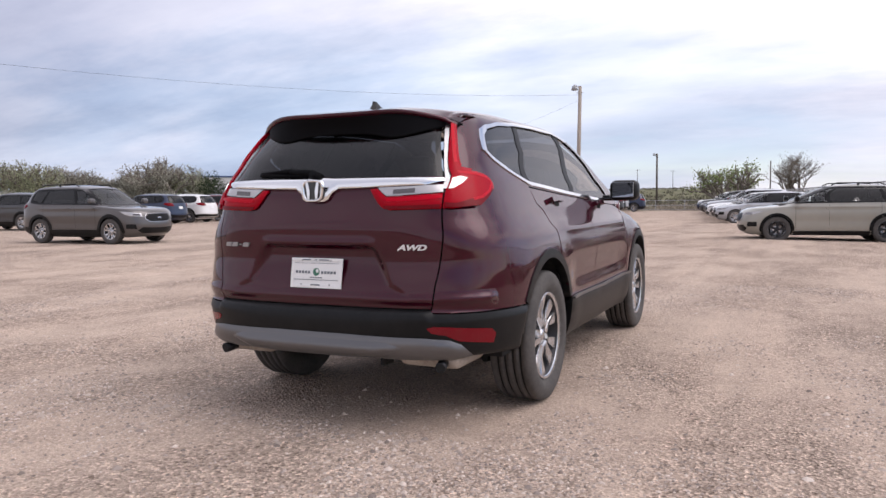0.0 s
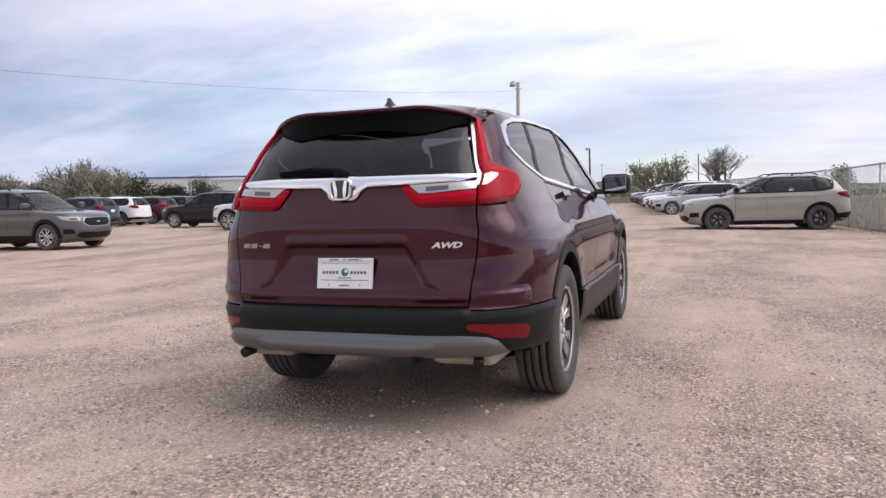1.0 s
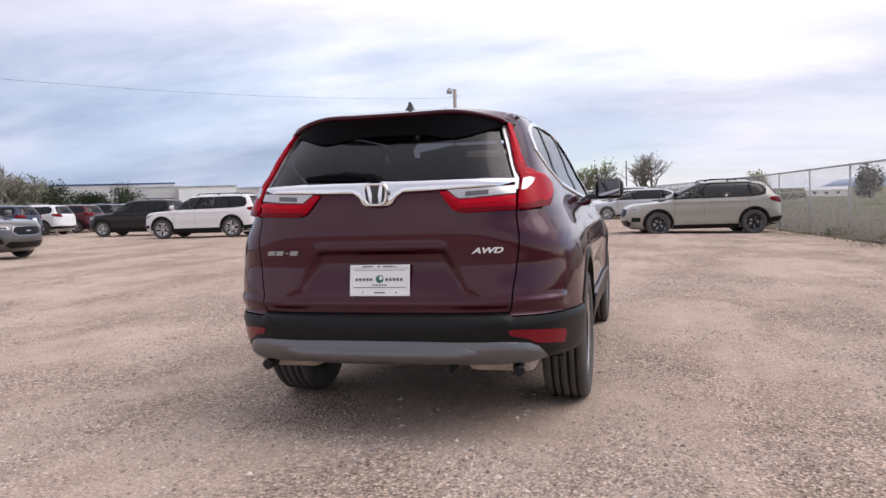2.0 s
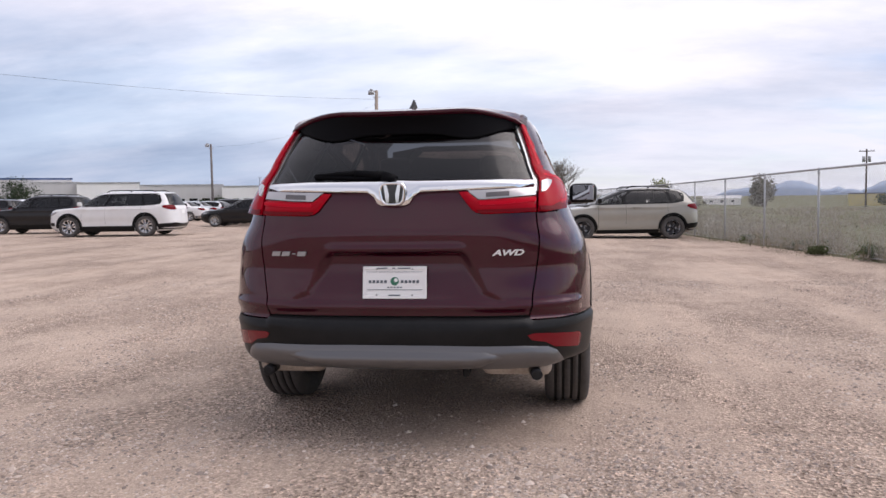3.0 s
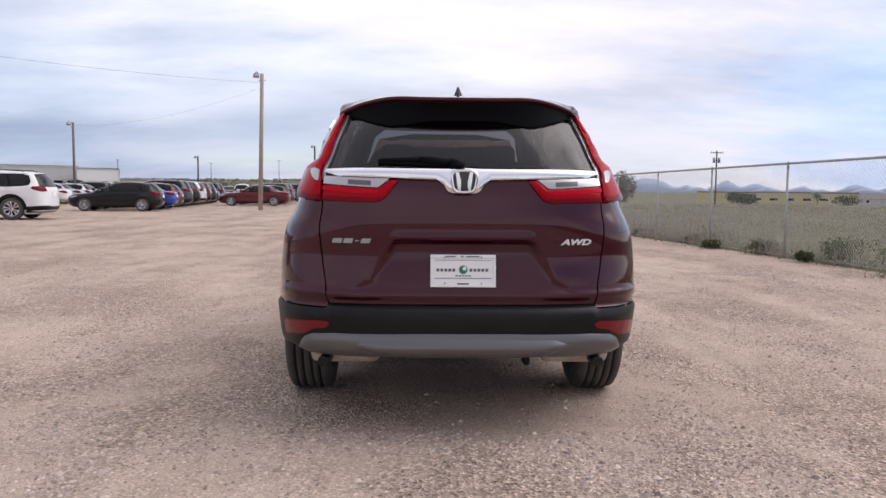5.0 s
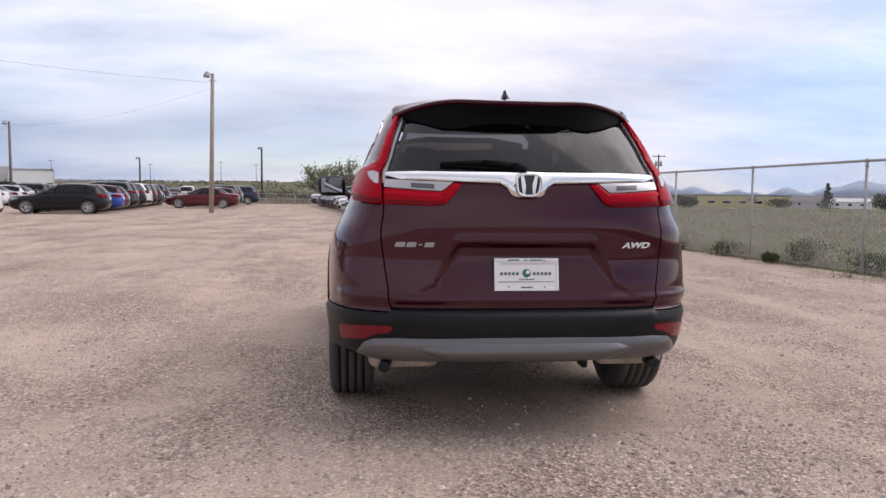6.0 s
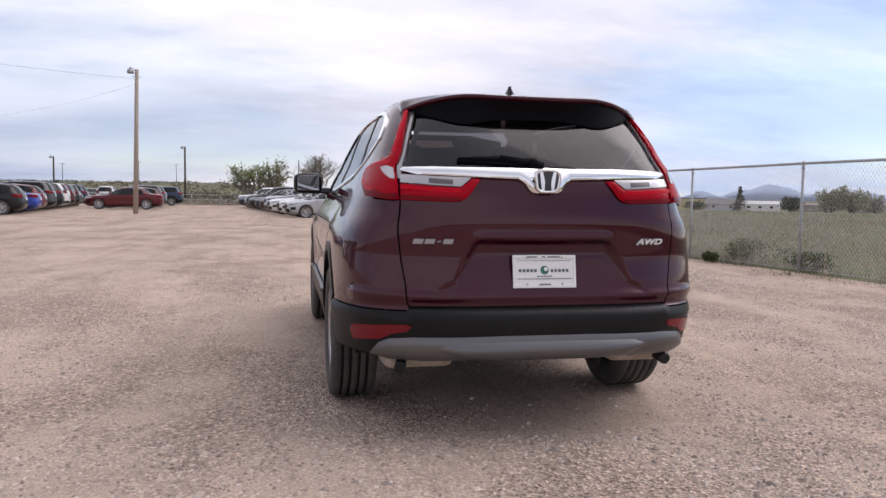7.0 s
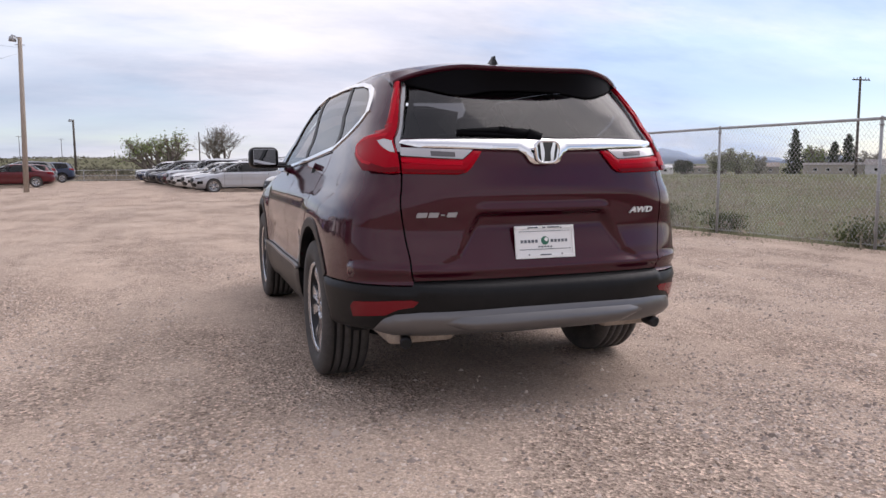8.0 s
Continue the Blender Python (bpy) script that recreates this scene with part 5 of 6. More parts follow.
def gravel_material():
    m = mat("gravel", (0.45, 0.37, 0.30), 0.95, spec=0.12)
    n = Nodes(m)
    v = n.coords()
    # fine dust, paler where it is driven on
    base = n.ramp(n.noise(v, 0.30, 5, 0.6), [(0.30, (0.465, 0.379, 0.314)), (0.50, (0.507, 0.417, 0.346)), (0.70, (0.552, 0.457, 0.381))])
    lanes = n.coords((0.85, 0.06, 1.0))
    worn = n.ramp(n.noise(lanes, 1.0, 4, 0.5), [(0.36, (0.955, 0.955, 0.955)), (0.52, (1.0, 0.995, 0.99)), (0.64, (1.045, 1.035, 1.025))])
    base = n.mix(1.0, base, worn, "MULTIPLY")
    ruts = n.ramp(n.noise(n.coords((3.4, 0.16, 1.0)), 1.0, 4, 0.6), [(0.36, (0.945, 0.945, 0.945)), (0.52, (1.0, 1.0, 1.0)), (0.66, (1.045, 1.04, 1.035))])
    base = n.mix(1.0, base, ruts, "MULTIPLY")
    cloudy = n.ramp(n.noise(v, 2.6, 6, 0.65), [(0.34, (0.91, 0.90, 0.895)), (0.66, (1.07, 1.065, 1.06))])
    base = n.mix(1.0, base, cloudy, "MULTIPLY")
    grain = n.ramp(n.noise(v, 55, 4, 0.75), [(0.30, (0.78, 0.77, 0.76)), (0.70, (1.16, 1.15, 1.14))])
    base = n.mix(1.0, base, grain, "MULTIPLY")
    # loose chippings lie thick in patches and drifts only
    where = n.ramp(n.noise(n.coords((1.0, 0.55, 1.0)), 0.75, 6, 0.7), [(0.42, (0.10, 0.10, 0.10)), (0.50, (0.55, 0.55, 0.55)), (0.58, (1, 1, 1))])
    stone = n.add("ShaderNodeTexVoronoi", Scale=62.0)
    stone.inputs["Randomness"].default_value = 1.0
    n.link(v, stone.inputs["Vector"])
    chips = n.ramp(stone.outputs["Color"], [(0.08, (0.42, 0.39, 0.37)), (0.36, (0.86, 0.84, 0.83)), (0.60, (1.0, 0.98, 0.97)), (0.92, (1.72, 1.68, 1.66))])
    fine = n.add("ShaderNodeTexVoronoi", Scale=150.0)
    n.link(v, fine.inputs["Vector"])
    grit = n.ramp(fine.outputs["Color"], [(0.1, (0.68, 0.66, 0.65)), (0.9, (1.28, 1.26, 1.24))])
    loose = n.mix(1.0, n.mix(1.0, base, chips, "MULTIPLY"), (0.915, 0.925, 0.94), "MULTIPLY")
    col = n.mix(where, base, loose)
    col = n.mix(0.8, col, grit, "MULTIPLY")
    n.base(col)
    h = n.mix(where, (0.3, 0.3, 0.3), stone.outputs["Distance"])
    h = n.mix(0.35, h, n.noise(v, 55, 4, 0.75), "ADD")
    n.bump(h, 1.0, 0.019)
    return m


def field_material():
    m = mat("field_grass", (0.12, 0.12, 0.07), 0.95, spec=0.1)
    n = Nodes(m)
    v = n.coords()
    a = n.ramp(n.noise(n.coords((0.35, 1.0, 1.0)), 0.12, 6, 0.65), [(0.34, (0.195, 0.175, 0.130)), (0.48, (0.134, 0.136, 0.076)), (0.60, (0.158, 0.155, 0.094)), (0.70, (0.215, 0.190, 0.145))])
    b = n.ramp(n.noise(v, 2.2, 5, 0.7), [(0.3, (0.78, 0.78, 0.76)), (0.7, (1.18, 1.18, 1.15))])
    n.base(n.mix(1.0, a, b, "MULTIPLY"))
    n.bump(n.noise(v, 6, 5, 0.7), 0.6, 0.08)
    return m


build_ground()


def build_pebbles():
    """Loose stones on the part of the lot that the walk passes."""
    rng = np.random.default_rng(5)
    verts, faces = [], []
    shape = np.array([(1, 0, 0), (.3, .9, 0), (-.8, .6, 0), (-.9, -.5, 0), (.2, -1, 0), (.15, .1, .75), (-.3, -.15, .6)])
    tri = [(0, 1, 5), (1, 2, 5), (2, 6, 5), (2, 3, 6), (3, 4, 6), (4, 5, 6), (4, 0, 5)]
    k = 0
    while k < 84000:
        r = 8.5 * rng.random() ** 2.1
        x, y = rng.uniform(-6.0, 6.0), -1.2 + r
        if rng.random() < .16:
            y = rng.uniform(-7.0, -1.2)
        if noise.noise((x * .6, y * .38, 3.0)) + .8 * noise.noise((x * 2.1, y * 1.5, 7.0)) + .45 * max(0.0, .9 - abs(y)) < rng.uniform(-.05, .5) - (.55 if rng.random() < .12 else 0):
            continue
        if abs(x) < 1.0 and .1 < y < 4.6 and rng.random() < .85:
            continue
        s = 0.0042 + 0.0085 * rng.random() ** 2.2 + (rng.uniform(.006, .014) if rng.random() < .02 else 0)
        a = rng.uniform(0, 6.28)
        c, sn = math.cos(a), math.sin(a)
        p = shape * (s * rng.uniform(.8, 1.3), s * rng.uniform(.7, 1.2), s * rng.uniform(.6, 1.1))
        q = np.stack((p[:, 0] * c - p[:, 1] * sn + x, p[:, 0] * sn + p[:, 1] * c + y, p[:, 2] - .001), -1)
        base = len(verts)
        verts += [tuple(t) for t in q]
        faces += [(base + i, base + j, base + l) for i, j, l in tri]
        k += 1
    m = mat("loose_stone", (0.3, 0.26, 0.23), 0.9, spec=0.2)
    n = Nodes(m)
    g = n.add("ShaderNodeNewGeometry")
    n.base(n.ramp(g.outputs["Random Per Island"], [(0.0, (0.20, 0.164, 0.143)), (0.30, (0.33, 0.275, 0.242)), (0.60, (0.46, 0.382, 0.328)), (0.85, (0.58, 0.485, 0.415)), (1.0, (0.70, 0.61, 0.54))]))
    tagged(new("loose_gravel", mesh_from("loose_gravel", verts, faces, m, smooth_shade=False)), "loose tan and grey gravel stones on the lot", "gravel", kind="stuff")


# ---- fence ----
def build_fence():
    H = 1.70
    f = thing("chain_link_fence", "grey galvanised chain-link fence with a top rail beside the lot", "fence")
    at = lambda y, z=0.0: Vector((FENCE_A + FENCE_K * y, y, z + ground_z(FENCE_A + FENCE_K * y, y)))
    ys = [-1.2 + 2.75 * i for i in range(25)]
    me = None
    for y in ys:
        if me is None:
            b = bm_join([bm_rod((0, 0, -.05), (0, 0, H), .021, 12), bm_rod((0, 0, H - .005), (0, 0, H + .025), .030, 12, .012), bm_rod((0, 0, H - .10), (0, 0, H - .07), .028, 12), bm_rod((0, 0, .75), (0, 0, .775), .027, 12)])
            o = part("post", b, M["zinc"], f, smooth_shade=True, at=Matrix.Translation(at(y)))
            me = o.data
        else:
            child("post", me, f, at=Matrix.Translation(at(y)))
    for a, b in zip(ys, ys[1:]):
        part("top_rail", bm_rod(at(a, H - .01), at(b, H - .01), .021, 10), M["zinc"], f, smooth_shade=True)
        part("bottom_wire", bm_rod(at(a, .06), at(b, .06), .004, 6), M["zinc"], f)
    # the woven wires, leaning both ways
    verts, faces = [], []
    u = (at(6) - at(0)).normalized()
    nrm = Vector((u.y, -u.x, 0))
    L = (at(ys[-1]) - at(ys[0])).length
    pitch, r = .064, .0019

    def wire(s0, z0, s1, z1, off):
        a, b = [at(ys[0] + u.y * q, zq) + nrm * off for q, zq in ((s0, z0), (s1, z1))]
        d = (b - a).normalized()
        w = d.cross(nrm).normalized()
        base = len(verts)
        for p in (a, b):
            for c, s in ((1, 0), (-.5, .87), (-.5, -.87)):
                verts.append(tuple(p + w * (r * c) + nrm * (r * s)))
        faces.extend([(base, base + 1, base + 4, base + 3), (base + 1, base + 2, base + 5, base + 4), (base + 2, base, base + 3, base + 5)])
    run = (H - .04) * .80
    s = -run
    while s < L:
        for lean, off in ((1, .002), (-1, -.002)):
            s0, s1 = (s, s + run) if lean > 0 else (s + run, s)
            z0, z1 = .04, H
            # cut at the ends of the fence
            a, b = max(0.0, min(L, s0)), max(0.0, min(L, s1))
            if abs(a - b) > .01:
                za = z0 + (z1 - z0) * (a - s0) / (s1 - s0)
                zb = z0 + (z1 - z0) * (b - s0) / (s1 - s0)
                wire(a, za, b, zb, off)
        s += pitch
    child("chain_link", mesh_from("chain_link", verts, faces, M["zinc"], smooth_shade=False), f, "woven diamond wire mesh")


build_fence()


def build_back_fence():
    f = thing("rail_fence", "low grey steel rail fence at the end of the lot", "fence")
    pm = None
    y0 = 69.0
    xs = [-46 + 2.6 * i for i in range(18)]
    for x in xs:
        if pm is None:
            o = part("post", bm_box((0, 0, .5), (.06, .06, 1.0), .01), M["zinc"], f, at=Matrix.Translation((x, y0, ground_z(x, y0))))
            pm = o.data
        else:
            child("post", pm, f, at=Matrix.Translation((x, y0, ground_z(x, y0))))
    for z in (.12, .50, .96):
        part("rail", bm_box(((xs[0] + xs[-1]) / 2, y0 - .07, z + ground_z(-20, y0)), (xs[-1] - xs[0] + .1, .03, .045), .006), M["zinc"], f)


build_back_fence()


# ---- poles and cables ----
def lamp_pole(x, y, h, r, material, label, lean=0.0):
    p = thing("light_pole", label, "light pole", pose(x, y, ground_z(x, y), 0, lean, 0), group="light poles of the lot")
    part("pole", bm_rod((0, 0, -.1), (0, 0, h), r, 14, r * .72), material, p, smooth_shade=True)
    hd = bm_join([bm_rod((0, 0, h - .10), (-.28, -.10, h + .08), .022, 8), bm_rod((-.28, -.10, h + .08), (-.28, -.10, h - .02), .05, 12, .075), bm_rod((-.28, -.10, h - .02), (-.28, -.10, h - .22), .15, 16, .17)])
    part("lamp_head", hd, M["zinc"], p, smooth_shade=True)
    part("cross_bolt", bm_rod((-.2, 0, h - .35), (.2, 0, h - .35), .018, 8), M["zinc"], p)
    return p


def utility_pole(x, y, h, drums=True):
    p = thing("utility_pole", "dark wooden utility pole with a crossarm", "utility pole", pose(x, y, ground_z(x, y)))
    part("pole", bm_rod((0, 0, -.1), (0, 0, h), .16, 12, .11), M["dark_pole"], p, smooth_shade=True)
    part("crossarm", bm_box((0, -.12, h - .35), (2.3, .10, .12), .01), M["dark_pole"], p)
    for k in (-1.0, -.55, .55, 1.0):
        part("insulator", bm_rod((k, -.12, h - .29), (k, -.12, h - .10), .05, 8, .03), M["zinc"], p)
    if drums:
        for k in (-.42, .42):
            part("transformer", bm_rod((k, 0, h - 2.0), (k, 0, h - 1.15), .22, 12), M["zinc"], p, smooth_shade=True)
    return p


def cable(name, a, b, sag, r, label):
    verts, faces = [], []
    a, b = Vector(a), Vector(b)
    k = 40
    for i in range(k + 1):
        t = i / k
        p = a.lerp(b, t) - Vector((0, 0, sag * 4 * t * (1 - t)))
        for c in range(4):
            q = math.pi / 2 * c
            verts.append(tuple(p + Vector((0, 0, r * math.sin(q))) + Vector((r * math.cos(q), 0, 0))))
    for i in range(k):
        for c in range(4):
            faces.append((i * 4 + c, i * 4 + (c + 1) % 4, i * 4 + 4 + (c + 1) % 4, i * 4 + 4 + c))
    return tagged(new(name, mesh_from(name, verts, faces, M["cable"])), label, "cable")


lamp_pole(-8.60, 37.35, 7.22, .125, M["wood_pole"], "tall weathered wooden pole with a lamp at its top", lean=1.2)
lamp_pole(-12.04, 84.6, 6.15, .13, M["dark_pole"], "dark wooden light pole at the end of the lot")
lamp_pole(-26.27, 55.1, 6.05, .11, M["grey_pole"], "grey wooden light pole between rows of parked cars")
lamp_pole(-27.5, 92.0, 5.1, .12, M["dark_pole"], "dark wooden light pole far behind parked cars")
lamp_pole(-29.0, 3.0, 7.0, .125, M["wood_pole"], "wooden light pole that carries the overhead cable")
cable("overhead_cable", (-8.46, 37.35, 6.70), (-29.0, 3.0, 6.6), .85, .0042, "thin dark overhead cable between wooden poles")
cable("overhead_cable", (-8.46, 37.35, 6.45), (-26.27, 55.1, 5.75), .6, .0035, "thin dark overhead cable between wooden poles")
utility_pole(49.9, 121.9, 9.0)
utility_pole(64.9, 57.6, 10.3, drums=False)
tagged(part("thin_post", bm_rod((.1, 72, -.1), (.1, 72, 4.3), .07, 10, .05), M["dark_pole"], None, smooth_shade=True), "thin dark post standing by the bare tree", "post")
for x, y, h in ((-130, 330, 10), (-98, 360, 9), (-75, 410, 11), (-58, 420, 10)):
    utility_pole(x, y, h, drums=False)


# ---- trees and plants ----
def bark(name, c):
    return grainy(name, c, tuple(k * .6 for k in c), 4, 0.95, 0.5, 0.02, stretch=(2, 2, .4))


M["bark"] = bark("grey_bark", (0.26, 0.225, 0.19))


def leaf_material(name, a, b):
    m = mat(name, a, 0.7, spec=0.2)
    n = Nodes(m)
    g = n.add("ShaderNodeNewGeometry")
    col = n.ramp(g.outputs["Random Per Island"], [(0.0, a), (1.0, b)])
    n.base(col)
    # thin blades let light through
    tr = n.add("ShaderNodeBsdfTranslucent")
    n.link(col, tr.inputs["Color"])
    mx = n.add("ShaderNodeMixShader", Fac=0.45)
    n.link(n.b.outputs[0], mx.inputs[1])
    n.link(tr.outputs[0], mx.inputs[2])
    n.link(mx.outputs[0], n.t.nodes["Material Output"].inputs["Surface"])
    return m


M["leaf_green"] = leaf_material("green_leaf", (0.17, 0.23, 0.085), (0.34, 0.39, 0.18))
M["leaf_grey"] = leaf_material("grey_green_leaf", (0.31, 0.305, 0.25), (0.45, 0.44, 0.365))
M["leaf_dark"] = leaf_material("dark_needle", (0.032, 0.048, 0.028), (0.072, 0.092, 0.052))
M["leaf_olive"] = leaf_material("olive_leaf", (0.26, 0.28, 0.175), (0.42, 0.43, 0.29))
M["leaf_scrub"] = leaf_material("scrub_leaf", (0.11, 0.105, 0.075), (0.18, 0.165, 0.12))
M["clump"] = leaf_material("clump_leaf", (0.075, 0.095, 0.042), (0.135, 0.15, 0.075))
M["straw"] = leaf_material("dry_stem", (0.26, 0.228, 0.175), (0.36, 0.315, 0.25))
M["weed"] = leaf_material("green_weed", (0.185, 0.195, 0.11), (0.27, 0.275, 0.165))


def tube_into(verts, faces, a, b, r0, r1, k=6):
    d = (b - a).normalized()
    s = d.orthogonal().normalized()
    t = d.cross(s)
    base = len(verts)
    for p, r in ((a, r0), (b, r1)):
        for i in range(k):
            q = 2 * math.pi * i / k
            verts.append(tuple(p + s * (r * math.cos(q)) + t * (r * math.sin(q))))
    for i in range(k):
        faces.append((base + i, base + (i + 1) % k, base + k + (i + 1) % k, base + k + i))


def leaf_into(verts, faces, p, size, rnd):
    a = Vector((rnd.gauss(0, 1), rnd.gauss(0, 1), rnd.gauss(0, 1))).normalized()
    b = a.orthogonal().normalized()
    b.rotate(Matrix.Rotation(rnd.uniform(0, 6.28), 3, a))
    base = len(verts)
    verts.extend([tuple(p - a * size), tuple(p + b * size * .55), tuple(p + a * size), tuple(p - b * size * .55)])
    faces.append((base, base + 1, base + 2, base + 3))


def tree(name, x, y, h, spread, seed, leaf, label, leaves=2600, size=.10, stems=1, bare=False, low=.22):
    """Trunk that forks into limbs and twigs, with small leaves round the twig ends."""
    rnd = random.Random(seed)
    t = thing(name, label, "tree", pose(x, y, ground_z(x, y)))
    verts, faces, tips = [], [], []

    def grow(p, d, length, r, level):
        q = p + d * length
        mid = p + d * length * .5 + Vector((rnd.gauss(0, .05), rnd.gauss(0, .05), 0)) * length
        tube_into(verts, faces, p, mid, r, r * .82)
        tube_into(verts, faces, mid, q, r * .82, r * .62)
        tips.append((q, level))
        tips.append((mid, level))
        if level >= (6 if bare else 4):
            return
        for _ in range(rnd.choice((2, 3, 3)) if level else rnd.choice((4, 5))):
            nd = (d * .75 + Vector((rnd.gauss(0, .55) * spread, rnd.gauss(0, .55) * spread, rnd.gauss(.22, .22)))).normalized()
            grow(p + (q - p) * rnd.uniform(.55, 1.0), nd, length * rnd.uniform(.58, .82), r * rnd.uniform(.45, .62), level + 1)
    for i in range(stems):
        a = rnd.uniform(0, 6.28)
        o = Vector((math.cos(a), math.sin(a), 0)) * (.0 if stems == 1 else .35)
        grow(o - Vector((0, 0, .1)), (Vector((o.x * .6, o.y * .6, 1)) + Vector((rnd.gauss(0, .12), rnd.gauss(0, .12), 0))).normalized(), h * (low + .08), h * (.017 if bare else .028), 0)
    top = max(v[2] for v in verts)
    k = h / top if top > 0 else 1
    verts = [(v[0] * k, v[1] * k, v[2] * k) for v in verts]
    child("trunk", mesh_from("trunk", verts, faces, M["bark"]), t)
    lv, lf = [], []
    ends = [q * k for q, l in tips if l >= (2 if not bare else 3)]
    for _ in range(leaves):
        q = rnd.choice(ends)
        if low <= .12 and not bare:
            q = Vector((q.x, q.y, q.z * (1 - .75 * rnd.random() ** 2)))
        leaf_into(lv, lf, q + Vector((rnd.gauss(0, 1), rnd.gauss(0, 1), rnd.gauss(0, .8))) * h * .045, size * rnd.uniform(.5, 1.3), rnd)
    if leaves:
        child("crown", mesh_from("crown", lv, lf, M[leaf], smooth_shade=False), t)
    return t


def spruce(x, y, h, w, seed, label, leaves=2600):
    rnd = random.Random(seed)
    t = thing("spruce_tree", label, "tree", pose(x, y, ground_z(x, y)))
    verts, faces = [], []
    tube_into(verts, faces, Vector((0, 0, -.2)), Vector((0, 0, h * .97)), h * .018, h * .003, 8)
    lv, lf = [], []
    tiers = 26
    lump = [rnd.uniform(.6, 1.15) for _ in range(9)]
    for i in range(tiers):
        z = h * (.06 + .92 * i / tiers)
        reach = w * 1.45 * (1 - (z / h)) ** 1.1 + .1
        for _ in range(9):
            a = rnd.uniform(0, 6.28)
            q = reach * rnd.uniform(.45, 1.15) * lump[int(a * 1.4) % 9]
            e = Vector((math.cos(a) * q, math.sin(a) * q, z - q * .25))
            tube_into(verts, faces, Vector((0, 0, z)), e, h * .004, h * .001, 4)
            for _ in range(leaves // (tiers * 9)):
                f = rnd.uniform(.15, 1.05)
                leaf_into(lv, lf, Vector((0, 0, z)).lerp(e, f) + Vector((rnd.gauss(0, .1), rnd.gauss(0, .1), rnd.gauss(-.1, .1))) * w * .6, h * .028 * rnd.uniform(.6, 1.3), rnd)
    child("trunk", mesh_from("trunk", verts, faces, M["bark"]), t)
    child("crown", mesh_from("crown", lv, lf, M["leaf_dark"], smooth_shade=False), t)
    return t


def bush(x, y, h, w, seed, leaf, label, leaves=1400, size=.07):
    rnd = random.Random(seed)
    t = thing("bush", label, "bush", pose(x, y, ground_z(x, y)))
    verts, faces, lv, lf = [], [], [], []
    lobes = [(Vector((rnd.uniform(-.6, .6) * w / 2, rnd.uniform(-.6, .6) * w / 2, h * rnd.uniform(.35, .62))), rnd.uniform(.28, .5)) for _ in range(9)]
    for c, r in lobes:
        tube_into(verts, faces, Vector((c.x * .2, c.y * .2, -.05)), c, h * .03, h * .008, 5)
    for _ in range(leaves):
        c, r = rnd.choice(lobes)
        d = Vector((rnd.gauss(0, 1), rnd.gauss(0, 1), rnd.gauss(0, 1))).normalized() * rnd.uniform(.5, 1.05)
        p = c + Vector((d.x * w * r * .6, d.y * w * r * .6, d.z * h * r))
        if p.z > .02:
            leaf_into(lv, lf, p, size * rnd.uniform(.6, 1.4), rnd)
    child("stems", mesh_from("stems", verts, faces, M["bark"]), t)
    child("foliage", mesh_from("foliage", lv, lf, M[leaf], smooth_shade=False), t)
    return t


START, MID, LATE, END = (2.2, -3.1), (.5, -3.4), (-.5, -3.4), (-1.6, -3.1)     # stations of the walk


def by_bearing(deg, d, o=MID):
    """A place d metres from a station of the walk, by its bearing from +y."""
    return o[0] + d * math.sin(radians(deg)), o[1] + d * math.cos(radians(deg))


# end of the lot
tree("leafy_tree", *by_bearing(-1.4, 76, END), 4.6, 1.05, 11, "leaf_green", "green leafy tree with an open crown behind the lot", 1900, .105, 4, low=.14)
tree("leafy_tree", *by_bearing(.2, 78, END), 3.1, 1.1, 12, "leaf_olive", "small olive-green tree behind the lot", 1300, .11, 2)
tree("bare_tree", *by_bearing(2.8, 77, END), 5.5, .85, 13, "leaf_grey", "leafless spreading grey tree behind parked cars", 700, .05, 3, bare=True, low=.13)
# left of the lot
for i, (b, d, h, lf, nm) in enumerate(((-57, 115, 6.6, "leaf_olive", "leafy_tree"), (-54.2, 112, 6.4, "leaf_olive", "leafy_tree"), (-51.0, 118, 5.9, "leaf_grey", "leafy_tree"), (-49.2, 122, 5.0, "leaf_grey", "leafy_tree"), (-47.6, 120, 5.8, "leaf_grey", "leafy_tree"), (-45.4, 116, 7.2, "leaf_grey", "leafy_tree"), (-44.0, 118, 6.2, "leaf_olive", "leafy_tree"), (-60.5, 112, 6.2, "leaf_grey", "leafy_tree"))):
    tree(nm, *by_bearing(b, d, START), h * 1.10, 1.05, 30 + i, lf, "grey-green budding tree with many thin limbs" if lf == "leaf_grey" else "olive-green leafy tree beyond the parked cars", 9000 if lf == "leaf_grey" else 11000, .125, 5, low=.10)
for i, (b, d, h, w) in enumerate(((-41.8, 112, 5.6, 5.6), (-40.4, 113, 4.6, 4.6), (-38.8, 113, 4.2, 5.0), (-37.0, 114, 5.0, 6.4), (-48.4, 108, 3.3, 5.0), (-52.6, 106, 3.0, 6.0), (-24.2, 150, 2.5, 4.2), (-25.2, 150, 2.0, 3.2), (-56, 104, 3.0, 6.0), (-45.2, 108, 2.8, 6.0), (-43.4, 108, 2.6, 5.0))):
    bush(*by_bearing(b, d, START if b < -40 else MID), h, w, 60 + i, "leaf_dark" if i < 4 or i in (6, 7) else "leaf_grey", "dark green juniper bush in front of the warehouse" if i < 4 or i in (6, 7) else "grey-green bush under the trees", 3200, .12)
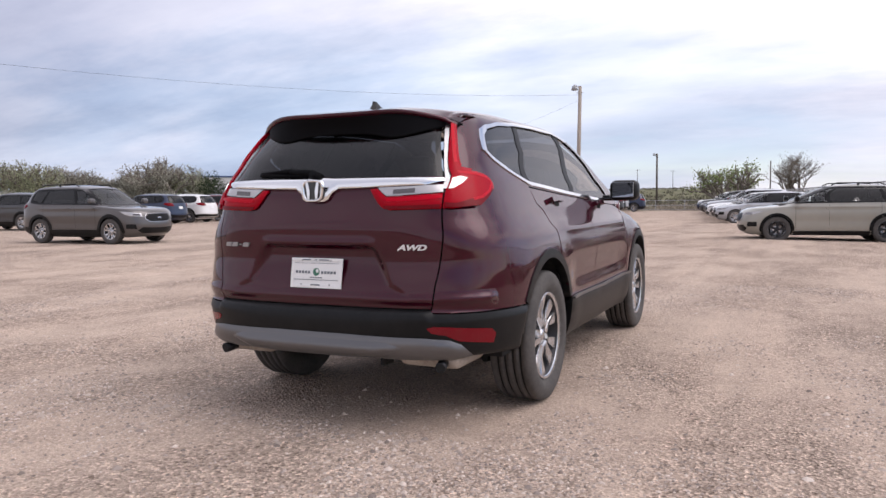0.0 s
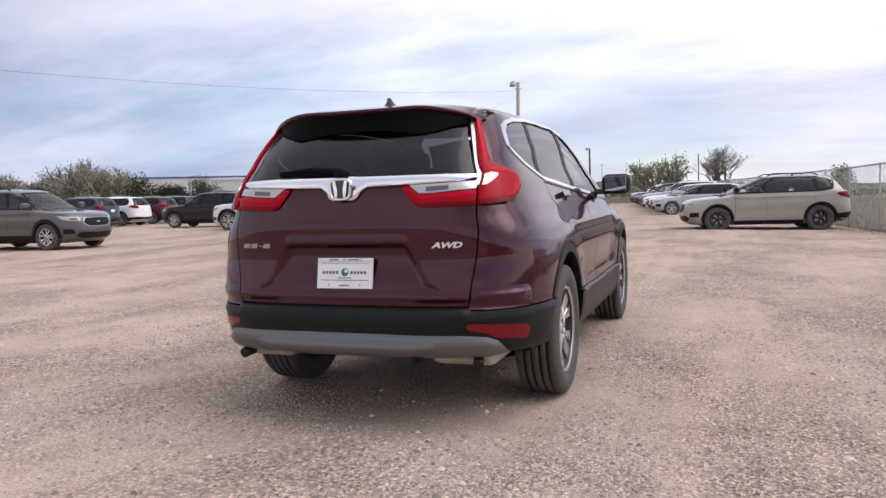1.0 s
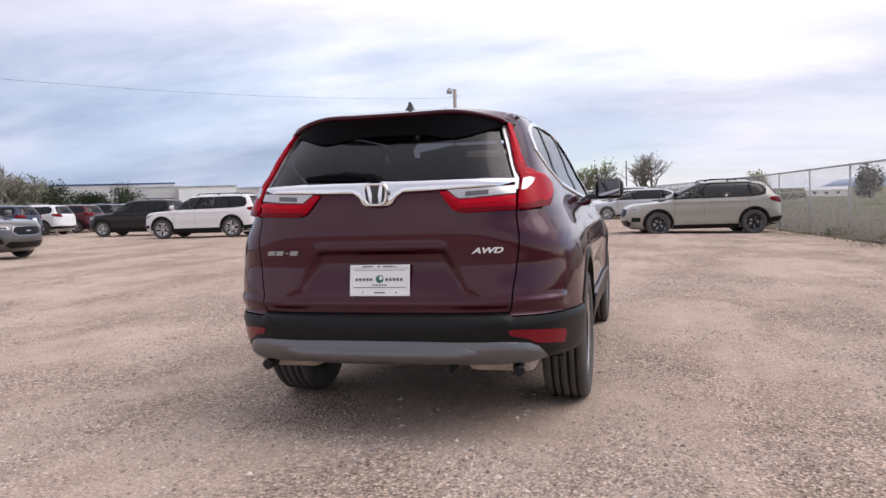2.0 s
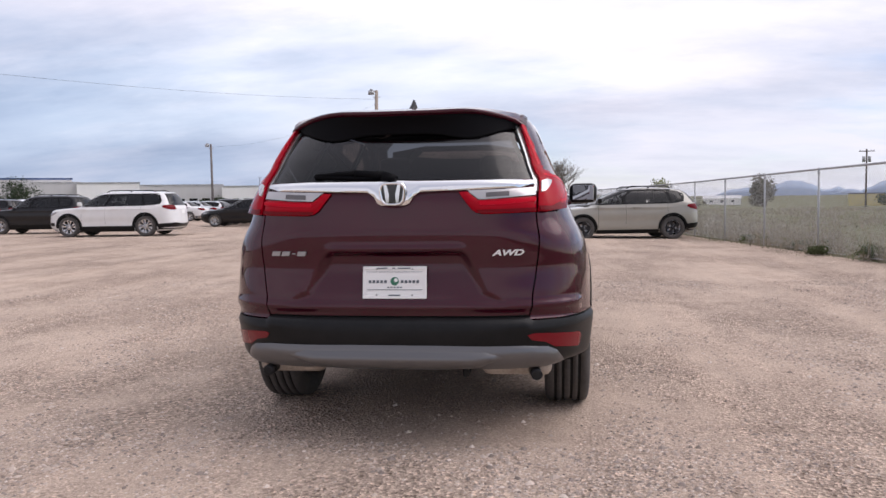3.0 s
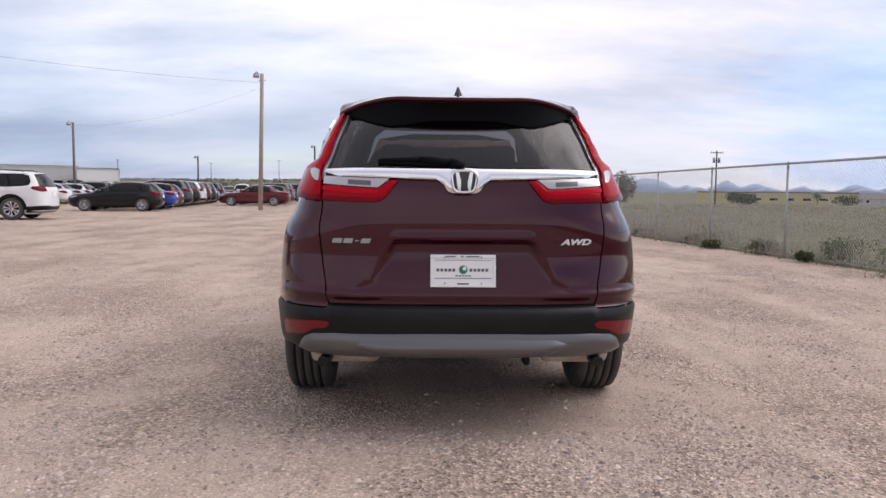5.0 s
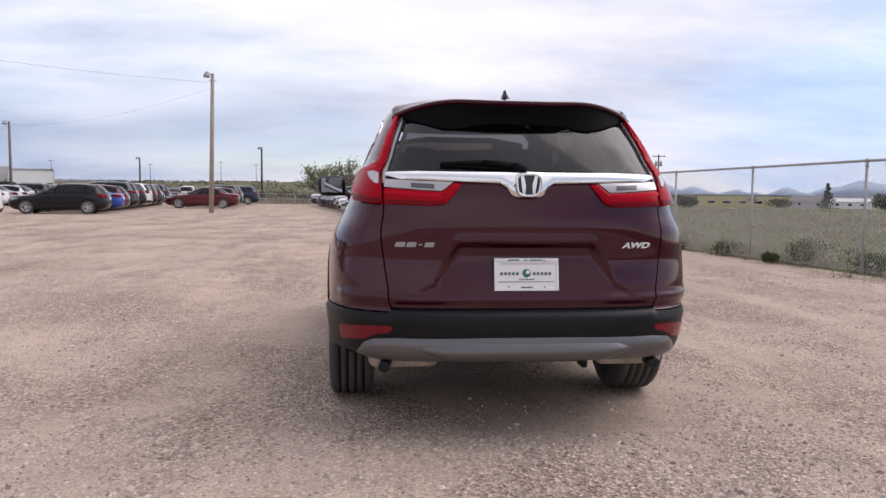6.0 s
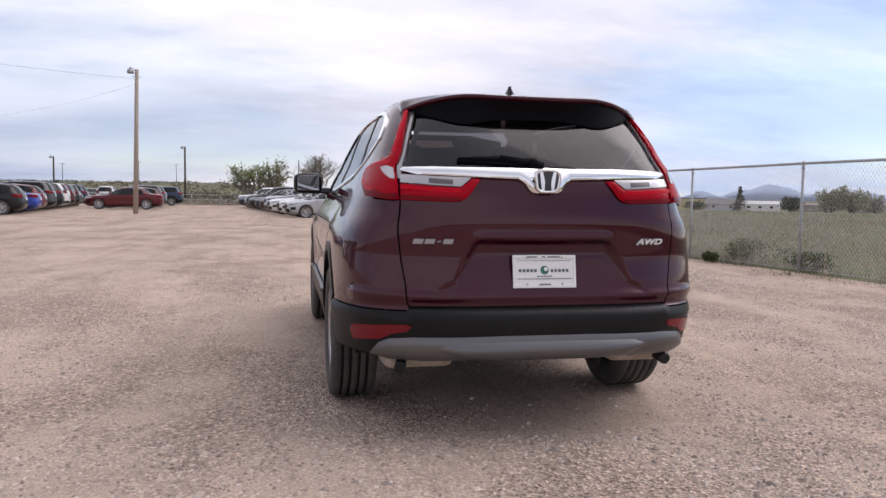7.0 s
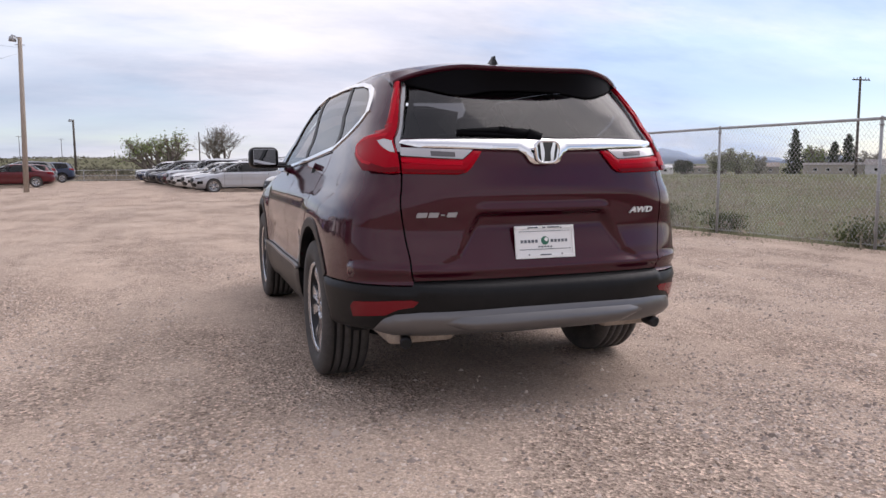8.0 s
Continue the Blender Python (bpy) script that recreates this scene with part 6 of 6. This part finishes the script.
# beyond the fence
bush(*by_bearing(15.3, 150), 6.4, 6.0, 71, "leaf_scrub", "tall grey-green bush standing in the field", 2600, .2)
bush(*by_bearing(8.4, 152), 5.6, 4.6, 72, "leaf_olive", "tall olive-green bush standing in the field", 1800, .2)
bush(*by_bearing(23.6, 104, LATE), 2.0, 5.2, 73, "leaf_dark", "dark round bush in the dry field", 1800, .13)
bush(*by_bearing(30.4, 285, LATE), 3.4, 9, 74, "leaf_dark", "dark bush beside far houses", 700, .3)
tree("leafy_tree", *by_bearing(28.4, 280, LATE), 4.5, 1.0, 75, "leaf_olive", "small tree in front of the yellow building", 700, .28)
spruce(*by_bearing(33.1, 290, LATE), 9.0, 3.2, 76, "dark conical spruce by the houses", 1800)
for i, (b, d, h, lf) in enumerate(((35.3, 290, 5.2, "leaf_dark"), (37.6, 270, 8.2, "leaf_olive"), (38.9, 272, 7.4, "leaf_olive"), (40.4, 290, 6.0, "leaf_grey"), (43.6, 285, 9.0, "leaf_green"), (47.2, 280, 7.0, "leaf_grey"), (48.8, 282, 7.4, "leaf_grey"))):
    tree("leafy_tree", *by_bearing(b + 1.4, d, END), h * 1.1, 1.2, 80 + i, lf, "leafy tree among the far houses", 1900, .42, 4, low=.10)
spruce(*by_bearing(43.9, 280, END), 15.5, 4.2, 91, "tall dark spruce among the houses", 2600)
spruce(*by_bearing(46.3, 280, END), 11.0, 4.8, 92, "dark conical spruce among the houses", 2400)
spruce(*by_bearing(47.15, 280, END), 13.4, 6.2, 93, "broad dark spruce among the houses", 2800)


def build_field_grass():
    """Low brush and weeds behind the fence, with a thin green edge along the lot."""
    rng = random.Random(9)
    for nm, key, count, reach, label in (("dry_brush", "straw", 8200, 30, "low grey-tan dry brush behind the fence"), ("green_weeds", "weed", 3000, 60, "low green weeds behind the fence")):
        v, f = [], []
        for _ in range(count):
            y = rng.uniform(-6, 70)
            out = .12 + reach * rng.random() ** (2.6 if key == "straw" else 1.7)
            n = noise.noise((out * .30, y * .11, 5.0 if key == "weed" else 9.0))
            if n < rng.uniform(-.35, .40):
                continue
            x = FENCE_A + FENCE_K * y + out
            z = ground_z(x, y)
            s = rng.uniform(.10, .22) * (1 + out * .012) * (1.25 if key == "straw" else 1.0)
            for _ in range(9):
                leaf_into(v, f, Vector((x + rng.gauss(0, s), y + rng.gauss(0, s), z + abs(rng.gauss(0, s * .55)))), s * rng.uniform(.10, .26), rng)
            for _ in range(7):
                a = rng.uniform(0, 6.28)
                h, w = s * rng.uniform(.7, 1.7) * (2.0 if key == "straw" and out < 3 else 1.0), .006 * (1 + out * .05)
                bx, by, dx, dy = x + rng.gauss(0, s * .8), y + rng.gauss(0, s * .8), math.cos(a), math.sin(a)
                b = len(v)
                v += [(bx - dy * w, by + dx * w, z - .02), (bx + dy * w, by - dx * w, z - .02), (bx + dx * h * .45, by + dy * h * .45, z + h)]
                f.append((b, b + 1, b + 2))
        tagged(new(nm, mesh_from(nm, v, f, M[key], smooth_shade=False)), label, "grass", kind="stuff")
    v, f = [], []
    for _ in range(4200):
        y = rng.uniform(-3, 62)
        out = -.9 * rng.random() ** 2.2 + .25
        if noise.noise((out * .9, y * .5, 4.0)) < rng.uniform(-.2, .5):
            continue
        x = FENCE_A + FENCE_K * y + out
        for _ in range(3):
            a, h, w = rng.uniform(0, 6.28), rng.uniform(.02, .07), .006
            bx, by, dx, dy = x + rng.gauss(0, .05), y + rng.gauss(0, .05), math.cos(a), math.sin(a)
            b = len(v)
            g = ground_z(bx, by)
            v += [(bx - dy * w, by + dx * w, g - .01), (bx + dy * w, by - dx * w, g - .01), (bx + dx * h * .8, by + dy * h * .8, g + h)]
            f.append((b, b + 1, b + 2))
    tagged(new("edge_grass", mesh_from("edge_grass", v, f, M["weed"], smooth_shade=False)), "short sparse grass along the edge of the gravel", "grass", kind="stuff")


build_field_grass()
# thick clumps at the foot of the fence
for i, (y, out, h, w) in enumerate(((4.6, .3, .40, .9), (7.3, .4, .36, .8), (8.7, .45, .48, 1.0), (9.0, -.12, .20, .35), (10.8, .15, .32, .75), (12.1, -.15, .20, .5), (13.6, .35, .26, .8), (16.5, .3, .24, .8))):
    bush(FENCE_A + FENCE_K * y + out, y, h, w, 140 + i, "clump", "dense green weed clump at the fence foot", 1100, .026)


def build_scrub():
    """Low scrub over the rise beyond the lot."""
    rng = random.Random(21)
    v, f = [], []
    for _ in range(2600):
        d = 95 + 520 * rng.random() ** 1.3
        b = rng.uniform(-30, 11)
        x, y = by_bearing(b, d)
        z = ground_z(x, y)
        s = rng.uniform(.35, 1.0) * (1 + d * .0008)
        for _ in range(7):
            leaf_into(v, f, Vector((x + rng.gauss(0, s * .6), y + rng.gauss(0, s * .6), z + rng.uniform(.1, .75) * s)), s * .42, rng)
    dv, df = [], []
    for _ in range(2200):
        x, y = rng.uniform(-50, 5), 69.4 + 9 * rng.random() ** 1.6
        if noise.noise((x * .25, y * .3, 11.0)) < rng.uniform(-.45, .3):
            continue
        s = rng.uniform(.2, .6)
        for _ in range(9):
            leaf_into(dv, df, Vector((x + rng.gauss(0, s), y + rng.gauss(0, s * .5), ground_z(x, y) + abs(rng.gauss(0, s * .6)))), s * rng.uniform(.15, .4), rng)
    tagged(new("dry_weeds", mesh_from("dry_weeds", dv, df, M["straw"], smooth_shade=False)), "brown dry weeds behind the end of the lot", "weeds", kind="stuff")
    tagged(new("scrub", mesh_from("scrub", v, f, M["leaf_scrub"], smooth_shade=False)), "olive-grey scrub on the far rise", "scrub", kind="stuff")


build_scrub()


# ---- buildings ----
def wall(name, a, b):
    """Painted wall sheets, a little streaked downwards."""
    m = mat(name, a, 0.85, spec=0.2)
    n = Nodes(m)
    n.base(n.ramp(n.noise(n.coords((1.0, 1.0, 0.15)), .5, 4), [(0.3, a), (0.7, b)]))
    return m


M["wall_white"] = wall("white_wall", (0.93, 0.92, 0.90), (0.88, 0.87, 0.85))
M["wall_grey"] = wall("grey_wall", (0.62, 0.61, 0.605), (0.57, 0.56, 0.555))
M["wall_tan"] = grainy("tan_wall", (0.46, 0.42, 0.35), (0.39, 0.36, 0.31), .4, 0.85)
M["wall_yellow"] = grainy("yellow_wall", (0.62, 0.54, 0.27), (0.54, 0.47, 0.25), .4, 0.85)
M["roof_light"] = grainy("light_roof", (0.66, 0.66, 0.66), (0.56, 0.56, 0.57), .5, 0.6)
M["roof_dark"] = grainy("grey_roof", (0.16, 0.15, 0.145), (0.22, 0.20, 0.19), .8, 0.85)
M["roof_tan"] = grainy("brown_roof", (0.30, 0.25, 0.22), (0.24, 0.20, 0.18), .8, 0.85)
M["roof_blue"] = grainy("blue_roof", (0.10, 0.16, 0.33), (0.13, 0.19, 0.36), .6, 0.6)


def building(name, bearing, d, w, depth, h, wall, roof, label, turn=0.0, openings=(), pitched=0.0, eave=.3):
    """A building with openings on its near side: (place along the wall, sill, width, height, kind)."""
    x, y = by_bearing(bearing, d)
    z = ground_z(x, y)
    t = thing(name, label, "building", pose(x, y, z, 0, 0, -bearing + turn))
    cuts = sorted(openings)
    blocks, last = [], -w / 2
    for u, sill, ww, hh, kind in cuts:
        a, b = u - ww / 2, u + ww / 2
        if a > last:
            blocks.append(bm_box(((last + a) / 2, .15, h / 2), (a - last, .3, h)))
        if sill > 0:
            blocks.append(bm_box((u, .15, sill / 2), (ww, .3, sill)))
        blocks.append(bm_box((u, .15, (sill + hh + h) / 2), (ww, .3, h - sill - hh)))
        last = b
    blocks.append(bm_box(((last + w / 2) / 2, .15, h / 2), (w / 2 - last, .3, h)))
    blocks += [bm_box((s * (w / 2 - .15), depth / 2 + .15, h / 2), (.3, depth - .3, h)) for s in (-1, 1)] + [bm_box((0, depth - .15, h / 2), (w - .6, .3, h))]
    part("wall", bm_join(blocks), M[wall], t)
    for u, sill, ww, hh, kind in cuts:
        o = part(kind, bm_box((u, .20, sill + hh / 2), (ww, .06, hh)), M["pane_dark"] if kind == "window" else M["roof_dark"], t)
        part("frame", bm_join([bm_box((u, .12, sill + hh - .05), (ww, .10, .10)), bm_box((u, .12, sill + .05), (ww, .10, .10))] + [bm_box((u + s * (ww / 2 - .05), .12, sill + hh / 2), (.10, .10, hh - .2)) for s in (-1, 1)]), M["wall_white"], o)
    if pitched:
        b = bmesh.new()
        c = [(-w / 2 - eave, -eave, h), (w / 2 + eave, -eave, h), (w / 2 + eave, depth + eave, h), (-w / 2 - eave, depth + eave, h), (-w / 2 - eave, depth / 2, h + pitched), (w / 2 + eave, depth / 2, h + pitched)]
        vs = [b.verts.new(p) for p in c]
        for q in ((0, 1, 5, 4), (2, 3, 4, 5), (1, 2, 5), (3, 0, 4), (3, 2, 1, 0)):
            b.faces.new([vs[i] for i in q])
        part("roof", b, M[roof], t)
    else:
        part("roof", bm_box((0, depth / 2, h + .12), (w + .2, depth + .2, .24)), M[roof], t)
        part("parapet", bm_box((0, -.04, h + .10), (w + .3, .12, .42)), M[roof], t)
    return t


row = lambda a, b, k, sill, w, h, kind: [(a + (b - a) * i / max(1, k - 1), sill, w, h, kind) for i in range(k)]
building("warehouse", -38.6, 205, 34, 30, 7.6, "wall_grey", "roof_blue", "long grey warehouse with a blue roof edge", openings=row(-10, 12, 3, 0, 3, 3, "loading_door"))
building("warehouse", -34.8, 200, 10, 30, 6.5, "wall_grey", "roof_light", "grey warehouse wing with a pale roof edge", openings=row(-5, 5, 2, 0, 3, 3, "loading_door"))
building("warehouse", -31.6, 194, 13.5, 26, 6.2, "wall_white", "roof_light", "plain white warehouse end", openings=row(-5, 5, 2, 0, 2.4, 2.6, "loading_door"))
building("warehouse", -26.9, 199, 20.5, 30, 5.6, "wall_grey", "roof_light", "low grey warehouse with dark windows", openings=row(-9, 9, 7, 1.0, 2.2, 1.5, "window"))
building("warehouse", -22.7, 196, 8.6, 22, 5.1, "wall_white", "roof_light", "white warehouse front with doorways", openings=row(-3.8, 3.8, 4, 0, 1.6, 2.3, "doorway"))
building("storage_shed", -19.6, 260, 18, 14, 2.6, "wall_tan", "roof_light", "low tan shed beyond the parked cars", openings=row(-6, 6, 4, .9, 1.6, .9, "window"))
building("yellow_building", 25.6, 300, 54, 14, 4.2, "wall_yellow", "roof_dark", "long low pale-yellow building across the field", turn=4, openings=row(-6, 16, 5, 1.2, 3.0, 1.2, "window"))
building("house", 31.8, 300, 12, 9, 2.4, "wall_grey", "roof_dark", "grey house with a dark pitched roof", pitched=2.0, openings=row(-3, 3, 2, .9, 1.4, 1.1, "window"))
building("house", 34.3, 310, 14, 9, 2.6, "wall_white", "roof_light", "white house with a pale pitched roof", pitched=1.2, openings=row(-4, 4, 3, .9, 1.4, 1.1, "window"))
building("house", 37.7, 300, 16, 9, 2.5, "wall_tan", "roof_tan", "low tan mobile home with a brown roof", pitched=.6, openings=row(-5, 5, 4, .9, 1.2, 1.0, "window"))
building("house", 41.3, 300, 14, 9, 2.7, "wall_tan", "roof_tan", "tan house with a brown pitched roof", pitched=1.5, openings=row(-4, 4, 3, .9, 1.4, 1.1, "window"))
building("house", 45.9, 270, 17, 9, 3.0, "wall_tan", "roof_dark", "tan mobile home with a low dark roof", pitched=.7, openings=row(-5, 6, 4, .9, 1.3, 1.1, "window"))
building("house", 49.1, 265, 12, 9, 2.8, "wall_grey", "roof_dark", "brown house with a dark hipped roof", pitched=1.8, openings=row(-3, 3, 2, .9, 1.3, 1.1, "window"))
building("house", 12.5, 320, 14, 9, 2.6, "wall_white", "roof_light", "white house with a pale roof far across the field", pitched=1.2, openings=row(-4, 4, 3, .9, 1.4, 1.1, "window"))


# ---- mountains ----
def build_mountains():
    # the blue of distant haze is put into the base colour
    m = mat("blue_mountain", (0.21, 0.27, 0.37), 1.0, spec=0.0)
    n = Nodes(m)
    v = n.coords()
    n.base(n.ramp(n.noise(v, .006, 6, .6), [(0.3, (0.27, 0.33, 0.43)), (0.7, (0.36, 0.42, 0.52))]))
    peaks = ((17.1, 2.0, 1.30), (19.8, 1.8, .70), (22.5, 1.4, 1.05), (24.5, 1.3, .85), (27.5, 2.5, .60), (30.6, 1.3, .85), (35.2, 3.4, 1.25), (41, 3.0, .80), (14, 2.0, .80), (46.5, 3.0, .65))
    for k, (d, gain, off) in enumerate(((3300, 1.0, 0.0), (2500, .72, .7))):
        verts, faces = [], []
        steps = 260
        for i in range(steps + 1):
            b = 5 + 52 * i / steps
            el = max((q[2] * (.5 * math.exp(-((b - q[0] - off) / q[1]) ** 2) + .5 * max(0.0, 1 - abs(b - q[0] - off) / (1.5 * q[1]))) for j, q in enumerate(peaks) if j % 2 == k or k == 0), default=0)
            el = el * gain + .16 * noise.noise((b * .9, k, 0)) + .10 * noise.noise((b * 2.6, k, 2)) + .05 * noise.noise((b * 7.0, k, 4)) - .25
            x, y = by_bearing(b, d)
            x2, y2 = by_bearing(b, d + 500)
            verts += [(x, y, -60), (x, y, d * math.radians(max(el * .35, -.9))), (x2, y2, (d + 500) * math.radians(max(el, -.9))), (x2, y2, -60)]
        for i in range(steps):
            for c in range(3):
                faces.append((i * 4 + c, i * 4 + c + 1, i * 4 + 5 + c, i * 4 + 4 + c))
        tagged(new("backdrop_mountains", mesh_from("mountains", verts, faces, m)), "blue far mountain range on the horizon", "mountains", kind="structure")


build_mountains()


# ---- the parked cars ----
AX = Vector((-.135, .99))        # the way the rows run
park("crossover", "tan", (4.36, 19.3), "L", 188.7, lone="khaki crossover with roof rails parked across by the fence")
fr = Vector((2.41, 33.17))
for i, (k, c) in enumerate((("hatchback", "silver"), ("hatchback", "white"), ("sedan", "white"), ("suv", "silver"), ("hatchback", "wine"), ("hatchback", "navy"), ("sedan", "dark_grey"), ("suv", "black"), ("hatchback", "silver"), ("sedan", "navy"), ("suv", "white"))):
    p = fr + AX * (2.85 * i)
    park(k, c, tuple(p), "L", 188 + (i * 37 % 5 - 2) * .5, "parked near the bare tree", "cars in the row by the tree")
park("wagon", "grey", (-17.6, 11.72), "R", 2.5, lone="grey-brown sport utility vehicle with roof rails standing on gravel")
park("large", "white", (-14.1, 22.9), "L", 186.5, lone="white large sport utility vehicle with roof rails on gravel")
park("wagon", "black", (-19.9, 26.4), "L", 187, lone="black sport utility vehicle parked behind the white one")
rowA = Vector((-29.4, 30.0))
for i, (k, c) in ((-4, ("suv", "dark_grey")), (-1, ("suv", "navy")), (0, ("suv", "white")), (1, ("suv", "wine")), (2, ("wagon", "dark_grey")), (3, ("suv", "white")), (4, ("wagon", "silver"))):
    park(k, c, tuple(rowA + AX * 2.9 * i), "L", 187, "parked before the warehouse", "cars in the row before the warehouse")
rowB = Vector((-13.6, 33.8))
for i, (k, c) in enumerate((("hatchback", "black"), ("sedan", "blue"), ("hatchback", "red"), ("wagon", "dark_grey"), ("suv", "black"), ("suv", "white"), ("wagon", "wine"), ("suv", "dark_grey"), ("hatchback", "black"), ("wagon", "navy"))):
    park(k, c, tuple(rowB + AX * 2.85 * i), "L", 188 + (i * 53 % 5 - 2) * .4, "parked beside the wooden pole", "cars in the row beside the pole")
park("sedan", "red", (-9.85, 47.7), "L", 188, lone="dark red sedan parked alone near the wooden pole")
for i, (k, c) in enumerate((("hatchback", "wine"), ("suv", "dark_grey"), ("wagon", "black"), ("suv", "silver"))):
    park(k, c, tuple(Vector((-10.3, 52.0)) + AX * 2.9 * i), "L", 188, "parked behind the red sedan", "cars behind the red sedan")
park("suv", "navy", (-10.6, 63.8), "L", 188, lone="navy blue sport utility vehicle at the end of the lot")
for i, (k, c) in enumerate((("sedan", "white"), ("sedan", "silver"), ("hatchback", "silver"), ("sedan", "white"), ("suv", "dark_grey"), ("sedan", "navy"))):
    park(k, c, tuple(Vector((-24.3, 47.0)) + AX * 2.9 * i), "L", 188, "parked under the light pole", "cars in the row under the light pole")
for i in range(9):
    park(("suv", "sedan", "wagon", "hatchback")[i % 4], ("dark_grey", "white", "black", "silver", "wine")[i % 5], (-30.5 + 2.1 * i, 76 + 1.5 * (i % 3) + i * .3), "R", 96, "parked far behind the lot", "cars far behind the lot")
build_pebbles()
